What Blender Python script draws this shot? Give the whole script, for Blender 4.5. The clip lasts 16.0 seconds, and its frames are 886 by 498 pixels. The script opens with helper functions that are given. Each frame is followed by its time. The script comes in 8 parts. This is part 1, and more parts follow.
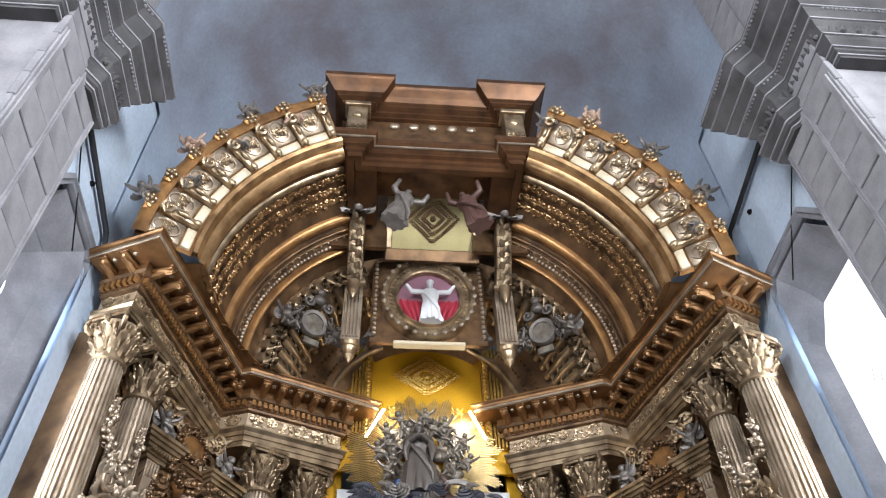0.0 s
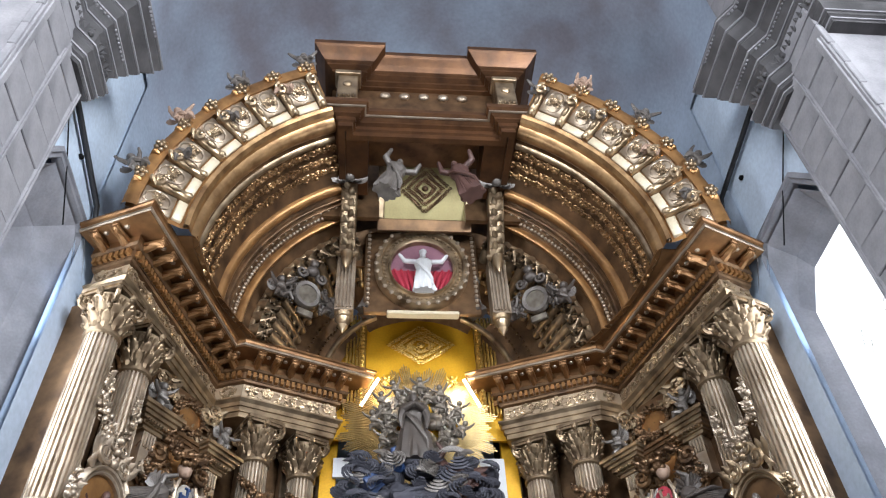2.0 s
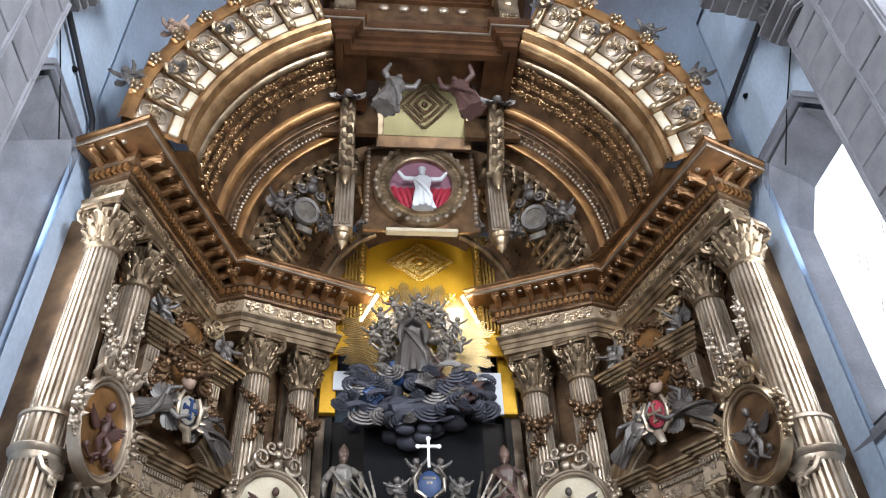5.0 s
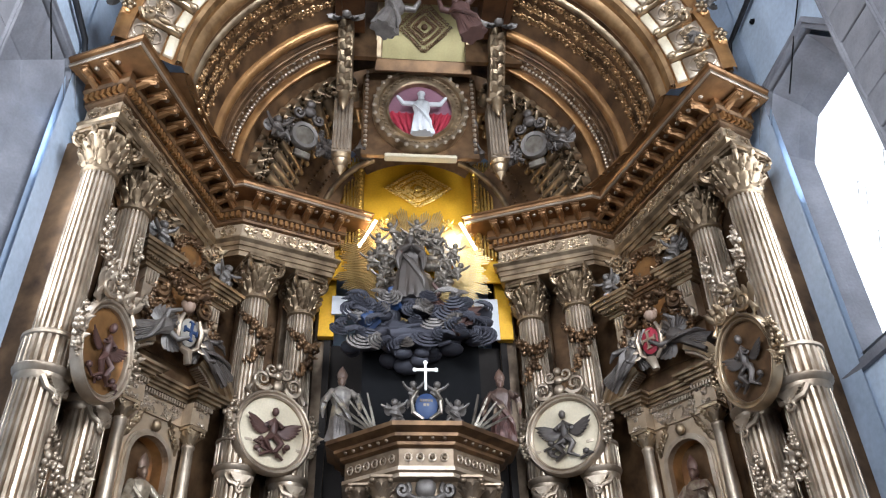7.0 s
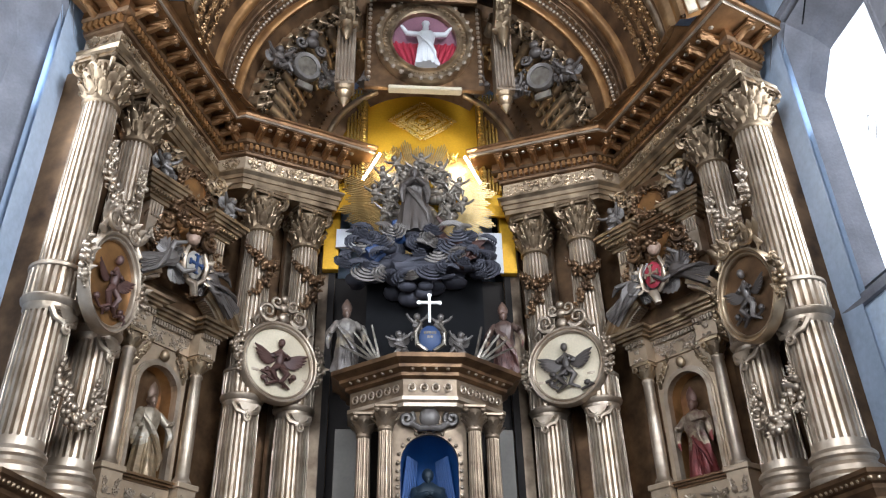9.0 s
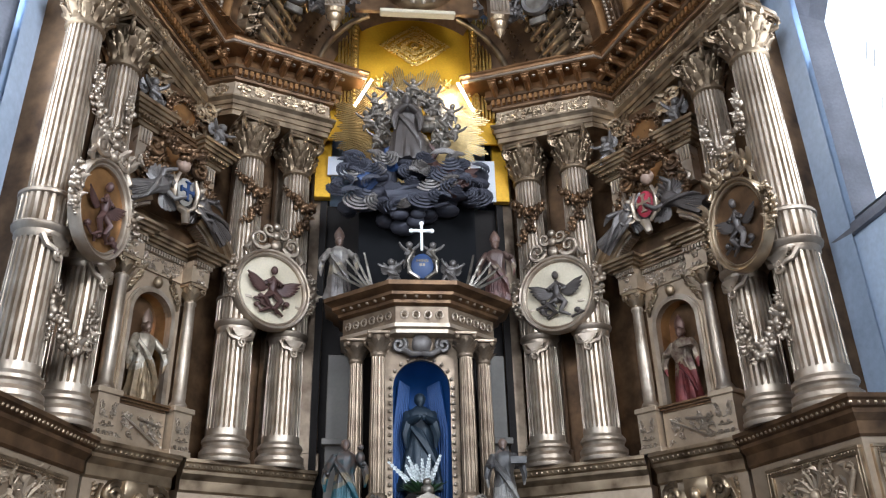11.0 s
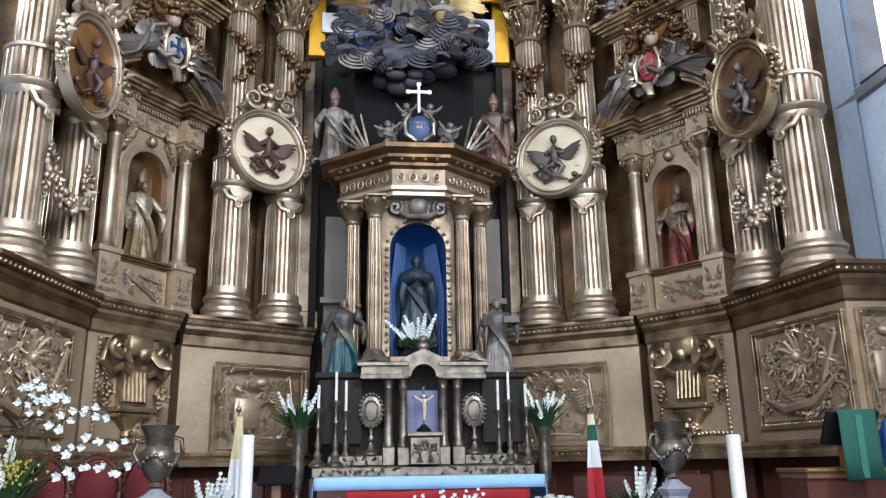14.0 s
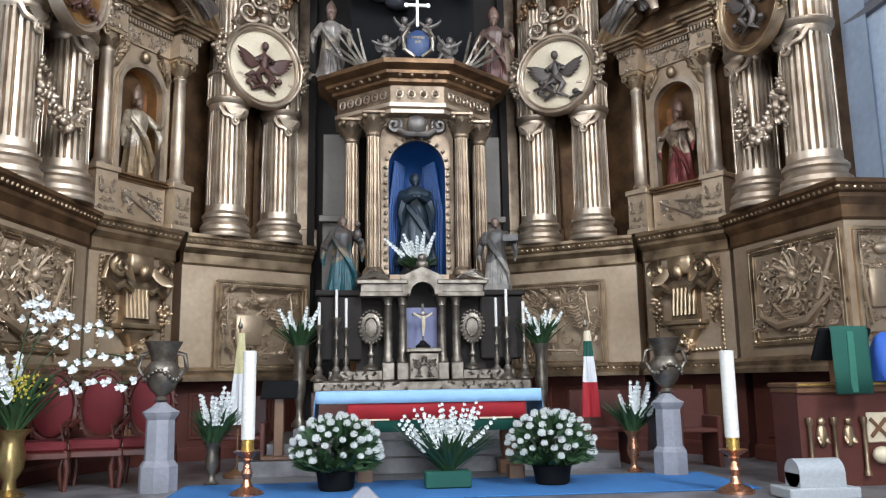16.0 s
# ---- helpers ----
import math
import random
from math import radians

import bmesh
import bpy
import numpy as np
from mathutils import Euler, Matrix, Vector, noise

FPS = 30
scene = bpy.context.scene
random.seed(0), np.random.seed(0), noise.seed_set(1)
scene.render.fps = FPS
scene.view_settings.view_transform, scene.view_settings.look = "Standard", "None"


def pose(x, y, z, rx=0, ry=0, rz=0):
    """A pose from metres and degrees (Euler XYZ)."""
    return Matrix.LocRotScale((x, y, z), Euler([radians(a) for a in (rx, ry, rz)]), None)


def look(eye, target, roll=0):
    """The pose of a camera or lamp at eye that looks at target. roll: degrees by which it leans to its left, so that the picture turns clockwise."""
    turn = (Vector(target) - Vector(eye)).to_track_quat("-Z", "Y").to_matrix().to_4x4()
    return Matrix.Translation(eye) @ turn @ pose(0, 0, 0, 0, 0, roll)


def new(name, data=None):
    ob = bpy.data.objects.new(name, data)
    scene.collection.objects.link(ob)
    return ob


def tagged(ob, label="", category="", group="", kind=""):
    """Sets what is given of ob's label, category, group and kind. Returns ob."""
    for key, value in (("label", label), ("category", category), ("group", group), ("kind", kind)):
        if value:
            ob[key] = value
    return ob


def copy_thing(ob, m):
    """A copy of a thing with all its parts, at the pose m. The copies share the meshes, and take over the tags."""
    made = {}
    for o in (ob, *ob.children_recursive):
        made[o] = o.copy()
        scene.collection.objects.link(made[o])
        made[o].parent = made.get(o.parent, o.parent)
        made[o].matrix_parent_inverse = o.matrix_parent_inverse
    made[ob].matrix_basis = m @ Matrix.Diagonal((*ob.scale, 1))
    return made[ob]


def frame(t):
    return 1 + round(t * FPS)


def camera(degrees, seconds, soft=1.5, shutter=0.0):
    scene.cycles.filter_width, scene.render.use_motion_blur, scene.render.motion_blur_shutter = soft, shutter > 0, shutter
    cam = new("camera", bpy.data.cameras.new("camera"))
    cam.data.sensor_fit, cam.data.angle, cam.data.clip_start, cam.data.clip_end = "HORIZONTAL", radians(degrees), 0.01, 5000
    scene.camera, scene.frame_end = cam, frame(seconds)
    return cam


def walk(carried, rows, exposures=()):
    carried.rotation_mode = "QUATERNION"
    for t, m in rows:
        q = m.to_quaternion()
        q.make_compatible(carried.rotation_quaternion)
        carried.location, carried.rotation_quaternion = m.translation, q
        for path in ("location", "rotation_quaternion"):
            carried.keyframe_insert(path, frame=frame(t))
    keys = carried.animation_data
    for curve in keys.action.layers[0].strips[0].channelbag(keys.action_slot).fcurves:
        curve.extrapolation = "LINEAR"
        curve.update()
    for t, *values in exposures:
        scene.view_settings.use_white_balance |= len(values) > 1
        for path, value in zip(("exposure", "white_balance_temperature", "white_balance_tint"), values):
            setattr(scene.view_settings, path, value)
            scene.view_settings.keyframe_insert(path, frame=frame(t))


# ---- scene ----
EXPO = ((0, 0.18, 6650, 10), (4, 0.15, 6350, 10), (7, 0.1, 6250, 10), (9, 0.05, 6200, 10), (11.5, -0.02, 6000, 10), (13.5, 0.16, 6150, 10), (16, 0.24, 6350, 10))
cam = camera(58.45, 16.0, soft=1.2)
EYE = Vector((-0.88, 0.0, 1.6))


def aim(yaw, pitch, roll):
    a, b = radians(yaw), radians(pitch)
    return look(EYE, EYE + Vector((-math.sin(a) * math.cos(b), math.cos(a) * math.cos(b), math.sin(b))), roll)


# seconds, yaw, pitch, roll
PATH = (
    (0.0, -6.08, 48.73, -2.19),
    (0.5, -6.12, 48.14, -2.21),
    (1.0, -6.18, 47.45, -2.31),
    (1.5, -6.40, 46.90, -2.70),
    (2.0, -6.71, 46.50, -3.33),
    (2.5, -6.86, 45.93, -3.50),
    (3.0, -6.87, 45.16, -3.39),
    (3.5, -6.79, 44.18, -3.14),
    (4.0, -6.53, 43.04, -2.91),
    (6.5, -6.26, 36.59, -2.28),
    (7.0, -6.24, 35.24, -2.03),
    (7.5, -6.16, 33.82, -1.82),
    (8.0, -6.09, 32.62, -1.77),
    (8.5, -5.73, 31.63, -1.56),
    (9.0, -5.71, 30.45, -1.52),
    (11.5, -6.29, 23.84, -1.47),
    (12.0, -6.32, 22.32, -1.36),
    (12.5, -6.26, 20.61, -1.20),
    (13.0, -6.15, 18.93, -1.11),
    (13.5, -6.15, 17.13, -1.03),
    (14.0, -6.21, 15.37, -0.91),
    (14.5, -6.26, 13.51, -0.86),
    (15.0, -6.22, 11.73, -0.96),
    (15.5, -6.22, 10.28, -1.00),
    (16.0, -6.20, 9.48, -0.86),
)
walk(cam, [(t, aim(a, b, c)) for t, a, b, c in PATH], exposures=EXPO)

# ---- world and light ----
world = bpy.data.worlds.new("world")
scene.world = world
world.use_nodes = True
_sky = world.node_tree.nodes.new("ShaderNodeTexSky")
_sky.sky_type = "NISHITA"
_sky.sun_disc = False
_sky.sun_elevation = radians(48)
_sky.sun_rotation = radians(110)
world.node_tree.nodes["Background"].inputs[1].default_value = 0.12
world.node_tree.links.new(_sky.outputs[0], world.node_tree.nodes["Background"].inputs[0])


def area(name, eye, target, sx, sy, power, color):
    d = bpy.data.lights.new(name, "AREA")
    d.shape, d.size, d.size_y, d.energy, d.color = "RECTANGLE", sx, sy, power, color
    ob = new(name, d)
    ob.matrix_world = look(eye, target)
    return ob


sun = new("sun", bpy.data.lights.new("sun", "SUN"))
sun.data.energy, sun.data.angle, sun.data.color = 2.5, radians(0.5), (1, 0.95, 0.86)
sun.matrix_world = look((20, 4, 26), (0, 8, 2))
COOL = (0.86, 0.92, 1.0)
# daylight through the high openings of the nave, behind and beside the viewer
area("nave_window_light", (6.85, -3.0, 11.5), (0, 2.5, 8), 3.2, 5.0, 2500, COOL)
area("nave_window_light", (-6.85, -3.0, 11.5), (0, 2.5, 8), 3.2, 5.0, 1300, COOL)
area("nave_window_light", (6.85, -9.0, 11.5), (0, 0, 7), 3.2, 5.0, 2500, COOL)
area("nave_window_light", (-6.85, -9.0, 11.5), (0, 0, 7), 3.2, 5.0, 1300, COOL)
# added low fill from behind the viewer; the end wall has no opening
area("front_fill_light", (0, -15.8, 3.6), (0, 8, 2.5), 6.0, 6.0, 1700, COOL)
# ---- helpers for building ----
STUFF = {"beading", "bead_border", "foliage_band", "bead_band", "studs", "dentils", "frieze_carving", "rosettes", "pediment_dentils", "leaves",
         "blossoms", "stems", "foliage", "yellow_blossoms", "bosses", "frieze_studs", "frieze_ring", "arch_beading", "cloud_bank", "cloud_ring", "plaque_wreath", "festoon", "swirl_carving", "pale_swirl_carving", "dentils"}
TAU = math.tau


def part(name, bm, mat, parent=None, label="", smooth=None):
    """Links a bmesh as one mesh object under a thing or a part."""
    me = bpy.data.meshes.new(name)
    bm.normal_update()
    bm.to_mesh(me)
    bm.free()
    if smooth is not None:
        me.polygons.foreach_set("use_smooth", [True] * len(me.polygons))
        if smooth > 0:
            me.set_sharp_from_angle(angle=radians(smooth))
    me.materials.append(mat)
    ob = new(name, me)
    if name in STUFF:
        tagged(ob, kind="stuff")
    if parent is not None:
        ob.parent = parent
    if label:
        tagged(ob, label)
    return ob


def share(name, src, parent, m):
    """Another part on the same mesh."""
    ob = new(name, src.data)
    ob.parent = parent
    ob.matrix_basis = m
    return ob


def thing(name, m, label, category, group="", kind=""):
    ob = new(name)
    ob.empty_display_size = 0.2
    ob.matrix_world = m
    return tagged(ob, label, category, group, kind)


def facing(x, y, z, nx, ny):
    """Pose whose -Y looks along the plan direction (nx, ny)."""
    k = math.hypot(nx, ny)
    return pose(x, y, z, 0, 0, math.degrees(math.atan2(nx / k, -ny / k)))


def box(bm, x0, x1, y0, y1, z0, z1, bevel=0.0):
    vs = bmesh.ops.create_cube(bm, size=1, matrix=Matrix.Translation(((x0 + x1) / 2, (y0 + y1) / 2, (z0 + z1) / 2))
                               @ Matrix.Diagonal((abs(x1 - x0), abs(y1 - y0), abs(z1 - z0), 1)))["verts"]
    if bevel:
        es = {e for v in vs for e in v.link_edges}
        bmesh.ops.bevel(bm, geom=list(es), offset=bevel, segments=1, affect="EDGES")
    return bm


def boxed(*a, **k):
    return box(bmesh.new(), *a, **k)


def add_mesh(bm, vs, fs, m=None):
    nv = [bm.verts.new(m @ Vector(v) if m is not None else v) for v in vs]
    for f in fs:
        try:
            bm.faces.new([nv[i] for i in f])
        except ValueError:
            pass
    return nv


def lathe(bm, prof, seg=24, m=None, a0=0.0, a1=TAU, wave=None, cap=True):
    """Turned body: prof of (radius, z). wave(angle, z, r) may change the radius."""
    full = a1 - a0 > TAU - 1e-4
    n = seg if full else seg + 1
    vs, fs = [], []
    for r, z in prof:
        for i in range(n):
            a = a0 + (a1 - a0) * i / seg
            q = wave(a, z, r) if wave else r
            vs.append((q * math.cos(a), q * math.sin(a), z))
    for j in range(len(prof) - 1):
        for i in range(seg):
            k = (i + 1) % n
            fs.append((j * n + i, j * n + k, (j + 1) * n + k, (j + 1) * n + i))
    if cap and full:
        fs.append(tuple(range(n))[::-1])
        fs.append(tuple((len(prof) - 1) * n + i for i in range(n)))
    add_mesh(bm, vs, fs, m)
    return bm


def sweep(bm, prof, path, closed_prof=True, m=None):
    """Moulding: prof of (outward, z), along plan points path that run left to right for the viewer, with mitres."""
    pts = [Vector(p) for p in path]
    k = len(pts)
    offs = []
    for i in range(k):
        d0 = (pts[i] - pts[i - 1]).normalized() if i else None
        d1 = (pts[i + 1] - pts[i]).normalized() if i < k - 1 else None
        n0 = Vector((d0.y, -d0.x)) if d0 else None
        n1 = Vector((d1.y, -d1.x)) if d1 else None
        if n0 is None:
            offs.append(n1)
        elif n1 is None:
            offs.append(n0)
        else:
            h = (n0 + n1).normalized()
            offs.append(h / max(0.3, h.dot(n0)))
    vs, fs = [], []
    q = len(prof)
    for p, o in zip(pts, offs):
        for d, z in prof:
            vs.append((p.x + o.x * d, p.y + o.y * d, z))
    lim = q if closed_prof else q - 1
    for i in range(k - 1):
        for j in range(lim):
            a, b = i * q + j, i * q + (j + 1) % q
            fs.append((a, a + q, b + q, b))
    if closed_prof:
        fs.append(tuple(range(q)))
        fs.append(tuple((k - 1) * q + j for j in range(q))[::-1])
    add_mesh(bm, vs, fs, m)
    return bm


def tube(bm, pts, r, seg=6, taper=None):
    """Round bar along points; r is one radius or a list."""
    pts = [Vector(p) for p in pts]
    rs = r if isinstance(r, (list, tuple)) else [r] * len(pts)
    vs, fs = [], []
    up = Vector((0.13, 0.31, 0.94))
    for i, p in enumerate(pts):
        d = (pts[min(i + 1, len(pts) - 1)] - pts[max(i - 1, 0)])
        d = d.normalized() if d.length > 1e-9 else Vector((0, 0, 1))
        a = d.cross(up)
        a = a.normalized() if a.length > 1e-3 else d.cross(Vector((1, 0, 0))).normalized()
        b = d.cross(a)
        for s in range(seg):
            w = TAU * s / seg
            vs.append(p + (a * math.cos(w) + b * math.sin(w)) * rs[i])
    n = len(pts)
    for i in range(n - 1):
        for s in range(seg):
            t = (s + 1) % seg
            fs.append((i * seg + s, i * seg + t, (i + 1) * seg + t, (i + 1) * seg + s))
    fs.append(tuple(range(seg))[::-1])
    fs.append(tuple((n - 1) * seg + s for s in range(seg)))
    add_mesh(bm, vs, fs)
    return bm


def blob(bm, x, y, z, rx, ry=None, rz=None, sub=1, rot=None):
    ry, rz = ry or rx, rz or rx
    m = Matrix.Translation((x, y, z))
    if rot is not None:
        m = m @ rot
    bmesh.ops.create_icosphere(bm, subdivisions=sub, radius=1, matrix=m @ Matrix.Diagonal((rx, ry, rz, 1)))
    return bm


def spiral(cx, cz, r0, turns, y, start=0.0, sgn=1, n=22, shrink=0.85):
    """Points of a volute in the XZ plane."""
    out = []
    for i in range(n):
        k = i / (n - 1)
        a = start + sgn * TAU * turns * k
        r = r0 * (1 - shrink * k)
        out.append((cx + r * math.cos(a), y - 0.02 * k, cz + r * math.sin(a)))
    return out
# ---- materials ----
def surface(name, base, rough=0.5, metal=0.0, alt=None, scale=3.0, fine=40.0, bump=0.15, depth=0.01, wear=0.5, rvar=0.12):
    """Two scales of variation: broad stains from base to alt, fine grain in relief and gloss."""
    m = bpy.data.materials.new(name)
    m.use_nodes = True
    nt = m.node_tree
    b = nt.nodes["Principled BSDF"]
    b.inputs["Metallic"].default_value = metal
    tc = nt.nodes.new("ShaderNodeTexCoord")
    big = nt.nodes.new("ShaderNodeTexNoise")
    big.inputs["Scale"].default_value, big.inputs["Detail"].default_value = scale, 6
    small = nt.nodes.new("ShaderNodeTexNoise")
    small.inputs["Scale"].default_value, small.inputs["Detail"].default_value = fine, 4
    nt.links.new(tc.outputs["Object"], big.inputs["Vector"])
    nt.links.new(tc.outputs["Object"], small.inputs["Vector"])
    alt = alt or tuple(c * 0.6 for c in base)
    ramp = nt.nodes.new("ShaderNodeMapRange")
    ramp.inputs[1].default_value, ramp.inputs[2].default_value = 0.35, 0.7
    ramp.inputs[3].default_value, ramp.inputs[4].default_value = 0.0, wear
    nt.links.new(big.outputs["Fac"], ramp.inputs[0])
    mix = nt.nodes.new("ShaderNodeMix")
    mix.data_type = "RGBA"
    mix.inputs[6].default_value, mix.inputs[7].default_value = (*base, 1), (*alt, 1)
    nt.links.new(ramp.outputs[0], mix.inputs[0])
    mix2 = nt.nodes.new("ShaderNodeMix")
    mix2.data_type, mix2.blend_type = "RGBA", "MULTIPLY"
    mix2.inputs[0].default_value = 0.35
    nt.links.new(mix.outputs[2], mix2.inputs[6])
    nt.links.new(small.outputs["Fac"], mix2.inputs[7])
    nt.links.new(mix2.outputs[2], b.inputs["Base Color"])
    rr = nt.nodes.new("ShaderNodeMapRange")
    rr.inputs[3].default_value, rr.inputs[4].default_value = max(0.02, rough - rvar), min(1, rough + rvar)
    nt.links.new(small.outputs["Fac"], rr.inputs[0])
    nt.links.new(rr.outputs[0], b.inputs["Roughness"])
    bp = nt.nodes.new("ShaderNodeBump")
    bp.inputs["Strength"].default_value, bp.inputs["Distance"].default_value = bump, depth
    nt.links.new(small.outputs["Fac"], bp.inputs["Height"])
    nt.links.new(bp.outputs[0], b.inputs["Normal"])
    return m


def glow(name, color, strength):
    m = bpy.data.materials.new(name)
    m.use_nodes = True
    b = m.node_tree.nodes["Principled BSDF"]
    b.inputs["Base Color"].default_value = (*color, 1)
    b.inputs["Emission Color"].default_value = (*color, 1)
    b.inputs["Emission Strength"].default_value = strength
    return m


GOLD = surface("gilded_wood", (0.58, 0.43, 0.27), 0.34, 0.8, (0.12, 0.075, 0.042), 3.5, 14, bump=0.05, wear=0.95)
PALE = surface("pale_gilding", (0.60, 0.49, 0.375), 0.40, 0.75, (0.26, 0.185, 0.12), 2.6, 12, bump=0.03, wear=0.85)
WARM = surface("warm_gilding", (0.52, 0.27, 0.10), 0.36, 0.7, (0.20, 0.10, 0.042), 2.6, 14, bump=0.05, wear=0.9)
DARKGOLD = surface("dark_brown_gilding", (0.27, 0.155, 0.078), 0.38, 0.7, (0.075, 0.042, 0.024), 3.0, 14, bump=0.06, wear=0.95)
FLATGOLD = surface("gilded_flat_board", (0.56, 0.43, 0.295), 0.42, 0.5, (0.34, 0.235, 0.145), 0.9, 14, bump=0.03, wear=0.85)
CREAM = surface("cream_panel", (0.72, 0.62, 0.45), 0.5, 0.2, (0.55, 0.43, 0.27), 3.0, 30, bump=0.08)
SILVER = surface("dull_silver", (0.27, 0.235, 0.19), 0.38, 0.75, (0.08, 0.062, 0.045), 7.0, 30, bump=0.2, wear=0.95)
BRONZE = surface("dark_carved_wood", (0.105, 0.085, 0.072), 0.45, 0.25, (0.06, 0.05, 0.045), 4.0, 35)
PEWTER = surface("grey_polychrome", (0.20, 0.175, 0.155), 0.42, 0.25, (0.08, 0.065, 0.055), 5.0, 30, wear=0.8)
CLOUD = surface("dark_cloud_carving", (0.075, 0.075, 0.09), 0.5, 0.2, (0.03, 0.025, 0.03), 3.0, 20)
# side-wall plaster: the pale blue has the windows' light painted into it
PLASTER = surface("window_lit_plaster", (0.62, 0.72, 0.84), 0.85, 0, (0.44, 0.53, 0.66), 0.7, 14, bump=0.1, wear=0.6)
VAULT = surface("grey_vault_plaster", (0.36, 0.355, 0.395), 0.9, 0, (0.24, 0.24, 0.28), 0.5, 12, bump=0.1, wear=0.6)
STONE = surface("grey_stone", (0.33, 0.32, 0.335), 0.85, 0, (0.17, 0.165, 0.18), 1.6, 26, bump=0.4, wear=0.9)
DARKSTONE = surface("weathered_dark_stone", (0.10, 0.095, 0.098), 0.7, 0, (0.03, 0.028, 0.03), 2.0, 26, bump=0.4, wear=0.9)
WINSTONE = surface("grey_window_stone", (0.30, 0.30, 0.33), 0.85, 0, (0.17, 0.17, 0.19), 1.8, 26, bump=0.3, wear=0.8)
MARBLE = surface("grey_marble", (0.22, 0.21, 0.21), 0.35, 0, (0.08, 0.075, 0.08), 3.5, 30, bump=0.05, wear=0.9)
REDWOOD = surface("dark_red_wood", (0.10, 0.028, 0.018), 0.4, 0, (0.04, 0.012, 0.01), 3.0, 30, bump=0.1)
BROWNWOOD = surface("brown_varnished_wood", (0.17, 0.085, 0.04), 0.4, 0, (0.08, 0.035, 0.018), 3.0, 30, bump=0.1)
# near-black base carries the recess's shade; also used on dark stands
SHADOWWALL = surface("dark_boards_and_shade", (0.035, 0.03, 0.027), 0.85, 0, (0.015, 0.013, 0.012), 1.2, 18, bump=0.2)
REDCLOTH = surface("red_cloth", (0.40, 0.010, 0.018), 0.8, 0, (0.2, 0.006, 0.012), 3, 80, bump=0.2)
BLUECLOTH = surface("pale_blue_cloth", (0.30, 0.50, 0.74), 0.8, 0, (0.22, 0.40, 0.64), 2, 80, bump=0.2)
BLUECARPET = surface("blue_carpet", (0.035, 0.17, 0.42), 0.95, 0, (0.025, 0.12, 0.33), 2, 120, bump=0.5)
GREENCLOTH = surface("green_cloth", (0.006, 0.085, 0.058), 0.8, 0, (0.003, 0.05, 0.034), 3, 80, bump=0.2)
WHITECLOTH = surface("white_cloth", (0.72, 0.72, 0.72), 0.8, 0, (0.6, 0.6, 0.62), 2, 80, bump=0.2)
BLUEWALL = surface("niche_blue", (0.008, 0.075, 0.26), 0.6, 0, (0.006, 0.045, 0.18), 2, 30, bump=0.1)
LEAF = surface("green_leaves", (0.035, 0.085, 0.03), 0.55, 0, (0.018, 0.05, 0.02), 8, 60, bump=0.1)
PETAL = surface("white_petals", (0.78, 0.80, 0.78), 0.6, 0, (0.66, 0.70, 0.66), 12, 60, bump=0.1)
YELLOWPETAL = surface("yellow_flowers", (0.50, 0.42, 0.06), 0.6, 0, (0.36, 0.3, 0.04), 12, 60)
WAX = surface("white_wax", (0.80, 0.78, 0.72), 0.45, 0, (0.72, 0.69, 0.62), 3, 40, bump=0.03)
COPPER = surface("copper_stand", (0.60, 0.30, 0.18), 0.3, 0.9, (0.35, 0.16, 0.09), 4, 40)
BRASS = surface("worn_brass", (0.55, 0.40, 0.17), 0.32, 0.9, (0.25, 0.15, 0.06), 5, 30)
CORNICE = surface("brown_orange_gilding", (0.36, 0.185, 0.075), 0.36, 0.65, (0.13, 0.06, 0.026), 2.6, 14, bump=0.05, wear=0.9)
CAPGOLD = surface("browned_gilding", (0.38, 0.275, 0.17), 0.36, 0.75, (0.11, 0.068, 0.038), 5.0, 16, bump=0.06, wear=0.95)
REDPAINT = surface("red_painted_field", (0.42, 0.025, 0.05), 0.6, 0, (0.30, 0.015, 0.03), 3, 30)
MAUVE = surface("mauve_painted_field", (0.30, 0.14, 0.18), 0.6, 0, (0.22, 0.10, 0.14), 3, 30)
YELLOWPANEL = surface("bright_gold_leaf", (0.82, 0.45, 0.025), 0.42, 0.35, (0.70, 0.34, 0.012), 3, 25)
OLIVEPANEL = surface("dull_gold_leaf", (0.36, 0.30, 0.13), 0.5, 0.35, (0.26, 0.20, 0.08), 3, 25)
BRIGHTGOLD = surface("bright_gold", (0.90, 0.62, 0.18), 0.3, 0.85, (0.62, 0.38, 0.08), 4, 30)
FLESH = surface("painted_carving", (0.42, 0.28, 0.20), 0.55, 0, (0.28, 0.17, 0.12), 8, 40)
TERRA = surface("red_brown_carving", (0.10, 0.047, 0.036), 0.5, 0.1, (0.05, 0.022, 0.018), 6, 40)
BLUEPAINT = surface("blue_painted_field", (0.02, 0.05, 0.14), 0.5, 0, (0.014, 0.035, 0.10), 6, 40)
WHITEROBE = surface("white_robe", (0.40, 0.36, 0.30), 0.6, 0, (0.14, 0.11, 0.09), 4, 40)
BLACK = surface("black_paint_and_shade", (0.010, 0.010, 0.011), 0.92, 0, (0.006, 0.006, 0.006), 4, 40, rvar=0.05)
IRON = surface("iron", (0.05, 0.05, 0.055), 0.5, 0.6, (0.03, 0.03, 0.03), 6, 40)
SKYGLASS = glow("sky_behind_window", (0.93, 0.96, 1.0), 1.5)
# nave shell lies out of view; kept dark to limit bounced light
NAVEWALL = surface("nave_stone_wall", (0.16, 0.15, 0.15), 0.85, 0, (0.10, 0.095, 0.095), 1.0, 20, bump=0.2)
NAVEFLOOR = surface("worn_nave_floor", (0.12, 0.105, 0.10), 0.5, 0, (0.07, 0.06, 0.055), 1.0, 20, bump=0.1)
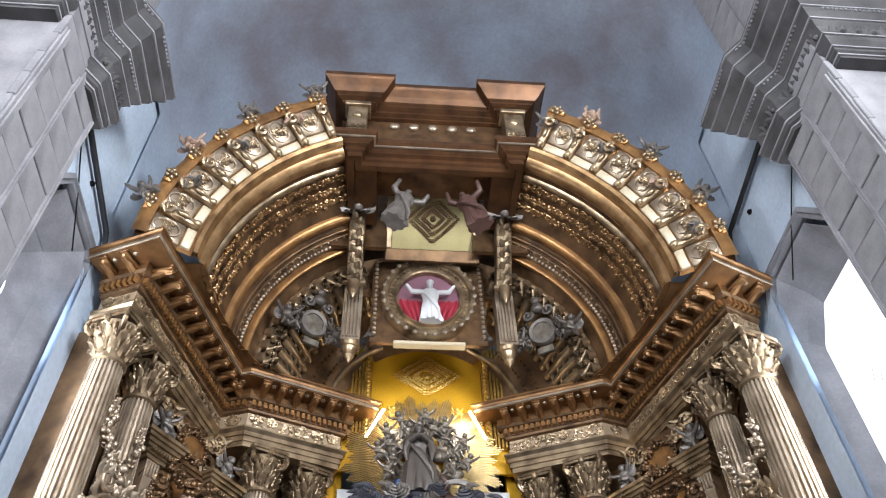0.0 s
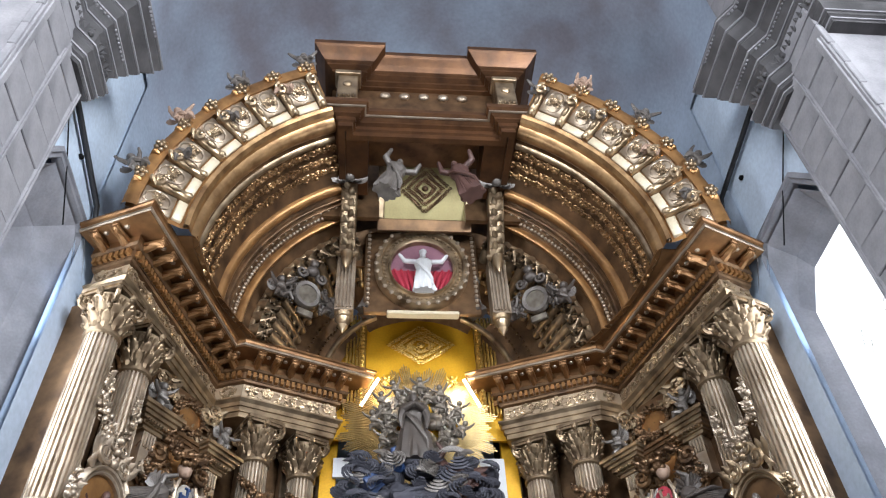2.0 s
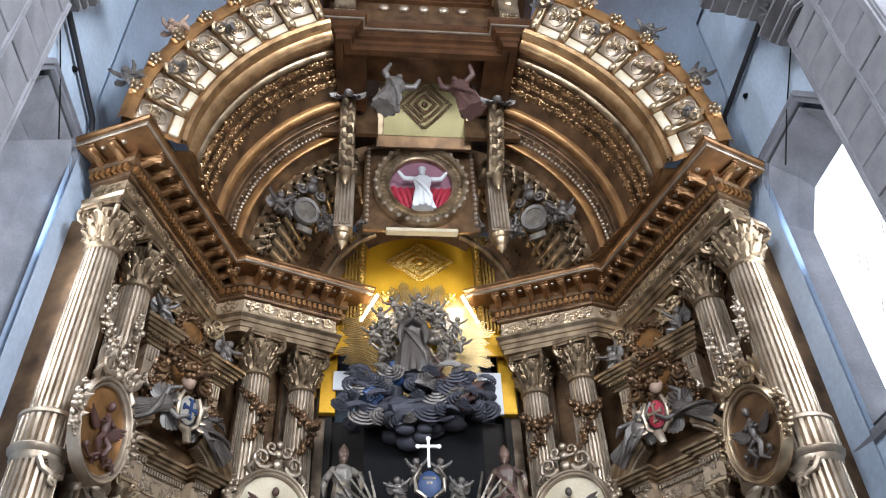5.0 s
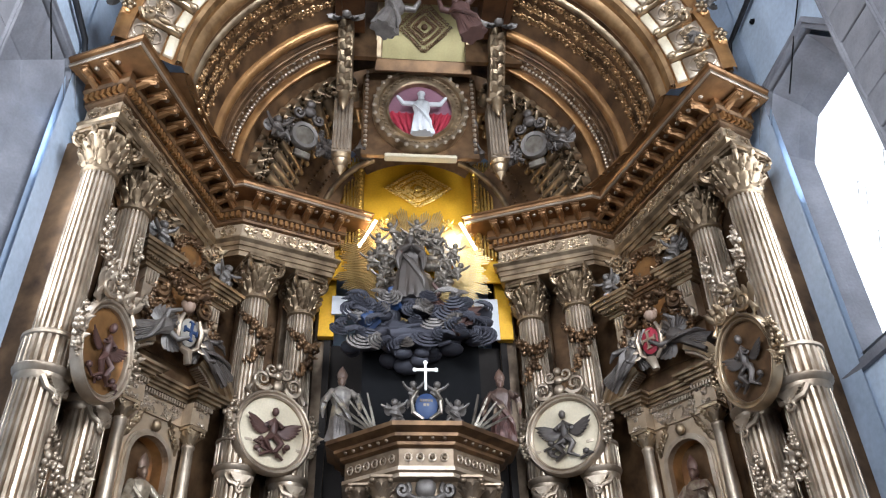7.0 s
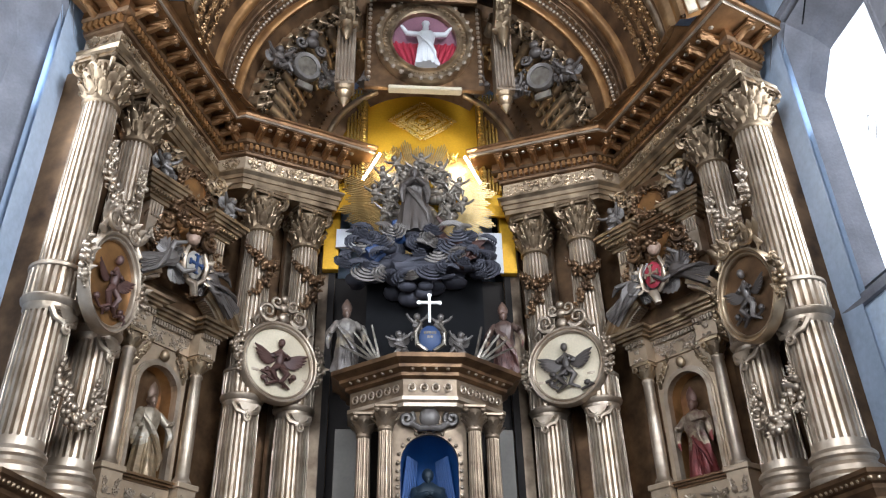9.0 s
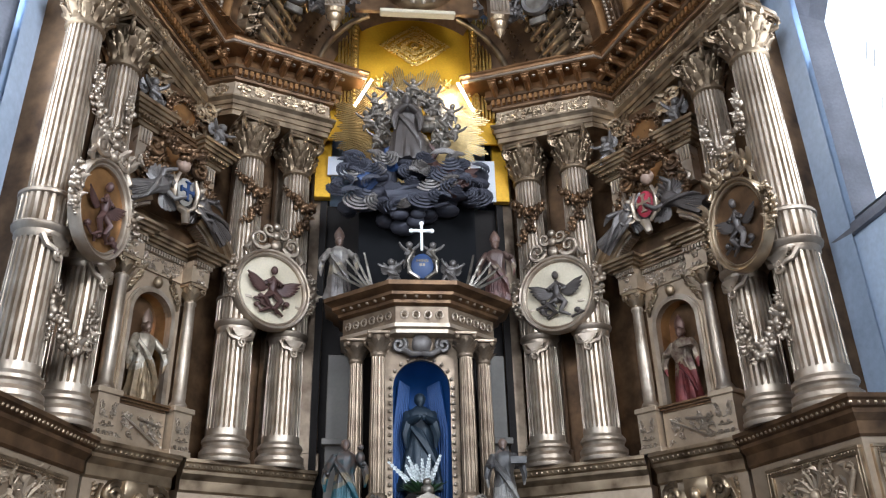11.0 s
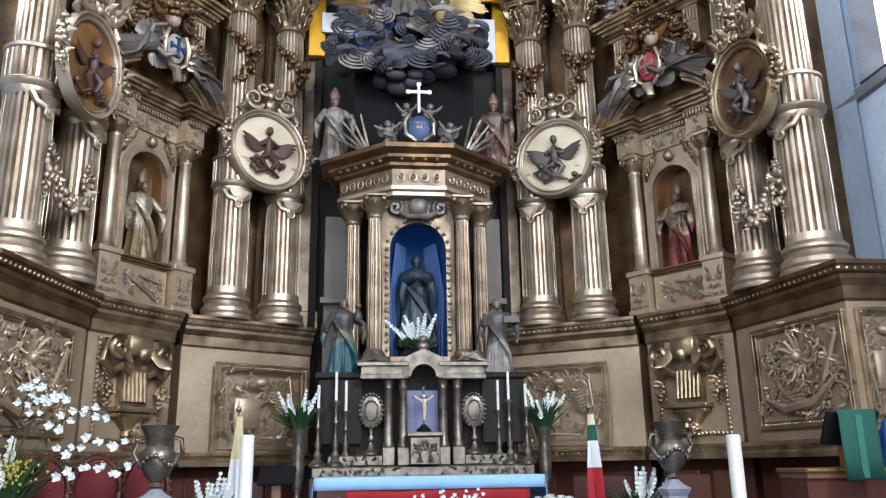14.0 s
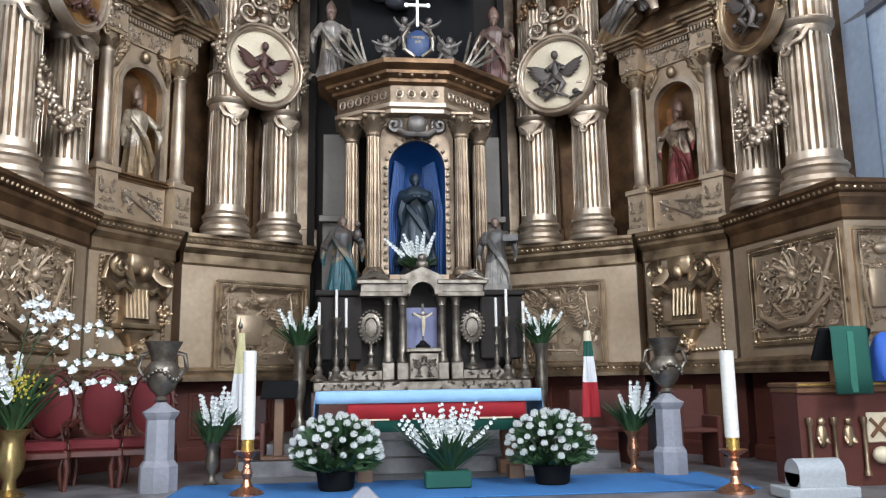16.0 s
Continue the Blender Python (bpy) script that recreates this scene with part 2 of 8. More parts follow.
CROWNBROWN = surface("brown_gilding", (0.17, 0.078, 0.034), 0.34, 0.6, (0.06, 0.028, 0.014), 2.4, 14, bump=0.05, wear=0.9)
DOMEGOLD = surface("orange_gilding", (0.56, 0.34, 0.16), 0.34, 0.75, (0.17, 0.085, 0.036), 3.0, 14, bump=0.05, wear=0.9)


def shaded_plaster(name, low, high, z0, z1):
    """Stained plaster, blending raggedly by height from low to high, a painted-in vault shade."""
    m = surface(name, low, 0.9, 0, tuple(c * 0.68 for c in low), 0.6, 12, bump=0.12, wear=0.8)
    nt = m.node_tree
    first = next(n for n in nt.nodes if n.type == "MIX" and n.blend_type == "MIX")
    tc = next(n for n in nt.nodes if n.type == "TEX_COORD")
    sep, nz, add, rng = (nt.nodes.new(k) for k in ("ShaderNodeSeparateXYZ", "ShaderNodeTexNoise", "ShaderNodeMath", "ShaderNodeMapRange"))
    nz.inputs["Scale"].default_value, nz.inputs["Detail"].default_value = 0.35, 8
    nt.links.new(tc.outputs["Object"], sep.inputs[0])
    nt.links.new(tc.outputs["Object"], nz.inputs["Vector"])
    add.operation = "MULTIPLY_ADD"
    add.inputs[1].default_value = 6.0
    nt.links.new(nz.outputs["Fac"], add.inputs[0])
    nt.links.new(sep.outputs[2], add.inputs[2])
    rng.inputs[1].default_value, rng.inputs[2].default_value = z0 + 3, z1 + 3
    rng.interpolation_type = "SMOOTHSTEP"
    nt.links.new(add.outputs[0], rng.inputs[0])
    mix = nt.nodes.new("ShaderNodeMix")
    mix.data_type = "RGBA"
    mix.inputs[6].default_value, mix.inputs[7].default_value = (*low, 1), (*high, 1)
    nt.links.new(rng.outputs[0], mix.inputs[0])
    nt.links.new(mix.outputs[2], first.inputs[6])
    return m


# the dark upper colour is the same plaster with the vault's shade painted in
APSE = shaded_plaster("grey_blue_apse_shaded_plaster", (0.50, 0.60, 0.74), (0.20, 0.187, 0.215), 13.0, 18.5)


def robes(name, upper, lower, trim, h, metal=0.15):
    """Painted robes: an upper garment, a lower one, and gilt worn through in patches."""
    m = surface(name, lower, 0.42, metal, tuple(c * 0.4 for c in lower), 9.0, 45, bump=0.3, wear=0.9)
    nt = m.node_tree
    first = next(n for n in nt.nodes if n.type == "MIX" and n.blend_type == "MIX")
    tc = next(n for n in nt.nodes if n.type == "TEX_COORD")
    sep, nz, add, ramp = (nt.nodes.new(k) for k in ("ShaderNodeSeparateXYZ", "ShaderNodeTexNoise", "ShaderNodeMath", "ShaderNodeValToRGB"))
    nz.inputs["Scale"].default_value = 4.5
    nt.links.new(tc.outputs["Object"], sep.inputs[0])
    nt.links.new(tc.outputs["Object"], nz.inputs["Vector"])
    add.operation = "MULTIPLY_ADD"
    add.inputs[1].default_value = 0.5 * h
    nt.links.new(nz.outputs["Fac"], add.inputs[0])
    nt.links.new(sep.outputs[2], add.inputs[2])
    div = nt.nodes.new("ShaderNodeMath")
    div.operation = "DIVIDE"
    div.inputs[1].default_value = h * 1.4
    nt.links.new(add.outputs[0], div.inputs[0])
    nt.links.new(div.outputs[0], ramp.inputs[0])
    ramp.color_ramp.interpolation = "CONSTANT"
    el = ramp.color_ramp.elements
    el[0].position, el[0].color = 0.0, (*lower, 1)
    el[1].position, el[1].color = 0.46, (*trim, 1)
    for p, c in ((0.51, upper), (0.74, (0.20, 0.12, 0.085))):
        e = el.new(p)
        e.color = (*c, 1)
    nt.links.new(ramp.outputs[0], first.inputs[6])
    return m


BISHOP = robes("bishop_robes", (0.36, 0.28, 0.19), (0.20, 0.035, 0.03), (0.5, 0.4, 0.26), 1.28, 0.4)
BISHOP_PALE = robes("pale_bishop_robes", (0.46, 0.38, 0.28), (0.36, 0.25, 0.14), (0.55, 0.48, 0.38), 1.28, 0.4)
MARYROBE = robes("brown_and_teal_robes", (0.085, 0.05, 0.035), (0.02, 0.10, 0.12), (0.22, 0.15, 0.07), 1.14)
FRIAR = robes("black_and_white_habit", (0.035, 0.03, 0.03), (0.30, 0.27, 0.23), (0.05, 0.045, 0.04), 1.14, 0.0)
MIDGREY = surface("grey_brown_board", (0.16, 0.14, 0.115), 0.6, 0.1, (0.07, 0.06, 0.05), 2.0, 20, bump=0.1)
GREYROBE = robes("grey_robes", (0.30, 0.26, 0.22), (0.16, 0.13, 0.11), (0.34, 0.27, 0.18), 1.22)
BROWNROBE = robes("brown_robes", (0.13, 0.085, 0.065), (0.15, 0.06, 0.045), (0.30, 0.22, 0.14), 1.22)
SILVERGREY = surface("silvered_carving", (0.30, 0.255, 0.205), 0.40, 0.5, (0.10, 0.085, 0.075), 6.0, 40, bump=0.25, wear=0.9)
# chair red, darkened in its colour for the shadow the chairs stand in
CHAIRRED = surface("shaded_red_velvet", (0.15, 0.008, 0.012), 0.8, 0, (0.09, 0.004, 0.007), 4, 70, bump=0.2)
MIDGOLD = surface("brown_gold", (0.35, 0.26, 0.175), 0.36, 0.65, (0.11, 0.07, 0.042), 3.0, 14, bump=0.05, wear=0.92)
RAYGOLD = surface("ray_gilding", (0.62, 0.45, 0.20), 0.36, 0.7, (0.30, 0.19, 0.07), 3.0, 24, bump=0.1, wear=0.9)
CASEGREY = surface("grey_white_case", (0.38, 0.40, 0.41), 0.6, 0, (0.28, 0.30, 0.31), 2, 40, bump=0.05)
# low specular keeps the painted recess shade, and the clouds, from greying
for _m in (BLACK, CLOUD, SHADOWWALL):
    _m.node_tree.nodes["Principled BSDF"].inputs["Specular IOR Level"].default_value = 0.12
# ---- carved ornament and figures ----
def leaf(bm, p, d, n, length, width, curl=0.5, seg=4):
    """Curled leaf from p along d, its face towards n."""
    p, d, n = Vector(p), Vector(d).normalized(), Vector(n).normalized()
    s = d.cross(n).normalized()
    vs = []
    for i in range(seg + 1):
        k = i / seg
        w = width * 0.5 * (0.55 + 1.3 * k * (1 - k) * 1.6) * (1 if i < seg else 0.35)
        a = curl * 2.4 * k * k
        c = p + d * length * (k - 0.25 * curl * k ** 3) + n * length * (0.32 * curl * k * k + 0.12 * math.sin(a))
        vs += [c - s * w - n * 0.15 * width, c + n * 0.1 * width, c + s * w - n * 0.15 * width]
    fs = []
    for i in range(seg):
        for j in (0, 1):
            a = i * 3 + j
            fs.append((a, a + 1, a + 4, a + 3))
    add_mesh(bm, vs, fs)


def scrolls(bm, w, h, n, y=0.0, t=0.03, seed=1, mirror=True, oval=False, big=1.0):
    """Foliage scrollwork on a field of w by h in the XZ plane, facing -Y, standing proud by t."""
    r = random.Random(seed)
    lst = []
    for i in range(n):
        for _ in range(12):
            x, z = r.uniform(0.05, 0.5) * w if mirror else r.uniform(-0.5, 0.5) * w, r.uniform(-0.46, 0.46) * h
            if oval and (x / (w / 2)) ** 2 + (z / (h / 2)) ** 2 > 0.9:
                continue
            break
        lst.append((x, z, r.uniform(0.07, 0.15) * min(w, h) * 1.25 * big, r.uniform(0, TAU), r.choice((-1, 1)), r.uniform(1.0, 1.5)))
    for x, z, q, a, sg, tr in lst:
        for m in ((1, -1) if mirror else (1,)):
            pts = [(m * px, py, pz) for px, py, pz in spiral(x, z, q, tr, y - t, a, sg, n=9)]
            tube(bm, pts, [t * (1.1 - 0.6 * i / 8) for i in range(9)], seg=4)
            blob(bm, m * x, y - t, z, t * 1.2)
            for j in range(2):
                b = a + j * 2.2
                leaf(bm, (m * (x + q * math.cos(b)), y - t * 0.4, z + q * math.sin(b)), (m * math.cos(b + 0.7 * sg), -0.25, math.sin(b + 0.7 * sg)), (0, -1, 0), q * 1.1, q * 0.6, 0.7, seg=2)


def along(path, step, inset=0.0):
    """Evenly spaced poses along plan points: (x, y, nx, ny)."""
    out = []
    for a, b in zip(path, path[1:]):
        a, b = Vector(a), Vector(b)
        d = (b - a)
        L = d.length
        d = d / L
        n = max(1, int((L - 2 * inset) / step))
        for i in range(n):
            k = inset + (L - 2 * inset) * (i + 0.5) / n
            q = a + d * k
            out.append((q.x, q.y, d.y, -d.x))
    return out


def inset(path, d):
    """Plan points moved by d outward (negative: back), with mitres."""
    pts = [Vector(p) for p in path]
    dirs = [(b - a).normalized() for a, b in zip(pts, pts[1:])]
    out = []
    for i, p in enumerate(pts):
        n0 = dirs[max(0, i - 1)]
        n1 = dirs[min(i, len(dirs) - 1)]
        n0, n1 = Vector((n0.y, -n0.x)), Vector((n1.y, -n1.x))
        h = (n0 + n1).normalized()
        q = p + h * d / max(0.3, h.dot(n0))
        out.append((q.x, q.y))
    return out


def figure(h, seed=1, arms="out", wings=False, mitre=False, lean=0.0, crown=False, seated=False, child=False, broad=1.0):
    """A carved robed figure of height h on z = 0, facing -Y, as one plain shape."""
    r = random.Random(seed)
    bm = bmesh.new()
    ph, k1, k2 = r.uniform(0, TAU), r.choice((7, 9, 11)), r.choice((4, 5))
    top = 0.80 * h
    fold = lambda a, z, q: q * (1 + (0.15 * math.sin(k1 * a + ph + 3 * z / h) + 0.08 * math.sin(k2 * a - ph - 5 * z / h)) * (1 - 0.75 * z / top))
    prof = [(0.165, 0), (0.175, 0.03), (0.15, 0.18), (0.135, 0.34), (0.118, 0.46), (0.108, 0.53), (0.125, 0.60), (0.14, 0.68), (0.128, 0.745), (0.065, 0.79), (0.045, 0.81)]
    lathe(bm, [(q * h * broad, z * h) for q, z in prof], 30, Matrix.Diagonal((1.0, 0.72, 1, 1)), wave=fold)
    # mantle across the front and down one side
    for i in range(5):
        a0 = -0.12 + i * 0.05
        tube(bm, [((-0.14 + i * 0.02) * h, -0.03 * h, 0.70 * h), (a0 * 0.6 * h, -0.115 * h, (0.56 - i * 0.03) * h), ((0.02 + 0.03 * i) * h, -0.12 * h, (0.42 - 0.05 * i) * h), ((0.11 + 0.01 * i) * h, -0.08 * h, (0.30 - 0.05 * i) * h)],
             [0.02 * h, 0.028 * h, 0.026 * h, 0.014 * h], 6)
    # head, hair, neck
    hx = lean * h * 0.06
    blob(bm, hx, -0.015 * h, 0.87 * h, 0.052 * h, 0.06 * h, 0.07 * h, 2)
    blob(bm, hx, 0.012 * h, 0.885 * h, 0.06 * h, 0.058 * h, 0.066 * h, 2)
    blob(bm, hx, -0.045 * h, 0.825 * h, 0.03 * h, 0.03 * h, 0.045 * h, 1)
    if mitre:
        lathe(bm, [(0.062 * h, 0.91 * h), (0.075 * h, 0.97 * h), (0.05 * h, 1.04 * h), (0.008 * h, 1.1 * h)], 10, Matrix.Translation((hx, 0, 0)) @ Matrix.Diagonal((1, 0.55, 1, 1)))
    if crown:
        lathe(bm, [(0.05 * h, 0.92 * h), (0.075 * h, 0.99 * h), (0.07 * h, 1.0 * h), (0.05 * h, 0.95 * h)], 10, Matrix.Translation((hx, 0, 0)), wave=lambda a, z, q: q * (1 + 0.12 * math.sin(5 * a)))
    ends = {"out": ((-0.42, -0.10, 0.80), (0.42, -0.10, 0.80)), "pray": ((-0.02, -0.2, 0.66), (0.02, -0.2, 0.66)),
            "book": ((-0.14, -0.2, 0.58), (0.2, -0.2, 0.62)), "up": ((-0.2, -0.06, 1.02), (0.28, -0.12, 0.9)), "side": ((-0.22, -0.16, 0.50), (0.2, -0.17, 0.62))}[arms]
    for sg, (ex, ey, ez) in zip((-1, 1), ends):
        s0 = Vector((sg * 0.12, 0, 0.73)) * h
        e = Vector((ex, ey, ez)) * h
        mid = (s0 + e) / 2 + Vector((sg * 0.06, 0.0, -0.07)) * h
        tube(bm, [s0, mid, e], [0.05 * h, 0.048 * h, 0.03 * h], 8)
        blob(bm, *e, 0.028 * h, sub=1)
        if arms in ("book", "pray", "side"):
            tube(bm, [mid, mid + Vector((sg * 0.02, -0.02, -0.12)) * h, mid + Vector((sg * 0.01, 0, -0.24)) * h], [0.05 * h, 0.04 * h, 0.012 * h], 6)
    if arms == "book":
        box(bm, 0.08 * h, 0.27 * h, -0.25 * h, -0.2 * h, 0.60 * h, 0.68 * h)
    if child:
        blob(bm, 0.17 * h, -0.09 * h, 0.70 * h, 0.055 * h, 0.05 * h, 0.09 * h, 2)
        blob(bm, 0.17 * h, -0.11 * h, 0.83 * h, 0.04 * h, sub=2)
    if wings:
        for sg in (-1, 1):
            for i in range(8):
                a = 1.35 - i * 0.24
                leaf(bm, (sg * 0.07 * h, 0.06 * h, 0.7 * h), (sg * math.cos(a), 0.35, math.sin(a)), (0, -1, 0.1), (0.52 - 0.03 * i) * h, 0.13 * h, 0.25, seg=3)
    # small lower folds
    for i in range(9):
        a = -2.7 + i * 0.27
        x, yv = 0.14 * h * math.cos(a) * broad, 0.105 * h * math.sin(a)
        tube(bm, [(x, yv, 0.01 * h), (x * 0.92, yv * 1.02, 0.16 * h), (x * 0.75, yv * 0.95, r.uniform(0.3, 0.46) * h)], [0.016 * h, 0.016 * h, 0.005 * h], 5)
    return bm


def cherub(h, seed=1, wings=True, reach=0.6):
    """A small plump winged child, sitting or flying, as one plain shape."""
    r = random.Random(seed)
    bm = bmesh.new()
    blob(bm, 0, 0, 0.34 * h, 0.15 * h, 0.13 * h, 0.2 * h, 2)
    blob(bm, 0, -0.02 * h, 0.52 * h, 0.15 * h, 0.12 * h, 0.12 * h, 2)
    blob(bm, 0.02 * h, -0.04 * h, 0.73 * h, 0.105 * h, 0.11 * h, 0.12 * h, 2)
    blob(bm, 0.02 * h, 0.02 * h, 0.77 * h, 0.115 * h, 0.1 * h, 0.11 * h, 2)
    for sg in (-1, 1):
        a = r.uniform(-0.3, 0.9) * reach + 0.3
        s0 = Vector((sg * 0.13, -0.02, 0.57)) * h
        e = s0 + Vector((sg * math.cos(a) * 0.16, -0.08, math.sin(a) * 0.16)) * h
        f = e + Vector((sg * math.cos(a + 0.4) * 0.15, -0.06, math.sin(a + 0.5) * 0.15)) * h
        tube(bm, [s0, e, f], [0.06 * h, 0.05 * h, 0.03 * h], 6)
        k0 = Vector((sg * 0.08, -0.02, 0.2)) * h
        k1 = k0 + Vector((sg * r.uniform(0.05, 0.14), -0.16, r.uniform(-0.14, 0.02))) * h
        k2 = k1 + Vector((sg * r.uniform(-0.05, 0.1), r.uniform(-0.05, 0.06), -0.2)) * h
        tube(bm, [k0, k1, k2], [0.09 * h, 0.075 * h, 0.035 * h], 6)
        if wings:
            for i in range(6):
                b = 1.2 - i * 0.28
                leaf(bm, (sg * 0.08 * h, 0.1 * h, 0.5 * h), (sg * math.cos(b), 0.3, math.sin(b)), (0, -1, 0.1), (0.4 - 0.03 * i) * h, 0.13 * h, 0.3, seg=3)
    tube(bm, [(-0.16 * h, -0.1 * h, 0.42 * h), (0.0, -0.17 * h, 0.3 * h), (0.18 * h, -0.1 * h, 0.22 * h)], [0.05 * h, 0.07 * h, 0.03 * h], 6)
    return bm


def garland(bm, pts, r, n, seed=1):
    """Bunched leaves, fruit and flowers along points."""
    q = random.Random(seed)
    pts = [Vector(p) for p in pts]
    for i in range(n):
        k = i / (n - 1) * (len(pts) - 1)
        j = min(int(k), len(pts) - 2)
        p = pts[j].lerp(pts[j + 1], k - j)
        rr = r * (0.6 + 0.55 * math.sin(math.pi * i / (n - 1)))
        for _ in range(3):
            o = Vector((q.uniform(-1, 1), q.uniform(-1, 0.3), q.uniform(-1, 1))) * rr * 0.8
            blob(bm, *(p + o), rr * q.uniform(0.35, 0.6))
        leaf(bm, p, (q.uniform(-1, 1), -0.6, q.uniform(-1, 1)), (0, -1, 0), rr * 1.7, rr * 0.9, 0.5, seg=2)
# ---- the place itself ----
def slab(name, x0, x1, y0, y1, z0, z1, mat, label, cat):
    ob = part(name, boxed(x0, x1, y0, y1, z0, z1), mat)
    return tagged(ob, label, cat, kind="structure")


slab("floor", -7.2, 7.2, -16.2, 16, -0.2, 0, NAVEFLOOR, "worn dark stone floor of the nave", "floor")
slab("floor_sanctuary", -6.5, 6.5, 6.9, 15, 0.004, 0.5, MARBLE, "raised grey marble floor of the sanctuary", "floor")
slab("step_1", -6.5, 6.5, 6.55, 6.9, 0.004, 0.33, MARBLE, "grey marble step up to the sanctuary", "step")
slab("step_2", -6.5, 6.5, 6.2, 6.55, 0.004, 0.17, MARBLE, "grey marble step up to the sanctuary", "step")
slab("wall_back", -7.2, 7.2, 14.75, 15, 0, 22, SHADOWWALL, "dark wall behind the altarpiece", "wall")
slab("wall_nave_end", -7.2, 7.2, -16.4, -16, 0, 22, NAVEWALL, "unseen plain dark wall closing the nave's far end", "wall")


def arch_wall(name, x0, x1, y0, y1, z0, z1, wins, mat, label):
    """Wall in the YZ plane with pointed-shouldered openings: wins of (y centre, half width, sill, spring, top)."""
    bm = bmesh.new()
    ys = y0
    for (yc, hw, sill, spring, top) in sorted(wins):
        box(bm, x0, x1, ys, yc - hw, z0, z1)
        box(bm, x0, x1, yc - hw, yc + hw, z0, sill)
        out = [(yc - hw, spring), (yc - hw * 0.55, top - (top - spring) * 0.25), (yc, top), (yc + hw * 0.55, top - (top - spring) * 0.25), (yc + hw, spring)]
        for a, b in zip(out, out[1:]):
            vs = [(x, y, z) for x in (x0, x1) for y, z in (a, b, (b[0], z1), (a[0], z1))]
            add_mesh(bm, vs, [(0, 1, 2, 3), (7, 6, 5, 4), (0, 4, 5, 1), (1, 5, 6, 2), (2, 6, 7, 3), (3, 7, 4, 0)])
        ys = yc + hw
    box(bm, x0, x1, ys, y1, z0, z1)
    bmesh.ops.recalc_face_normals(bm, faces=bm.faces)
    return tagged(part(name, bm, mat), label, "wall", kind="structure")
# ---- the sanctuary's walls, windows, vault and piers ----
WX = 5.62
WY, WH, WSILL, WSPR, WTOP = 8.05, 1.27, 6.3, 10.35, 11.2


def win_out(yc, hw, sill, spr, top):
    """Outline of a window with a canted head, as (y, z)."""
    return [(yc - hw, sill), (yc + hw, sill), (yc + hw, spr), (yc + hw * 0.52, top), (yc - hw * 0.52, top), (yc - hw, spr)]


def ring_faces(bm, loops):
    """Skins between successive loops of equal length."""
    n = len(loops[0])
    vs = [p for lp in loops for p in lp]
    fs = [(j * n + i, j * n + (i + 1) % n, (j + 1) * n + (i + 1) % n, (j + 1) * n + i) for j in range(len(loops) - 1) for i in range(n)]
    add_mesh(bm, vs, fs)


for s, nm in ((1, "east"), (-1, "west")):
    o = win_out(WY, WH, WSILL, WSPR, WTOP)
    bm = bmesh.new()
    for x in (s * WX, s * (WX + 1.0)):
        for quad in ([(6.6, 0), (14.6, 0), (14.6, WSILL), (6.6, WSILL)], [(6.6, WSILL), o[0], o[5], (6.6, WSPR)],
                     [o[1], (14.6, WSILL), (14.6, WSPR), o[2]], [(6.6, WSPR), o[5], o[4], (6.6, 22)], [o[2], (14.6, WSPR), (14.6, 22), o[3]],
                     [o[4], o[3], (14.6, 22), (6.6, 22)]):
            add_mesh(bm, [(x, y, z) for y, z in quad], [(0, 1, 2, 3)])
    tagged(part("wall_" + nm, bm, PLASTER), "pale blue stained plaster wall of the apse, window light in its tone", "wall", kind="structure")
    win = thing("window_1" if s > 0 else "window_2", pose(0, 0, 0), "deep canted stone window with a bright pane", "window", kind="structure")
    gl = win_out(WY + 0.12, 0.98, WSILL + 0.5, WSPR - 0.3, WTOP - 0.6) if s > 0 else win_out(WY - 0.3, 0.5, WSILL + 0.8, WSPR - 0.5, WTOP - 0.9)
    lip = win_out(WY, WH - 0.09, WSILL + 0.09, WSPR - 0.04, WTOP - 0.09)
    bm = bmesh.new()
    ring_faces(bm, [[(s * x, y, z) for y, z in win_out(WY, WH + e, WSILL - e, WSPR + e * 0.4, WTOP + e)] for x, e in ((WX + 0.02, 0.16), (WX - 0.07, 0.15), (WX - 0.09, 0.08), (WX - 0.05, 0.07), (WX - 0.05, 0.0), (WX + 0.1, -0.03))])
    part("frame", bm, WINSTONE, win)
    bm = bmesh.new()
    mid = [((a + c) / 2, (b + d) / 2) for (a, b), (c, d) in zip(lip, gl)]
    ring_faces(bm, [[(s * (WX + 0.02), y, z) for y, z in lip], [(s * (WX + 0.42), y, z) for y, z in mid], [(s * (WX + 0.44), y, z) for y, z in [(a * 0.97 + c * 0.03, b * 0.97 + d * 0.03) for (a, b), (c, d) in zip(mid, gl)]], [(s * (WX + 0.66), y, z) for y, z in gl]])
    part("reveal", bm, WINSTONE, win)
    bm = bmesh.new()
    add_mesh(bm, [(s * (WX + 0.66), y, z) for y, z in gl], [tuple(range(6))])
    pane = part("pane", bm, SKYGLASS, win)
    bm = bmesh.new()
    for k in (-0.35, 0.35):
        for z in (7.9, 8.8):
            tube(bm, [(s * (WX + 0.63), WY + k, z + 0.22), (s * (WX + 0.63), WY + k + 0.1, z), (s * (WX + 0.63), WY + k, z - 0.22), (s * (WX + 0.63), WY + k - 0.1, z), (s * (WX + 0.63), WY + k, z + 0.22)], 0.006, 4)
    part("leading", bm, PEWTER, pane)
    area("window_light", (s * (WX - 0.12), WY - 0.1, 8.6), (-s * 4, WY - 0.1, 9.6), 2.0, 3.4, 170, (0.80, 0.89, 1.0))
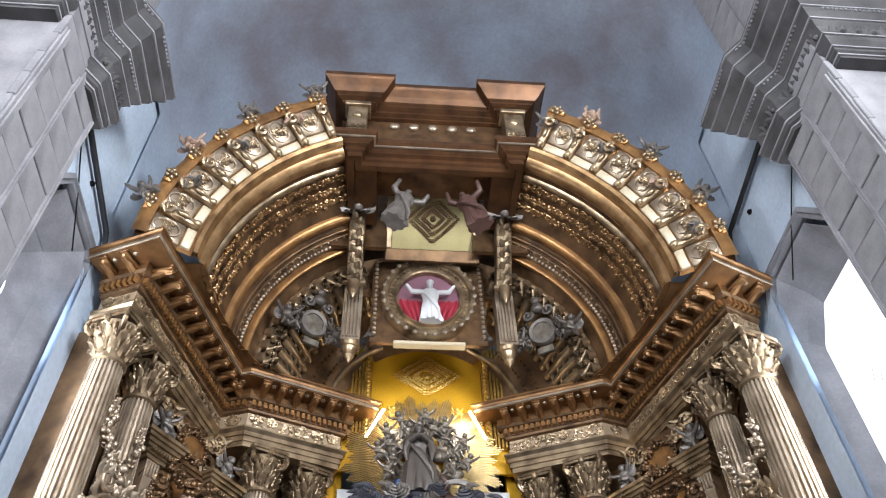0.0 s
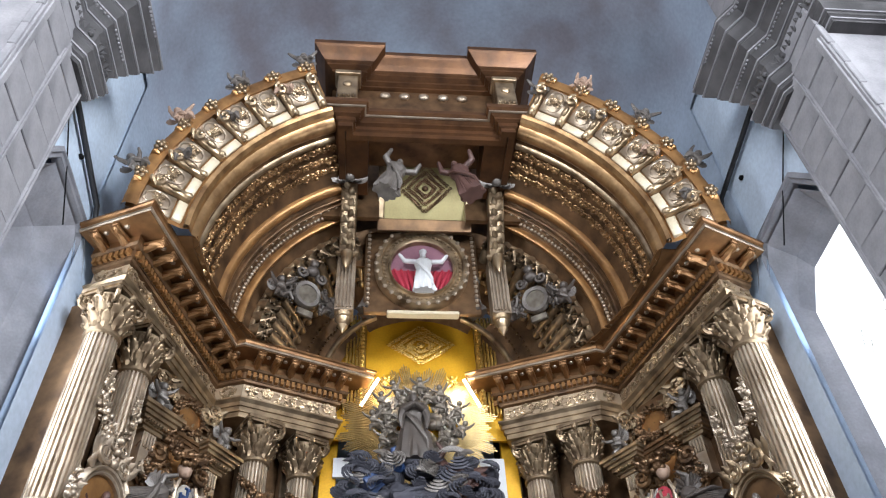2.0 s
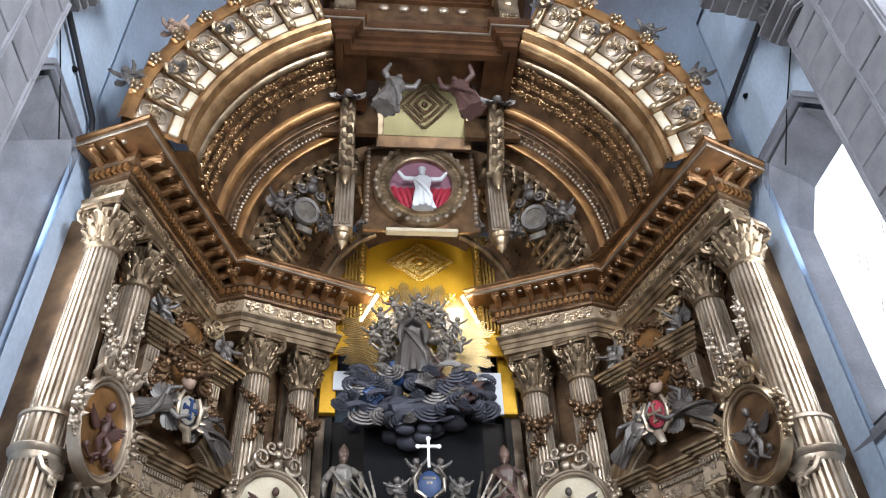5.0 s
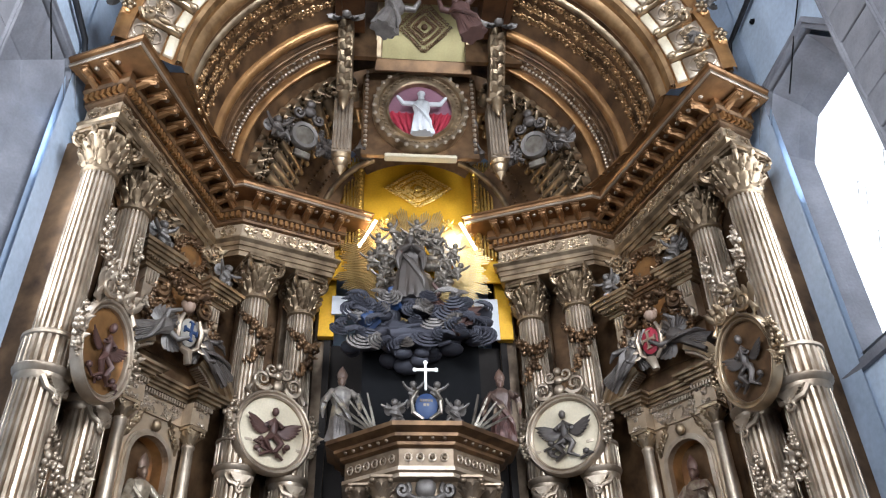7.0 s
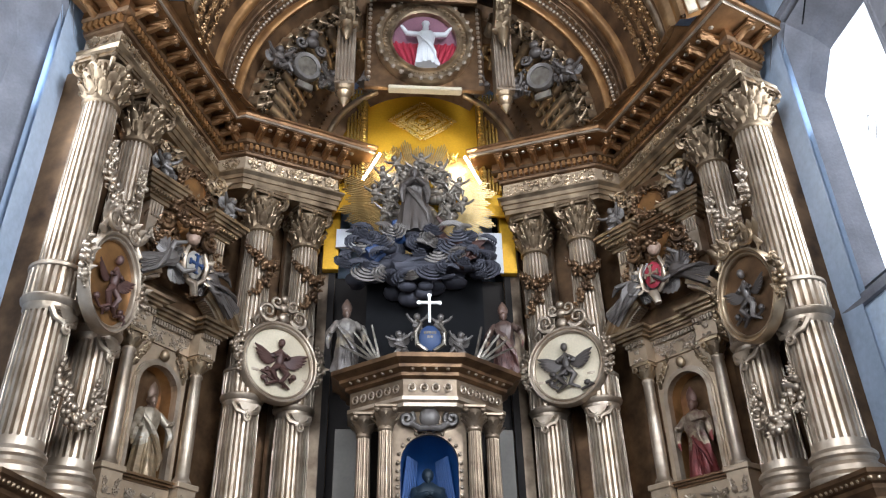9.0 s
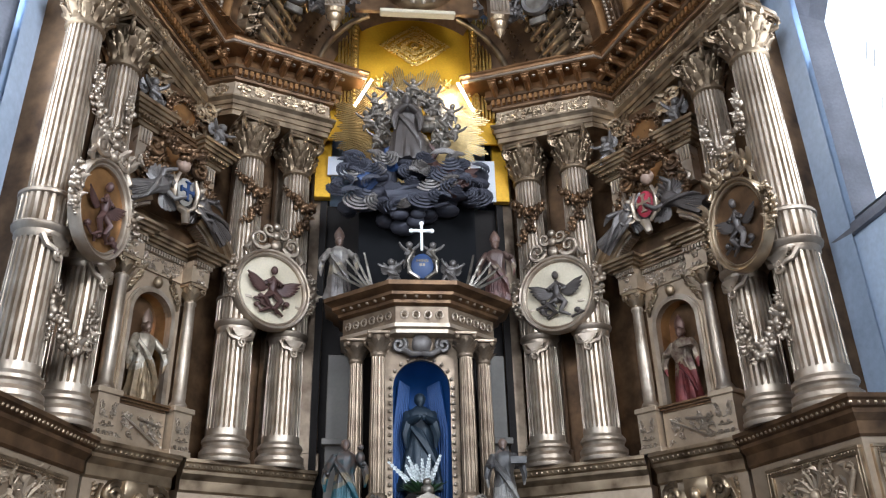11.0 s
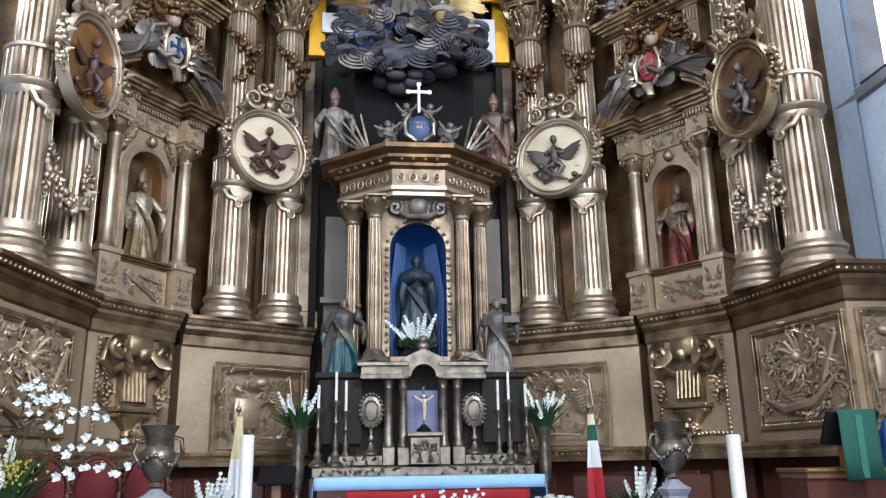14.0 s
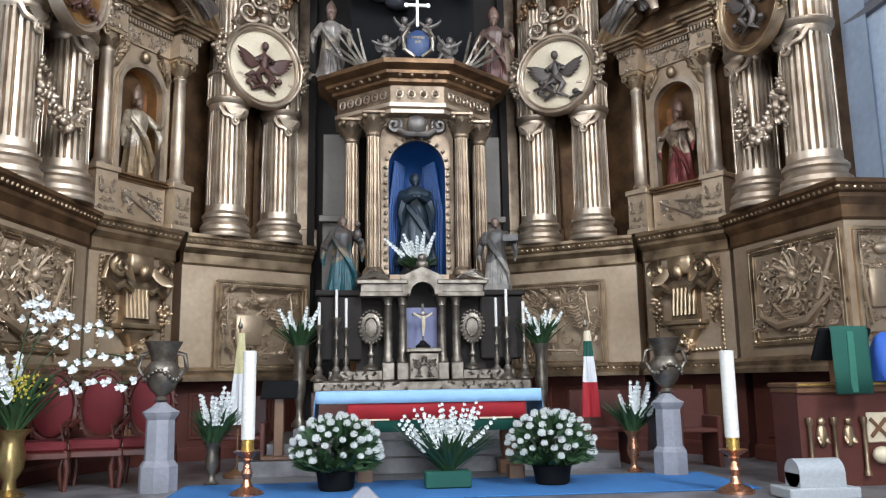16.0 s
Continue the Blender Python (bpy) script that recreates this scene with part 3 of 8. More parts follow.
    # unseen nave wall with high openings, closing off stray light
    arch_wall("wall_nave_" + nm, min(s * 6.8, s * 7.2), max(s * 6.8, s * 7.2), -16, 6.6, 0, 22,
              [(-3.0, 1.7, 9.0, 13.5, 14.2), (-9.0, 1.7, 9.0, 13.5, 14.2)], NAVEWALL, "unseen dark stone nave wall with high openings")
    slab("wall_link_" + nm, min(s * WX, s * 6.9), max(s * WX, s * 6.9), 6.56, 6.64, 0, 22, STONE, "plain grey stone return beside the pier", "wall")

# rounded apse wall behind the altarpiece, running up into a half-domed vault
bm = bmesh.new()
n, AX, AY, AZ, AC = 48, 5.6, 5.75, 4.9, 15.5
rows_ = [(0.502, 1.0)] + [(AC * k / 4, 1.0) for k in range(1, 4)] + [(AC + AZ * math.sin(math.pi / 2 * k / 20), math.cos(math.pi / 2 * k / 20)) for k in range(20)]
vs = [(-AX * q * math.cos(math.pi * i / n), 8.85 + AY * q * math.sin(math.pi * i / n), z) for z, q in rows_ for i in range(n + 1)]
vs.append((0, 8.85, AC + AZ))
k = n + 1
fs = [(j * k + i, j * k + i + 1, (j + 1) * k + i + 1, (j + 1) * k + i) for j in range(len(rows_) - 1) for i in range(n)]
fs += [((len(rows_) - 1) * k + i, (len(rows_) - 1) * k + i + 1, len(vs) - 1) for i in range(n)]
add_mesh(bm, vs, fs)
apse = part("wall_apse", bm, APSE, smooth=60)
sol = apse.modifiers.new("thick", "SOLIDIFY")
sol.thickness, sol.offset, sol.use_rim = 0.1, 0, False
tagged(apse, "curved grey-blue plaster apse wall rising into a half dome, shade painted in above", "wall", kind="structure")
holes = thing("fixing_holes", pose(0, 0, 0), "small dark holes in the vault plaster", "hole", kind="structure")
for x, y, z in ((-1.86, 9.65, 20.08), (-3.01, 9.18, 19.62), (2.23, 9.0, 20.0), (2.27, 9.37, 19.96), (5.6, 8.43, 12.63), (-5.6, 7.9, 11.88)):
    part("hole", blob(bmesh.new(), x, y, z, 0.06, 0.06, 0.05), BLACK, holes)

# barrel vault over the chancel, of the same curve as the half dome, and a higher one over the nave
def barrel(name, y0, y1, rx, zc, rz, mat, label):
    bm = bmesh.new()
    vs = [(rx * math.cos(math.pi * i / 48), y, zc + rz * math.sin(math.pi * i / 48)) for y in (y0, y1) for i in range(49)]
    add_mesh(bm, vs, [(i, i + 1, 50 + i, 49 + i) for i in range(48)])
    ob = part(name, bm, mat, smooth=30)
    sol = ob.modifiers.new("thick", "SOLIDIFY")
    sol.thickness, sol.offset, sol.use_rim = 0.1, 0, False
    return tagged(ob, label, "ceiling", kind="structure")


barrel("ceiling_chancel", 5.6, 8.85, AX, AC, AZ, APSE, "grey-blue stained plaster vault before the half dome, shade painted in above")
barrel("ceiling_nave", -16.2, 5.6, 7.2, 13.2, 7.4, VAULT, "grey plastered barrel vault of the nave")
# pipes and cables down the walls
for s in (-1, 1):
    pipe = part("pipe", tube(bmesh.new(), [(s * 5.52, 8.95, 11.5), (s * 5.52, 8.8, 11.75), (s * 5.52, 6.7, 12.2)] if s < 0 else [(5.52, 9.3, 12.5), (5.52, 9.1, 12.86), (5.52, 6.7, 13.15)], 0.05, 8), IRON, smooth=60)
    tagged(pipe, "dark metal pipe running up the plaster wall", "pipe")
    wire = part("cable", tube(bmesh.new(), [(s * 5.57, 8.2, 10.6), (s * 5.57, 7.6, 11.3), (s * 5.57, 6.7, 12.2)], 0.012, 5), BLACK)
    tagged(wire, "thin black cable hanging on the plaster wall", "cable")

# piers: coursed ashlar with a dark carved cornice
for s, nm in ((-1, "west"), (1, "east")):
    pier = thing("pier_" + nm, pose(0, 0, 0), "tall grey ashlar pier of the chancel arch", "pier", kind="structure")
    bm = boxed(min(s * 5.3, s * 6.79), max(s * 5.3, s * 6.79), 5.0, 6.55, 0, 22)
    part("core", bm, STONE, pier)
    z = 0.52
    stone_a = part("ashlar", boxed(-0.05, 0.05, -0.36, 0.36, 0.006, 0.504, bevel=0.012), STONE, pier)
    stone_a.matrix_basis = pose(s * 5.25, 6.16, z)
    stone_b = part("ashlar", boxed(-0.05, 0.05, -0.41, 0.41, 0.006, 0.504, bevel=0.012), STONE, pier)
    stone_b.matrix_basis = pose(s * 5.25, 5.38, z)
    for i in range(1, 41):
        for src, yy in ((stone_a, 6.16), (stone_b, 5.38)):
            share("ashlar", src, pier, pose(s * (5.25 + 0.006 * ((i * 7) % 3)), yy, z + 0.51 * i))
    bm = bmesh.new()
    for yy, w in ((5.78, 0.05), (5.1, 0.1), (6.5, 0.05)):
        box(bm, min(s * 5.19, s * 5.26), max(s * 5.19, s * 5.26), yy - w, yy + w, 0.5, 11.5, bevel=0.02)
        box(bm, min(s * 5.165, s * 5.2), max(s * 5.165, s * 5.2), yy - w * 0.4, yy + w * 0.4, 0.5, 11.5, bevel=0.01)
    part("pilaster_strip", bm, STONE, pier)
    B = 11.55
    prof = [(-0.2, B), (0.03, B), (0.03, B + 0.09), (0.08, B + 0.12), (0.08, B + 0.22), (0.15, B + 0.3), (0.15, B + 0.44), (0.11, B + 0.47), (0.11, B + 0.72), (0.17, B + 0.78), (0.17, B + 0.86),
            (0.26, B + 0.96), (0.26, B + 1.06), (0.36, B + 1.16), (0.36, B + 1.26), (0.5, B + 1.42), (0.5, B + 1.5), (0.58, B + 1.62), (0.58, B + 1.8), (-0.2, B + 1.9)]
    prof = [(d, B + (z - B) * 1.12) for d, z in prof]
    pth = [(6.3, 6.62), (5.16, 6.62), (5.16, 6.05), (5.36, 5.75), (5.36, 4.85), (6.8, 4.85)]
    pts = [(s * a, b) for a, b in pth]
    pts = pts if s > 0 else pts[::-1]
    bm = bmesh.new()
    sweep(bm, prof, pts)
    bmesh.ops.recalc_face_normals(bm, faces=bm.faces)
    part("cornice", bm, DARKSTONE, pier)
    # thin paler bars paint edge highlights onto the cornice's steps
    for d, zz in ((0.03, B + 0.055), (0.08, B + 0.2), (0.15, B + 0.44), (0.17, B + 0.91), (0.26, B + 1.13), (0.36, B + 1.36), (0.5, B + 1.63), (0.58, B + 1.9)):
        part("highlight_fillet", sweep(bmesh.new(), [(d - 0.01, zz), (d + 0.025, zz), (d + 0.025, zz + 0.035), (d - 0.01, zz + 0.035)], pts), STONE, pier)
    bd = bmesh.new()
    for x, y, nx, ny in along(pts, 0.07):
        m = facing(x, y, 0, nx, ny)
        blob(bd, *(m @ Vector((0, -0.59, B + 1.85))), 0.028)
        blob(bd, *(m @ Vector((0, -0.27, B + 1.08))), 0.022)
    tagged(part("beading", bd, STONE, pier), kind="stuff")
    bm = bmesh.new()
    for x, y, nx, ny in along(pts, 0.22):
        m = facing(x, y, B + 0.56, nx, ny)
        for j in range(3):
            leaf(bm, m @ Vector((0, -0.11, 0.03 * j)), m.to_3x3() @ Vector(((j - 1) * 0.9, -0.1, 1)), (nx, ny, 0), 0.2, 0.1, 0.6, 3)
        blob(bm, *(m @ Vector((0.11, -0.13, 0.08))), 0.05)
    part("frieze_carving", bm, DARKSTONE, pier)
# ---- the altarpiece ----
ZB, ZL, ZN, ZT = 1.65, 3.82, 9.12, 11.2
COLS = {"outer": (4.80, 9.05), "second": (4.52, 9.92), "third": (2.94, 12.38), "inner": (2.17, 12.92)}


def mirrored(path, s):
    """Plan points given for the right-hand half, ordered left to right for the viewer on either half."""
    pts = [(s * a, b) for a, b in path]
    return pts[::-1] if s > 0 else pts


# columns: built once, then copied
def make_column():
    col = thing("column", pose(0, 0, 0), "pale gilded fluted column with a carved collar and leafy capital", "column", "altarpiece columns")
    bm = bmesh.new()
    lathe(bm, [(0.48, 0.0), (0.49, 0.02), (0.49, 0.06), (0.44, 0.07), (0.47, 0.11), (0.47, 0.17), (0.43, 0.2), (0.40, 0.23), (0.41, 0.27), (0.44, 0.3), (0.44, 0.34), (0.40, 0.38), (0.375, 0.4)], 32)
    part("base", bm, PALE, col, smooth=30)
    nf = 24
    prof_fl = lambda d: (lambda a, z, q: q * (1 - d * max(0.0, math.cos(nf * a)) ** 0.45) if q < 0.3645 else q)
    bm = bmesh.new()
    lathe(bm, [(0.37, 0.4), (0.366, 0.5), (0.364, 0.54), (0.36, 1.3), (0.345, 2.1)], nf * 8, wave=prof_fl(0.19), cap=False)
    part("lower_shaft", bm, PALE, col, smooth=50)
    bm = bmesh.new()
    lathe(bm, [(0.34, 2.02), (0.37, 2.06), (0.37, 2.12), (0.42, 2.16), (0.43, 2.2), (0.415, 2.22)], 32)
    lathe(bm, [(0.405, 2.2), (0.41, 2.24), (0.41, 2.56), (0.405, 2.6)], nf * 8, wave=lambda a, z, q: q * (1 - (0.14 * max(0.0, math.cos(nf * a)) ** 0.6 if 2.23 < z < 2.58 else 0)), cap=False)
    lathe(bm, [(0.40, 2.58), (0.43, 2.6), (0.43, 2.64), (0.38, 2.67), (0.33, 2.7)], 32)
    part("collar", bm, PALE, col, smooth=40)
    bm = bmesh.new()
    for k in (-1, 1):
        tube(bm, [(k * 0.26, -0.27, 2.05), (k * 0.2, -0.33, 1.93), (k * 0.09, -0.37, 1.9), (k * 0.05, -0.385, 1.86)], [0.05, 0.045, 0.04, 0.03], 6)
    tube(bm, spiral(0, 1.84, 0.09, 1.6, -0.38, 1.57, 1), 0.026, 6)
    for k in range(5):
        box(bm, -0.2 + 0.03 * k, 0.2 - 0.03 * k, -0.37 - 0.002 * k, -0.3, 2.02 - 0.03 * k, 2.06 - 0.03 * k)
    part("apron", bm, PALE, col, smooth=50)
    bm = bmesh.new()
    lathe(bm, [(0.325, 2.68), (0.325, 2.8), (0.315, 4.0), (0.285, ZN - ZL)], nf * 8, wave=prof_fl(0.19), cap=False)
    part("upper_shaft", bm, PALE, col, smooth=50)
    bm = bmesh.new()
    z0 = ZN - ZL
    lathe(bm, [(0.28, z0 - 0.05), (0.325, z0 - 0.02), (0.325, z0 + 0.03), (0.29, z0 + 0.05), (0.28, z0 + 0.3), (0.33, z0 + 0.55), (0.4, z0 + 0.64)], 24)
    for row, (zz, ln, w, off, r0) in enumerate(((0.05, 0.30, 0.15, 0, 0.29), (0.2, 0.32, 0.15, 0.5, 0.30), (0.38, 0.24, 0.12, 0.25, 0.31))):
        for i in range(10):
            a = TAU * (i + off) / 10
            n = (math.cos(a), math.sin(a), 0)
            leaf(bm, (n[0] * r0, n[1] * r0, z0 + zz), (n[0] * 0.25, n[1] * 0.25, 1), n, ln, w, 0.9, seg=5)
            blob(bm, n[0] * (r0 + 0.14), n[1] * (r0 + 0.14), z0 + zz + ln * 0.82, 0.038)
            for g in (-1, 1):
                for k, (hh, rr) in enumerate(((0.3, 0.03), (0.52, 0.06), (0.74, 0.1))):
                    c, sn = math.cos(a + g * (0.22 - 0.02 * k)), math.sin(a + g * (0.22 - 0.02 * k))
                    leaf(bm, (c * (r0 + rr * 0.6), sn * (r0 + rr * 0.6), z0 + zz + ln * hh * 0.8), (c * 0.5 - g * sn * 0.6, sn * 0.5 + g * c * 0.6, 0.7), (c, sn, 0.2), 0.085, 0.05, 0.9, seg=3)
    for i in range(4):
        a = TAU * (i + 0.5) / 4
        m = Matrix.Rotation(a, 4, "Z") @ Matrix.Translation((0.44, 0, z0 + 0.6)) @ Matrix.Rotation(0, 4, "Z")
        pts = [m @ Vector((x, 0, z)) for x, _, z in spiral(0, 0, 0.16, 1.9, 0, 1.57, -1)]
        tube(bm, pts, [0.05 - 0.0012 * k for k in range(22)], 6)
    for i in range(4):
        a = TAU * i / 4
        blob(bm, 0.4 * math.cos(a), 0.4 * math.sin(a), z0 + 0.68, 0.085)
    ab = []
    for i in range(16):
        a = TAU * i / 16 + TAU / 8
        ab.append((0.56 if i % 4 == 0 else (0.44 if i % 4 in (1, 3) else 0.41)) * 1.0)
    for zz in ((z0 + 0.67, z0 + 0.72), (z0 + 0.72, z0 + 0.79)):
        g = 1.0 if zz[0] < z0 + 0.7 else 1.06
        vs = [(ab[i] * g * math.cos(TAU * i / 16 + TAU / 8), ab[i] * g * math.sin(TAU * i / 16 + TAU / 8), z) for z in zz for i in range(16)]
        add_mesh(bm, vs, [tuple(range(16))[::-1], tuple(range(16, 32))] + [(i, (i + 1) % 16, 16 + (i + 1) % 16, 16 + i) for i in range(16)])
    part("capital", bm, CAPGOLD, col, "gilded capital of curled leaves and volutes", smooth=40)
    return col


first = make_column()
NRM = {"outer": (-0.93, -0.37), "second": (-0.93, -0.37), "third": (-0.5, -0.866), "inner": (-0.5, -0.866)}
columns = {}
for k, (x, y) in COLS.items():
    for s in (1, -1):
        m = facing(s * x, y, ZL, s * NRM[k][0], NRM[k][1]) @ Matrix.Diagonal((0.9, 0.9, 1, 1))
        if not columns:
            first.matrix_world = m
            columns[(k, s)] = first
        else:
            columns[(k, s)] = copy_thing(first, m)
# garlands twisted round the columns
for (k, s), col in columns.items():
    bm = bmesh.new()
    if k in ("third", "inner"):
        pts = [(-0.34, -0.1, 4.95), (-0.2, -0.3, 4.7), (0.05, -0.38, 4.5), (0.28, -0.26, 4.6), (0.36, -0.05, 4.8)]
        garland(bm, pts, 0.11, 16, 3)
        garland(bm, [(0.3, -0.2, 4.6), (0.1, -0.36, 4.2), (-0.2, -0.3, 3.95)], 0.1, 11, 5)
        mat = DARKGOLD
    else:
        sg = 1 if (k == "outer") == (s < 0) else -1
        garland(bm, [(sg * 0.12, -0.36, 1.5), (sg * 0.14, -0.39, 1.2), (sg * 0.1, -0.38, 0.85)], 0.09, 12, 7)
        garland(bm, [(sg * 0.12, -0.34, 4.75), (sg * 0.1, -0.36, 4.4), (sg * 0.16, -0.33, 4.0)], 0.085, 11, 9)
        if k == "outer":
            garland(bm, [(sg * 0.14, -0.36, 1.4), (sg * 0.3, -0.42, 0.95), (sg * 0.55, -0.44, 0.8), (sg * 0.8, -0.42, 0.95), (sg * 0.9, -0.38, 1.3)], 0.1, 20, 11)
            garland(bm, [(sg * 0.14, -0.36, 4.3), (sg * 0.4, -0.4, 3.85), (sg * 0.75, -0.4, 3.9)], 0.09, 16, 13)
        mat = PALE
    part("garland", bm, mat, col, "carved garland of leaves and fruit", smooth=60)

# pedestals
PED = {"outer": [(5.58, 8.2), (4.5, 8.2), (4.16, 10.45)], "middle": [(4.2, 10.5), (3.4, 11.72)], "inner": [(3.36, 11.78), (1.56, 12.98)]}
LEDGE = [(-0.3, ZL), (0.0, ZL), (0.0, ZL - 0.05), (-0.03, ZL - 0.07), (-0.05, ZL - 0.13), (-0.09, ZL - 0.15), (-0.09, ZL - 0.2), (-0.16, ZL - 0.28), (-0.16, ZL - 0.42), (-0.19, ZL - 0.45), (-0.3, ZL - 0.45)]
FOOT = [(-0.25, ZB), (-0.02, ZB), (-0.02, ZB + 0.06), (-0.08, ZB + 0.1), (-0.06, ZB + 0.15), (-0.14, ZB + 0.2), (-0.25, ZB + 0.22)]


def panel(owner, x, y, nx, ny, zc, w, h, seed, kind):
    """Framed relief panel on a pedestal."""
    m = facing(x, y, zc, nx, ny)
    f = bmesh.new()
    for e, d, t in ((0, 0.05, 0.045), (0.07, 0.03, 0.03)):
        for a, b, c, g in ((-w / 2 + e, w / 2 - e, h / 2 - e - t, h / 2 - e), (-w / 2 + e, w / 2 - e, -h / 2 + e, -h / 2 + e + t),
                           (-w / 2 + e, -w / 2 + e + t, -h / 2 + e + t, h / 2 - e - t), (w / 2 - e - t, w / 2 - e, -h / 2 + e + t, h / 2 - e - t)):
            box(f, a, b, -d, 0.02, c, g, bevel=0.008)
    nb = int(w / 0.055)
    for i in range(nb):
        for zz in (-1, 1):
            blob(f, -w / 2 + 0.06 + (w - 0.12) * i / (nb - 1), -0.05, zz * (h / 2 - 0.06), 0.014, sub=1)
    fr = part("panel_frame", f, GOLD, owner)
    fr.matrix_basis = m
    bm = bmesh.new()
    if kind == "sun":
        blob(bm, 0, -0.05, 0.16 * h, 0.075, 0.06, 0.075, 2)
        for i in range(14):
            a = TAU * i / 14
            leaf(bm, (0.06 * math.cos(a), -0.03, 0.16 * h + 0.06 * math.sin(a)), (math.cos(a), -0.15, math.sin(a)), (0, -1, 0), 0.2 if i % 2 else 0.27, 0.07, 0.2, 3)
        scrolls(bm, w * 0.86, h * 0.84, 55, 0, 0.024, seed, mirror=False, big=0.7)
        tube(bm, [(-0.4 * w, -0.03, -0.2 * h), (-0.15 * w, -0.06, -0.32 * h), (0.15 * w, -0.06, -0.28 * h), (0.38 * w, -0.03, -0.05 * h)], [0.03, 0.06, 0.06, 0.03], 6)
        tube(bm, [(0.25 * w, -0.05, -0.1 * h), (0.42 * w, -0.05, 0.3 * h)], 0.03, 6)
        for i in range(5):
            tube(bm, [(-0.22 * w + 0.05 * i, -0.05, -0.1 * h - 0.05 * i), (-0.12 * w + 0.05 * i, -0.08, -0.2 * h - 0.03 * i), (-0.02 * w + 0.05 * i, -0.05, -0.16 * h - 0.05 * i)], 0.02, 5)
    else:
        # trophy: book, ribbed horn, scales, branches
        box(bm, -0.3 * w, -0.02 * w, -0.06, 0, -0.22 * h, 0.12 * h, bevel=0.015)
        for i in range(7):
            a = -0.5 - i * 0.22
            tube(bm, [(0.08 * w + 0.02 * i, -0.04, 0.2 * h - 0.05 * i), (0.16 * w + 0.02 * i, -0.09, 0.17 * h - 0.05 * i), (0.22 * w + 0.015 * i, -0.04, 0.2 * h - 0.05 * i)], 0.018, 5)
        blob(bm, -0.02 * w, -0.05, 0.3 * h, 0.11, 0.06, 0.07, 2)
        tube(bm, [(-0.38 * w, -0.03, 0.3 * h), (-0.38 * w, -0.03, 0.02 * h), (-0.3 * w, -0.03, -0.34 * h)], 0.016, 5)
        tube(bm, [(0.3 * w, -0.03, 0.36 * h), (0.33 * w, -0.04, 0.0), (0.2 * w, -0.03, -0.32 * h), (-0.15 * w, -0.05, -0.3 * h)], 0.02, 5)
        tube(bm, [(-0.44 * w, -0.03, 0.16 * h), (-0.3 * w, -0.03, 0.16 * h)], 0.016, 5)
        scrolls(bm, w * 0.86, h * 0.82, 42, 0, 0.016, seed, mirror=False, big=0.62)
    rl = part("relief", bm, FLATGOLD, owner, "carved relief of emblems and foliage", smooth=50)
    rl.matrix_basis = m


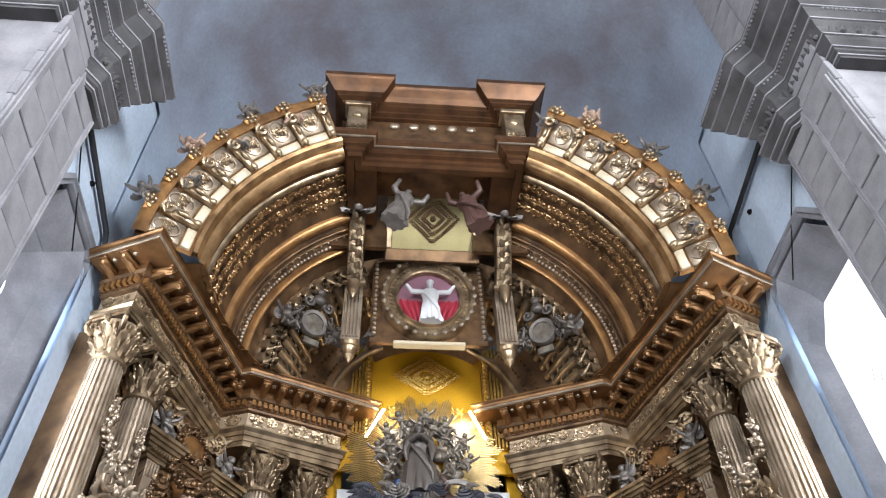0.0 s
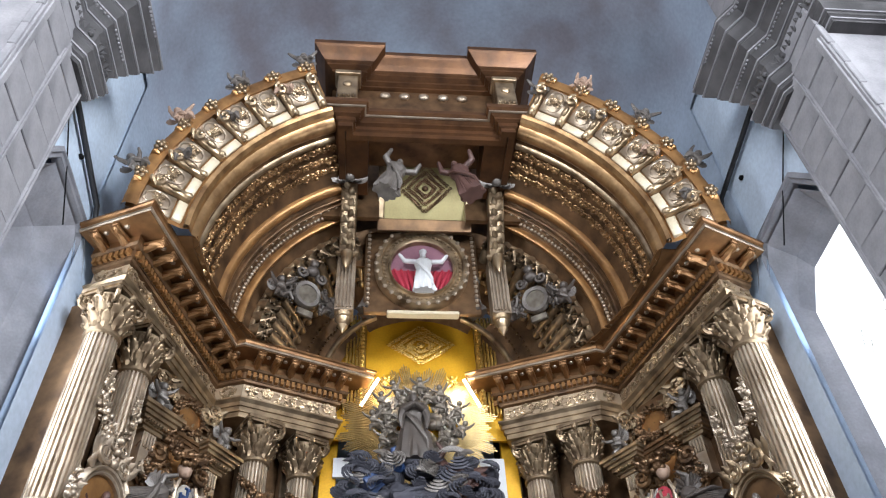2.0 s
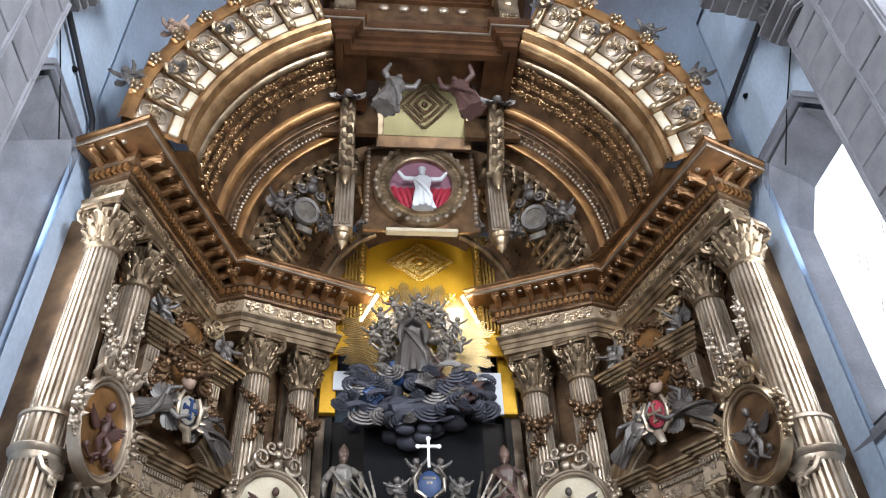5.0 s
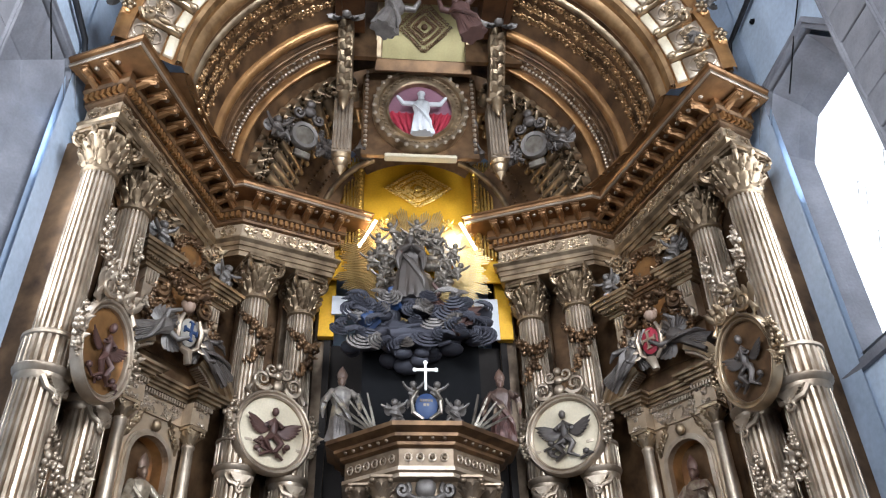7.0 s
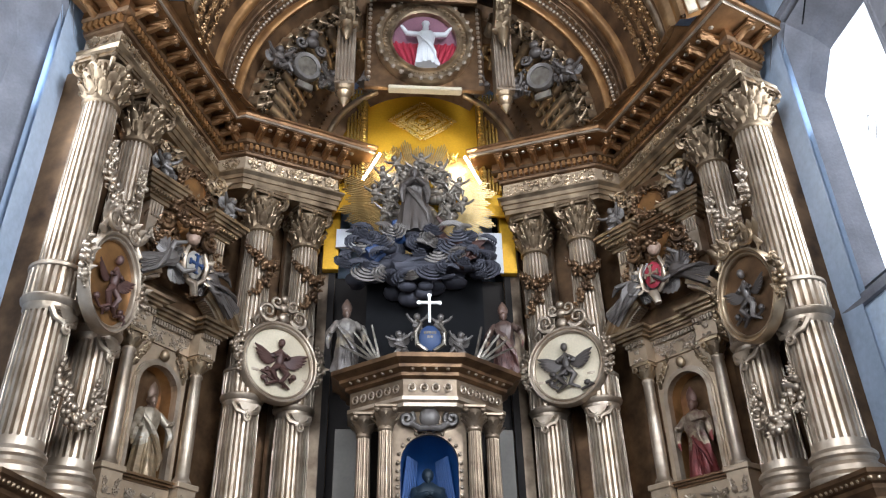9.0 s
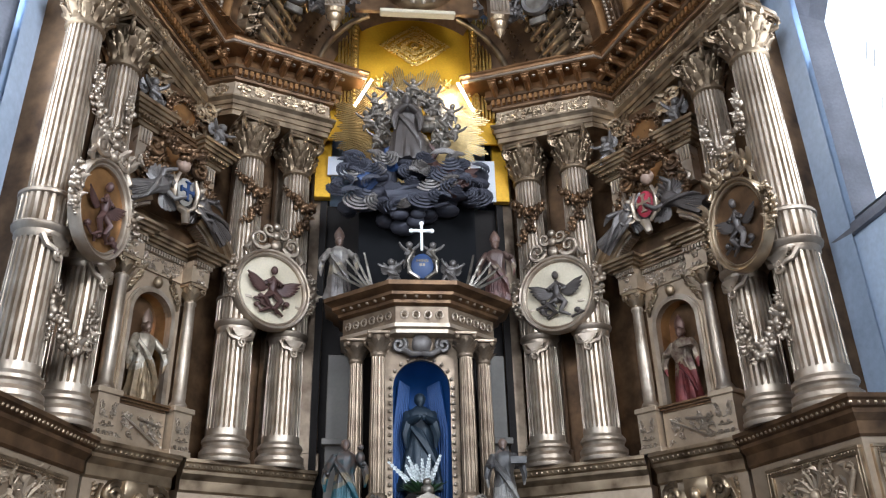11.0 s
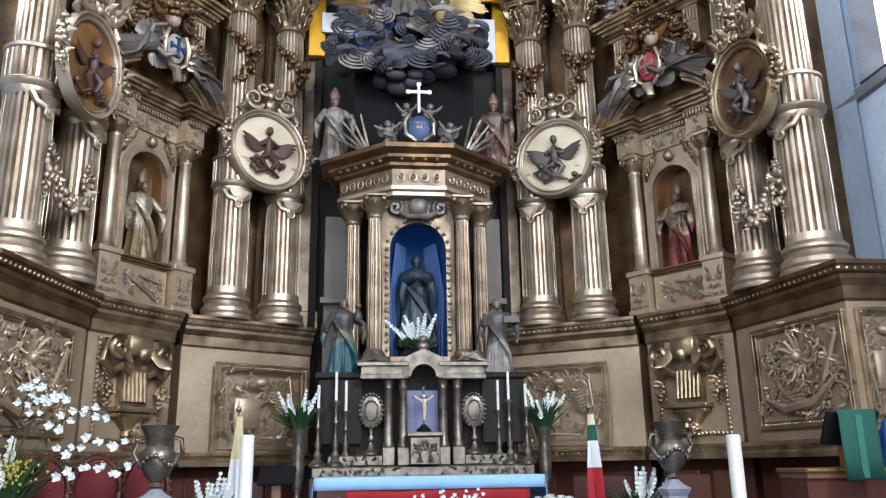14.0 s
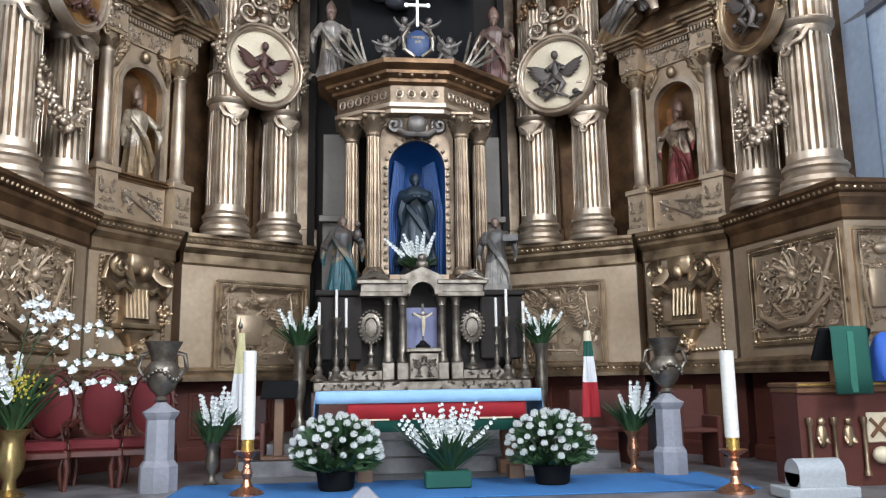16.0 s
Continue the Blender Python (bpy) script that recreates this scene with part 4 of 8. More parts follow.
for s in (-1, 1):
    for k, path in PED.items():
        pts = mirrored(path, s)
        ped = thing("pedestal", pose(0, 0, 0), {"outer": "wide gilded pedestal with a sunburst relief panel", "middle": "gilded pedestal with a carved scrolled corbel", "inner": "gilded pedestal with a relief panel of emblems"}[k], "pedestal", "altarpiece pedestals")
        part("cornice", sweep(bmesh.new(), LEDGE, pts), DARKGOLD if k == "outer" else GOLD, ped)
        body = [(-0.2, ZB), (-0.2, ZL - 0.4), (-1.0, ZL - 0.4), (-1.0, ZB)]
        part("body", sweep(bmesh.new(), body, pts), FLATGOLD, ped)
        part("plinth", sweep(bmesh.new(), FOOT, pts), GOLD, ped)
        bm = bmesh.new()
        for x, y, nx, ny in along(pts, 0.09):
            m = facing(x, y, 0, nx, ny)
            blob(bm, *(m @ Vector((0, 0.045, ZL - 0.1))), 0.026)
            blob(bm, *(m @ Vector((0, 0.09, ZB + 0.12))), 0.03)
        tagged(part("beading", bm, GOLD, ped), kind="stuff")
        if k == "outer":
            panel(ped, s * 4.535, 9.28, -s * 0.988, -0.15, 2.64, 1.72, 1.3, 5 if s > 0 else 8, "sun")
            panel(ped, s * 5.1, 8.4, 0, -1, 2.64, 0.7, 1.3, 9, "trophy")
        if k == "inner":
            panel(ped, s * 2.35, 12.545, -s * 0.555, -0.832, 2.48, 1.55, 1.36, 21 if s > 0 else 22, "trophy")
        if k == "middle":
            m = facing(s * 3.97, 11.22, 0, -s * 0.836, -0.548)
            bm = bmesh.new()
            for e in (-1, 1):
                for j in range(22):
                    blob(bm, e * 0.55, -0.03, 2.0 + 1.3 * j / 21, 0.035, 0.03, 0.04)
            for j in range(18):
                blob(bm, -0.55 + 1.1 * j / 17, -0.03, 2.0, 0.04, 0.03, 0.035)
            o = part("bead_border", bm, GOLD, ped)
            o.matrix_basis = m
            bm = bmesh.new()
            for e in (-1, 1):
                tube(bm, [(e * px, py, pz) for px, py, pz in spiral(0.38, 3.17, 0.15, 1.7, -0.2, 2.0, -1)], [0.06 - 0.0015 * i for i in range(22)], 6)
                tube(bm, [(e * 0.5, -0.1, 3.3), (e * 0.56, -0.12, 3.0), (e * 0.42, -0.16, 2.86), (e * 0.3, -0.18, 2.95), (e * 0.16, -0.2, 2.85)], [0.04, 0.06, 0.07, 0.06, 0.04], 6)
                garland(bm, [(e * 0.46, -0.08, 2.85), (e * 0.47, -0.09, 2.6), (e * 0.45, -0.07, 2.4)], 0.075, 10, 17)
                leaf(bm, (e * 0.2, -0.2, 3.2), (e * 0.5, -0.4, -1), (0, -1, 0), 0.35, 0.18, 0.6, 4)
            box(bm, -0.2, 0.2, -0.2, 0, 3.1, 3.38, bevel=0.02)
            blob(bm, 0, -0.24, 3.12, 0.09, 0.07, 0.12, 2)
            o = part("scrolled_bracket", bm, GOLD, ped, "large carved acanthus volutes", smooth=60)
            o.matrix_basis = m
            bm = bmesh.new()
            for i in range(6):
                tube(bm, [(-0.17 + 0.068 * i, -0.1, 2.9), (-0.17 + 0.068 * i, -0.14, 2.5)], 0.03, 8)
            box(bm, -0.22, 0.22, -0.11, 0.0, 2.42, 2.95)
            box(bm, -0.33, 0.33, -0.22, 0, 2.36, 2.43, bevel=0.015)
            box(bm, -0.27, 0.27, -0.17, 0, 2.29, 2.36, bevel=0.015)
            lathe(bm, [(0.2, 2.29), (0.16, 2.2), (0.09, 2.12), (0.1, 2.06), (0.03, 1.98)], 12, Matrix.Translation((0, -0.05, 0)))
            garland(bm, [(0, -0.15, 2.22), (0, -0.12, 2.05), (0, -0.08, 1.92)], 0.09, 9, 3)
            o = part("corbel", bm, GOLD, ped, smooth=40)
            o.matrix_basis = m

# back boards between and behind the columns
BACK = [(5.6, 9.35), (4.98, 9.2), (4.55, 10.75), (3.75, 12.2), (3.3, 12.85), (2.25, 13.55), (1.62, 13.62)]
for s in (-1, 1):
    bd = thing("back_board", pose(0, 0, 0), "gilded wooden board closing the altarpiece behind its columns", "panel", kind="structure")
    # the board takes a darker gilding than the columns before it
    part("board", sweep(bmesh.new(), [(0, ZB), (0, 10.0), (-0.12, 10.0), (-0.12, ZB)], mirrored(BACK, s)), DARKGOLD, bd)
    # flat pilasters behind the columns
    for x, y, nx, ny in ((3.15, 12.75, -0.52, -0.85), (2.45, 13.22, -0.52, -0.85), (1.78, 13.42, -0.1, -1), (4.72, 10.35, -0.95, -0.3)):
        o = part("pilaster", box(boxed(-0.16, 0.16, -0.08, 0.1, ZL + 0.002, 9.9, bevel=0.015), -0.2, 0.2, -0.1, 0.1, ZL + 0.002, ZL + 0.35, bevel=0.015), MIDGOLD, bd)
        o.matrix_basis = facing(s * x, y, 0, s * nx, ny)

# entablatures
ENT = {"side": [(5.6, 8.68), (4.36, 8.14), (3.40, 11.41), (3.267, 11.367), (0.86, 12.36), (1.12, 13.2)]}
for s in (-1, 1):
    for k, path in ENT.items():
        pts = mirrored(path, s)
        ent = thing("entablature", pose(0, 0, 0), "heavy gilded entablature with brackets, dentils and scrolled frieze", "entablature", "altarpiece entablatures")
        F = -0.62
        part("architrave", sweep(bmesh.new(), [(F, 9.9), (F, 10.0), (F + 0.03, 10.0), (F + 0.03, 10.1), (F + 0.06, 10.1), (F + 0.06, 10.18), (F + 0.12, 10.23), (F + 0.12, 10.26), (-1.45, 10.26), (-1.45, 9.9)], pts), GOLD, ent)
        part("frieze", sweep(bmesh.new(), [(F, 10.26), (F, 10.6), (-1.45, 10.6), (-1.45, 10.26)], pts), FLATGOLD, ent)
        part("bed_moulding", sweep(bmesh.new(), [(F, 10.6), (F + 0.06, 10.62), (F + 0.08, 10.66), (F + 0.1, 10.66), (F + 0.1, 10.8), (F + 0.17, 10.82), (F + 0.2, 10.86), (-1.45, 10.86), (-1.45, 10.6)], pts), DARKGOLD, ent)
        part("cornice", sweep(bmesh.new(), [(F + 0.18, 10.86), (F + 0.18, 11.02), (-0.07, 11.02), (-0.07, 11.09), (-0.05, 11.1), (-0.03, 11.14), (0.0, 11.16), (0.0, ZT), (-1.45, ZT), (-1.45, 10.86)], pts), CORNICE, ent)
        part("gilt_edge", sweep(bmesh.new(), [(-0.066, 11.03), (-0.04, 11.035), (-0.04, 11.08), (-0.066, 11.085)], pts), PALE, ent)
        # where the pieces sit: along the front face line
        face = []
        for i, (x, y) in enumerate(pts):
            face.append(Vector((x, y)))
        bm = bmesh.new()
        den = mod = ros = None
        for x, y, nx, ny in along(inset(pts, F + 0.1), 0.1, 0.02):
            mm = facing(x, y, 0, nx, ny)
            if den is None:
                add_mesh(bm, [Vector(v) for v in ((-0.03, -0.075, 10.68), (0.03, -0.075, 10.68), (0.03, 0, 10.68), (-0.03, 0, 10.68), (-0.03, -0.075, 10.79), (0.03, -0.075, 10.79), (0.03, 0, 10.79), (-0.03, 0, 10.79))],
                         [(0, 3, 2, 1), (0, 1, 5, 4), (1, 2, 6, 5), (3, 0, 4, 7), (4, 5, 6, 7)])
                den = part("dentil", bm, WARM, ent)
                den.matrix_basis = mm
            else:
                share("dentil", den, ent, mm)
        for i, (x, y, nx, ny) in enumerate(along(inset(pts, -0.44), 0.3, 0.05)):
            a = Vector((x, y, 0))
            if mod is None:
                b2 = bmesh.new()
                box(b2, -0.07, 0.07, -0.34, 0.02, 10.93, 11.0, bevel=0.012)
                tube(b2, [(0, 0.0, 10.88), (0, -0.1, 10.9), (0, -0.22, 10.93), (0, -0.3, 10.92), (0, -0.33, 10.95)], [0.06, 0.055, 0.045, 0.05, 0.03], 6)
                leaf(b2, (0, -0.05, 10.9), (0, -1, 0.1), (0, 0, -1), 0.3, 0.13, 0.3, 4)
                box(b2, -0.085, 0.085, -0.36, -0.3, 10.985, 11.018, bevel=0.008)
                mod = part("modillion", b2, CORNICE, ent, smooth=50)
                mod.matrix_basis = facing(a.x, a.y, 0, nx, ny)
            else:
                share("modillion", mod, ent, facing(a.x, a.y, 0, nx, ny))
            b3 = facing(x, y, 0, nx, ny)
            b3 = b3 @ Matrix.Translation((0.15, -0.22, 11.01))
            if ros is None:
                ros = part("rosette", blob(bmesh.new(), 0, 0, 0, 0.05, 0.05, 0.025), PALE, ent)
                ros.matrix_basis = b3
            else:
                share("rosette", ros, ent, b3)
        bm = bmesh.new()
        for i, (x, y, nx, ny) in enumerate(along(inset(pts, F), 0.26, 0.02)):
            a = Vector((x, y, 10.43))
            b2 = bmesh.new()
            scrolls(b2, 0.28, 0.32, 7, 0, 0.016, 40 + i % 4, mirror=True, big=1.25)
            mm = facing(a.x, a.y, a.z, nx, ny)
            bmesh.ops.transform(b2, matrix=mm, verts=b2.verts)
            tmp = bpy.data.meshes.new("tmp")
            b2.to_mesh(tmp)
            b2.free()
            bm.from_mesh(tmp)
            bpy.data.meshes.remove(tmp)
        part("frieze_carving", bm, GOLD, ent, "scrolling foliage in pale gilding", smooth=60)
# ---- side aedicules with saints ----
def mould(bm, x0, x1, z0, z1, d0, d1, steps=4):
    """Straight projecting moulding on the XZ plane, growing from depth d0 to d1."""
    for i in range(steps):
        a = z0 + (z1 - z0) * i / steps
        b = z0 + (z1 - z0) * (i + 1) / steps
        d = d0 + (d1 - d0) * i / max(1, steps - 1)
        box(bm, x0 - (d - d0), x1 + (d - d0), -d, 0.05, a, b)
    return bm


def arch_plate(bm, w, z0, z1, hw, spring, y0, y1, n=14):
    """Plate of width 2w with a round-headed opening 2hw wide."""
    arc = [(-hw, z0)] + [(-hw * math.cos(math.pi * i / n), spring + hw * math.sin(math.pi * i / n)) for i in range(n + 1)] + [(hw, z0)]
    outer = [(-w, z0)] + [(-w + 2 * w * i / n, z1) if 0 < i < n else ((-w, z1) if i == 0 else (w, z1)) for i in range(n + 1)] + [(w, z0)]
    k = len(arc)
    vs = [(x, y, z) for y in (y0, y1) for x, z in arc] + [(x, y, z) for y in (y0, y1) for x, z in outer]
    fs = []
    for i in range(k - 1):
        fs += [(i, i + 1, 2 * k + i + 1, 2 * k + i), (k + i + 1, k + i, 3 * k + i, 3 * k + i + 1), (i + 1, i, k + i, k + i + 1), (2 * k + i, 2 * k + i + 1, 3 * k + i + 1, 3 * k + i)]
    add_mesh(bm, vs, fs)


def aedicule(s):
    ob = thing("aedicule", facing(s * 4.03, 11.32, 0, -s * 0.82, -0.572), "gilded niche frame with small columns and a broken curved pediment", "niche", "side niches")
    # pedestal zone
    bm = bmesh.new()
    box(bm, -0.45, 0.45, -0.1, 0.5, ZL + 0.002, 4.42)
    part("dado", bm, FLATGOLD, ob)
    bm = bmesh.new()
    scrolls(bm, 0.72, 0.42, 26, 0, 0.014, 31, mirror=False, big=0.8)
    tube(bm, [(-0.3, -0.03, 0.15), (0.28, -0.03, -0.15)], 0.02, 5)
    tube(bm, [(-0.05, -0.03, 0.16), (0.3, -0.03, 0.1)], 0.02, 5)
    o = part("dado_relief", bm, PALE, ob, smooth=50)
    o.matrix_basis = pose(0, -0.1, 4.1)
    part("sill", mould(bmesh.new(), -0.42, 0.42, 4.40, 4.5, 0.12, 0.2, 3), DARKGOLD, ob)
    for e in (-1, 1):
        bm = boxed(e * 0.65 - 0.17, e * 0.65 + 0.17, -0.24, 0.4, ZL + 0.002, 4.44)
        box(bm, e * 0.65 - 0.2, e * 0.65 + 0.2, -0.27, 0.4, 4.44, 4.52, bevel=0.01)
        box(bm, e * 0.65 - 0.2, e * 0.65 + 0.2, -0.27, 0.4, ZL + 0.002, ZL + 0.08, bevel=0.01)
        part("block", bm, FLATGOLD, ob)
        bm = bmesh.new()
        scrolls(bm, 0.22, 0.46, 8, 0, 0.012, 33, big=1.3)
        o = part("block_relief", bm, PALE, ob)
        o.matrix_basis = pose(e * 0.65, -0.24, 4.12)
        bm = bmesh.new()
        lathe(bm, [(0.13, 4.52), (0.14, 4.56), (0.12, 4.6), (0.10, 4.63), (0.102, 5.2), (0.085, 6.12), (0.10, 6.14), (0.10, 6.17), (0.085, 6.19)], 18, Matrix.Translation((e * 0.65, -0.1, 0)))
        part("small_column", bm, PALE, ob, smooth=40)
        bm = bmesh.new()
        lathe(bm, [(0.085, 6.17), (0.1, 6.3), (0.14, 6.4)], 12, Matrix.Translation((e * 0.65, -0.1, 0)))
        for i in range(8):
            a = TAU * i / 8
            n = (math.cos(a), math.sin(a), 0)
            leaf(bm, (e * 0.65 + n[0] * 0.085, -0.1 + n[1] * 0.085, 6.19), (n[0] * 0.3, n[1] * 0.3, 1), n, 0.18, 0.09, 0.9, 3)
        for f in (-1, 1):
            tube(bm, spiral(e * 0.65 + f * 0.12, 6.37, 0.055, 1.3, -0.22, 1.57, -f), 0.022, 5)
        box(bm, e * 0.65 - 0.16, e * 0.65 + 0.16, -0.26, 0.06, 6.4, 6.45)
        part("small_capital", bm, GOLD, ob, smooth=50)
    # niche
    bm = bmesh.new()
    arch_plate(bm, 0.54, 4.5, 6.5, 0.36, 5.78, -0.02, 0.06)
    part("niche_front", bm, FLATGOLD, ob)
    bm = bmesh.new()
    n = 14
    for r0, r1, d in ((0.355, 0.42, 0.06), (0.42, 0.45, 0.035)):
        for i in range(n):
            a, b = math.pi * i / n, math.pi * (i + 1) / n
            vs = [(-r * math.cos(w), y, 5.78 + r * math.sin(w)) for y in (-0.02 - d, 0.0) for w, r in ((a, r0), (b, r0), (b, r1), (a, r1))]
            add_mesh(bm, vs, [(0, 1, 2, 3), (7, 6, 5, 4), (0, 4, 5, 1), (2, 6, 7, 3)])
        for e in (-1, 1):
            box(bm, e * r0, e * r1, -0.02 - d, 0, 4.5, 5.78)
    part("archivolt", bm, PALE, ob)
    bm = bmesh.new()
    vs, fs = [], []
    for j, z in enumerate((4.5, 5.1, 5.78)):
        for i in range(n + 1):
            a = math.pi * i / n
            vs.append((-0.36 * math.cos(a), 0.05 + 0.36 * math.sin(a), z))
    for j in range(6):
        b = math.pi / 2 * (j + 1) / 6
        for i in range(n + 1):
            a = math.pi * i / n
            q = 0.36 * math.cos(b)
            vs.append((-q * math.cos(a), 0.05 + q * math.sin(a), 5.78 + 0.36 * math.sin(b)))
    for j in range(8):
        for i in range(n):
            fs.append((j * (n + 1) + i, (j + 1) * (n + 1) + i, (j + 1) * (n + 1) + i + 1, j * (n + 1) + i + 1))
    add_mesh(bm, vs, fs)
    part("niche_shell", bm, WARM, ob, "warm brown-gold hollow of the niche", smooth=50)
    bm = bmesh.new()
    for e in (-1, 1):
        for j in range(5):
            tube(bm, [(e * px, py, pz) for px, py, pz in spiral(0.46 - 0.04 * j, 6.1 + 0.07 * j, 0.06, 1.2, -0.06, j, 1, n=10)], 0.018, 4)
            leaf(bm, (e * (0.5 - 0.05 * j), -0.03, 6.0 + 0.1 * j), (-e * 0.5, -0.3, 0.8), (0, -1, 0), 0.14, 0.08, 0.6, 3)
    blob(bm, 0, -0.1, 6.3, 0.08, 0.06, 0.1, 2)
    part("spandrel_carving", bm, GOLD, ob, smooth=50)
    # entablature of the aedicule, broken forward over the columns
    bm = boxed(-0.85, 0.85, -0.06, 0.4, 6.45, 6.82)
    for e in (-1, 1):
        box(bm, e * 0.65 - 0.18, e * 0.65 + 0.18, -0.27, 0.0, 6.452, 6.8)
    part("frieze", bm, FLATGOLD, ob)
    bm = bmesh.new()
    scrolls(bm, 0.92, 0.24, 18, -0.06, 0.012, 35, big=1.2)
    for e in (-1, 1):
        b2 = bmesh.new()
        scrolls(b2, 0.28, 0.26, 3, -0.27, 0.014, 36)
        bmesh.ops.translate(b2, vec=(e * 0.65, 0, 0), verts=b2.verts)
        tmp = bpy.data.meshes.new("tmp")
        b2.to_mesh(tmp)
        b2.free()
        bm.from_mesh(tmp)
        bpy.data.meshes.remove(tmp)
    o = part("frieze_relief", bm, PALE, ob)
    o.matrix_basis = pose(0, 0, 6.6)
    bm = bmesh.new()
    for i in range(18):
        x = -0.43 + 0.86 * i / 17
        box(bm, x - 0.016, x + 0.016, -0.13, -0.05, 6.72, 6.79)
    for e in (-1, 1):
        for i in range(7):
            x = e * 0.65 - 0.16 + 0.32 * i / 6
            box(bm, x - 0.016, x + 0.016, -0.33, -0.26, 6.72, 6.79)
    part("dentils", bm, PALE, ob)
    bm = mould(bmesh.new(), -0.47, 0.47, 6.8, 6.98, 0.14, 0.3, 4)
    for e in (-1, 1):
        mould(bm, e * 0.68 - 0.2, e * 0.68 + 0.2, 6.802, 6.99, 0.32, 0.5, 4)
    part("cornice", bm, GOLD, ob)
    # broken segmental pediment
    bm = bmesh.new()
    dn = bmesh.new()
    R, cz = 1.28, 6.42
    for e in (-1, 1):
        n = 9
        for i in range(n):
            a, b = radians(26 + 40 * i / n), radians(26 + 40 * (i + 1) / n)
            for r0, r1, d in ((R - 0.02, R + 0.05, 0.45), (R - 0.08, R - 0.02, 0.38), (R - 0.16, R - 0.08, 0.28)):
                vs = [(e * r * math.cos(w), y, cz + r * math.sin(w)) for y in (-d, 0.05) for w, r in ((a, r0), (b, r0), (b, r1), (a, r1))]
                add_mesh(bm, vs, [(0, 1, 2, 3), (7, 6, 5, 4), (0, 4, 5, 1), (2, 6, 7, 3), (1, 5, 6, 2), (3, 7, 4, 0)])
            w = (a + b) / 2
            for w in (a, (a + b) / 2):
                box(dn, e * (R - 0.19) * math.cos(w) - 0.018, e * (R - 0.19) * math.cos(w) + 0.018, -0.24, -0.05, cz + (R - 0.19) * math.sin(w) - 0.025, cz + (R - 0.19) * math.sin(w) + 0.025)
    bmesh.ops.recalc_face_normals(bm, faces=bm.faces)
    part("pediment", bm, GOLD, ob)
    part("pediment_dentils", dn, PALE, ob)
    part("tympanum", boxed(-1.0, 1.0, 0.02, 0.3, 6.98, 7.4), DARKGOLD, ob)
    # upper storey
    bm = boxed(-0.8, 0.8, 0.0, 0.3, 7.4, 9.85)
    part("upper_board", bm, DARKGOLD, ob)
    part("upper_panel", boxed(-0.42, 0.42, -0.03, 0.0, 7.9, 8.75, bevel=0.01), WARM, ob)
    for e in (-1, 1):
        bm = boxed(e * 0.68 - 0.13, e * 0.68 + 0.13, -0.16, 0.1, 7.95, 8.62)
        for i in range(4):
            box(bm, e * 0.68 - 0.1 + 0.055 * i, e * 0.68 - 0.065 + 0.055 * i, -0.2, -0.14, 8.35, 8.6, bevel=0.008)
        tube(bm, spiral(e * 0.68, 8.05, 0.13, 1.4, -0.2, 1.57, e), 0.045, 6)
        part("bracket", bm, PALE, ob)
        bm = mould(bmesh.new(), e * 0.68 - 0.2, e * 0.68 + 0.2, 8.62, 8.98, 0.2, 0.42, 6)
        for i in range(8):
            x = e * 0.68 - 0.2 + 0.4 * i / 7
            box(bm, x - 0.016, x + 0.016, -0.32, -0.2, 8.7, 8.75)
        part("broken_cornice", bm, GOLD, ob)
    bm = mould(bmesh.new(), -0.42, 0.42, 8.64, 8.94, 0.06, 0.2, 5)
    part("upper_cornice", bm, DARKGOLD, ob)
    bm = bmesh.new()
    garland(bm, [(-0.5, -0.25, 8.75), (-0.25, -0.33, 8.5), (0, -0.35, 8.42), (0.25, -0.33, 8.5), (0.5, -0.25, 8.75)], 0.11, 22, 41)
    o = part("festoon", bm, DARKGOLD, ob, smooth=50)
    bm = bmesh.new()
    scrolls(bm, 1.5, 1.0, 16, -0.02, 0.035, 43)
    o = part("board_carving", bm, GOLD, ob, smooth=50)
    o.matrix_basis = pose(0, 0, 9.35)
    bm = bmesh.new()
    scrolls(bm, 1.3, 0.9, 12, -0.06, 0.03, 47)
    for e in (-1, 1):
        tube(bm, [(e * x, -0.16, z) for x, _, z in spiral(0.48, 0.25, 0.17, 1.5, 0, 2.4, 1)], 0.05, 6)
        garland(bm, [(e * 0.6, -0.18, 0.1), (e * 0.66, -0.2, -0.2), (e * 0.6, -0.18, -0.45)], 0.08, 10, 49)
    o = part("panel_carving", bm, DARKGOLD, ob, smooth=50)
    o.matrix_basis = pose(0, 0, 8.2)
    # oval plaque above
    bm = bmesh.new()
    m = Matrix.Translation((0, -0.1, 9.32)) @ Matrix.Rotation(radians(90), 4, "X") @ Matrix.Diagonal((1.0, 0.85, 1, 1))
    lathe(bm, [(0.01, 0.0), (0.26, 0.0), (0.26, 0.03)], 24, m, cap=False)
    part("plaque_field", bm, WARM, ob)
    bm = bmesh.new()
    pts = [(0.3 * math.cos(TAU * i / 24), -0.12, 9.32 + 0.26 * math.sin(TAU * i / 24)) for i in range(25)]
    garland(bm, pts, 0.07, 40, 44)
    part("plaque_wreath", bm, DARKGOLD, ob, smooth=50)
    # shield before the pediment
    m = pose(0, -0.42, 7.75)
    bm = bmesh.new()
    lathe(bm, [(0.01, 0.05), (0.1, 0.045), (0.19, 0.0)], 20, Matrix.Rotation(radians(90), 4, "X") @ Matrix.Diagonal((0.9, 1.25, 1, 1)), cap=False)
    o = part("shield", bm, REDPAINT if s > 0 else WHITEROBE, ob, "painted red oval shield with a pale cross" if s > 0 else "white painted oval shield with a dark cross", smooth=60)
    o.matrix_basis = m
    bm = bmesh.new()
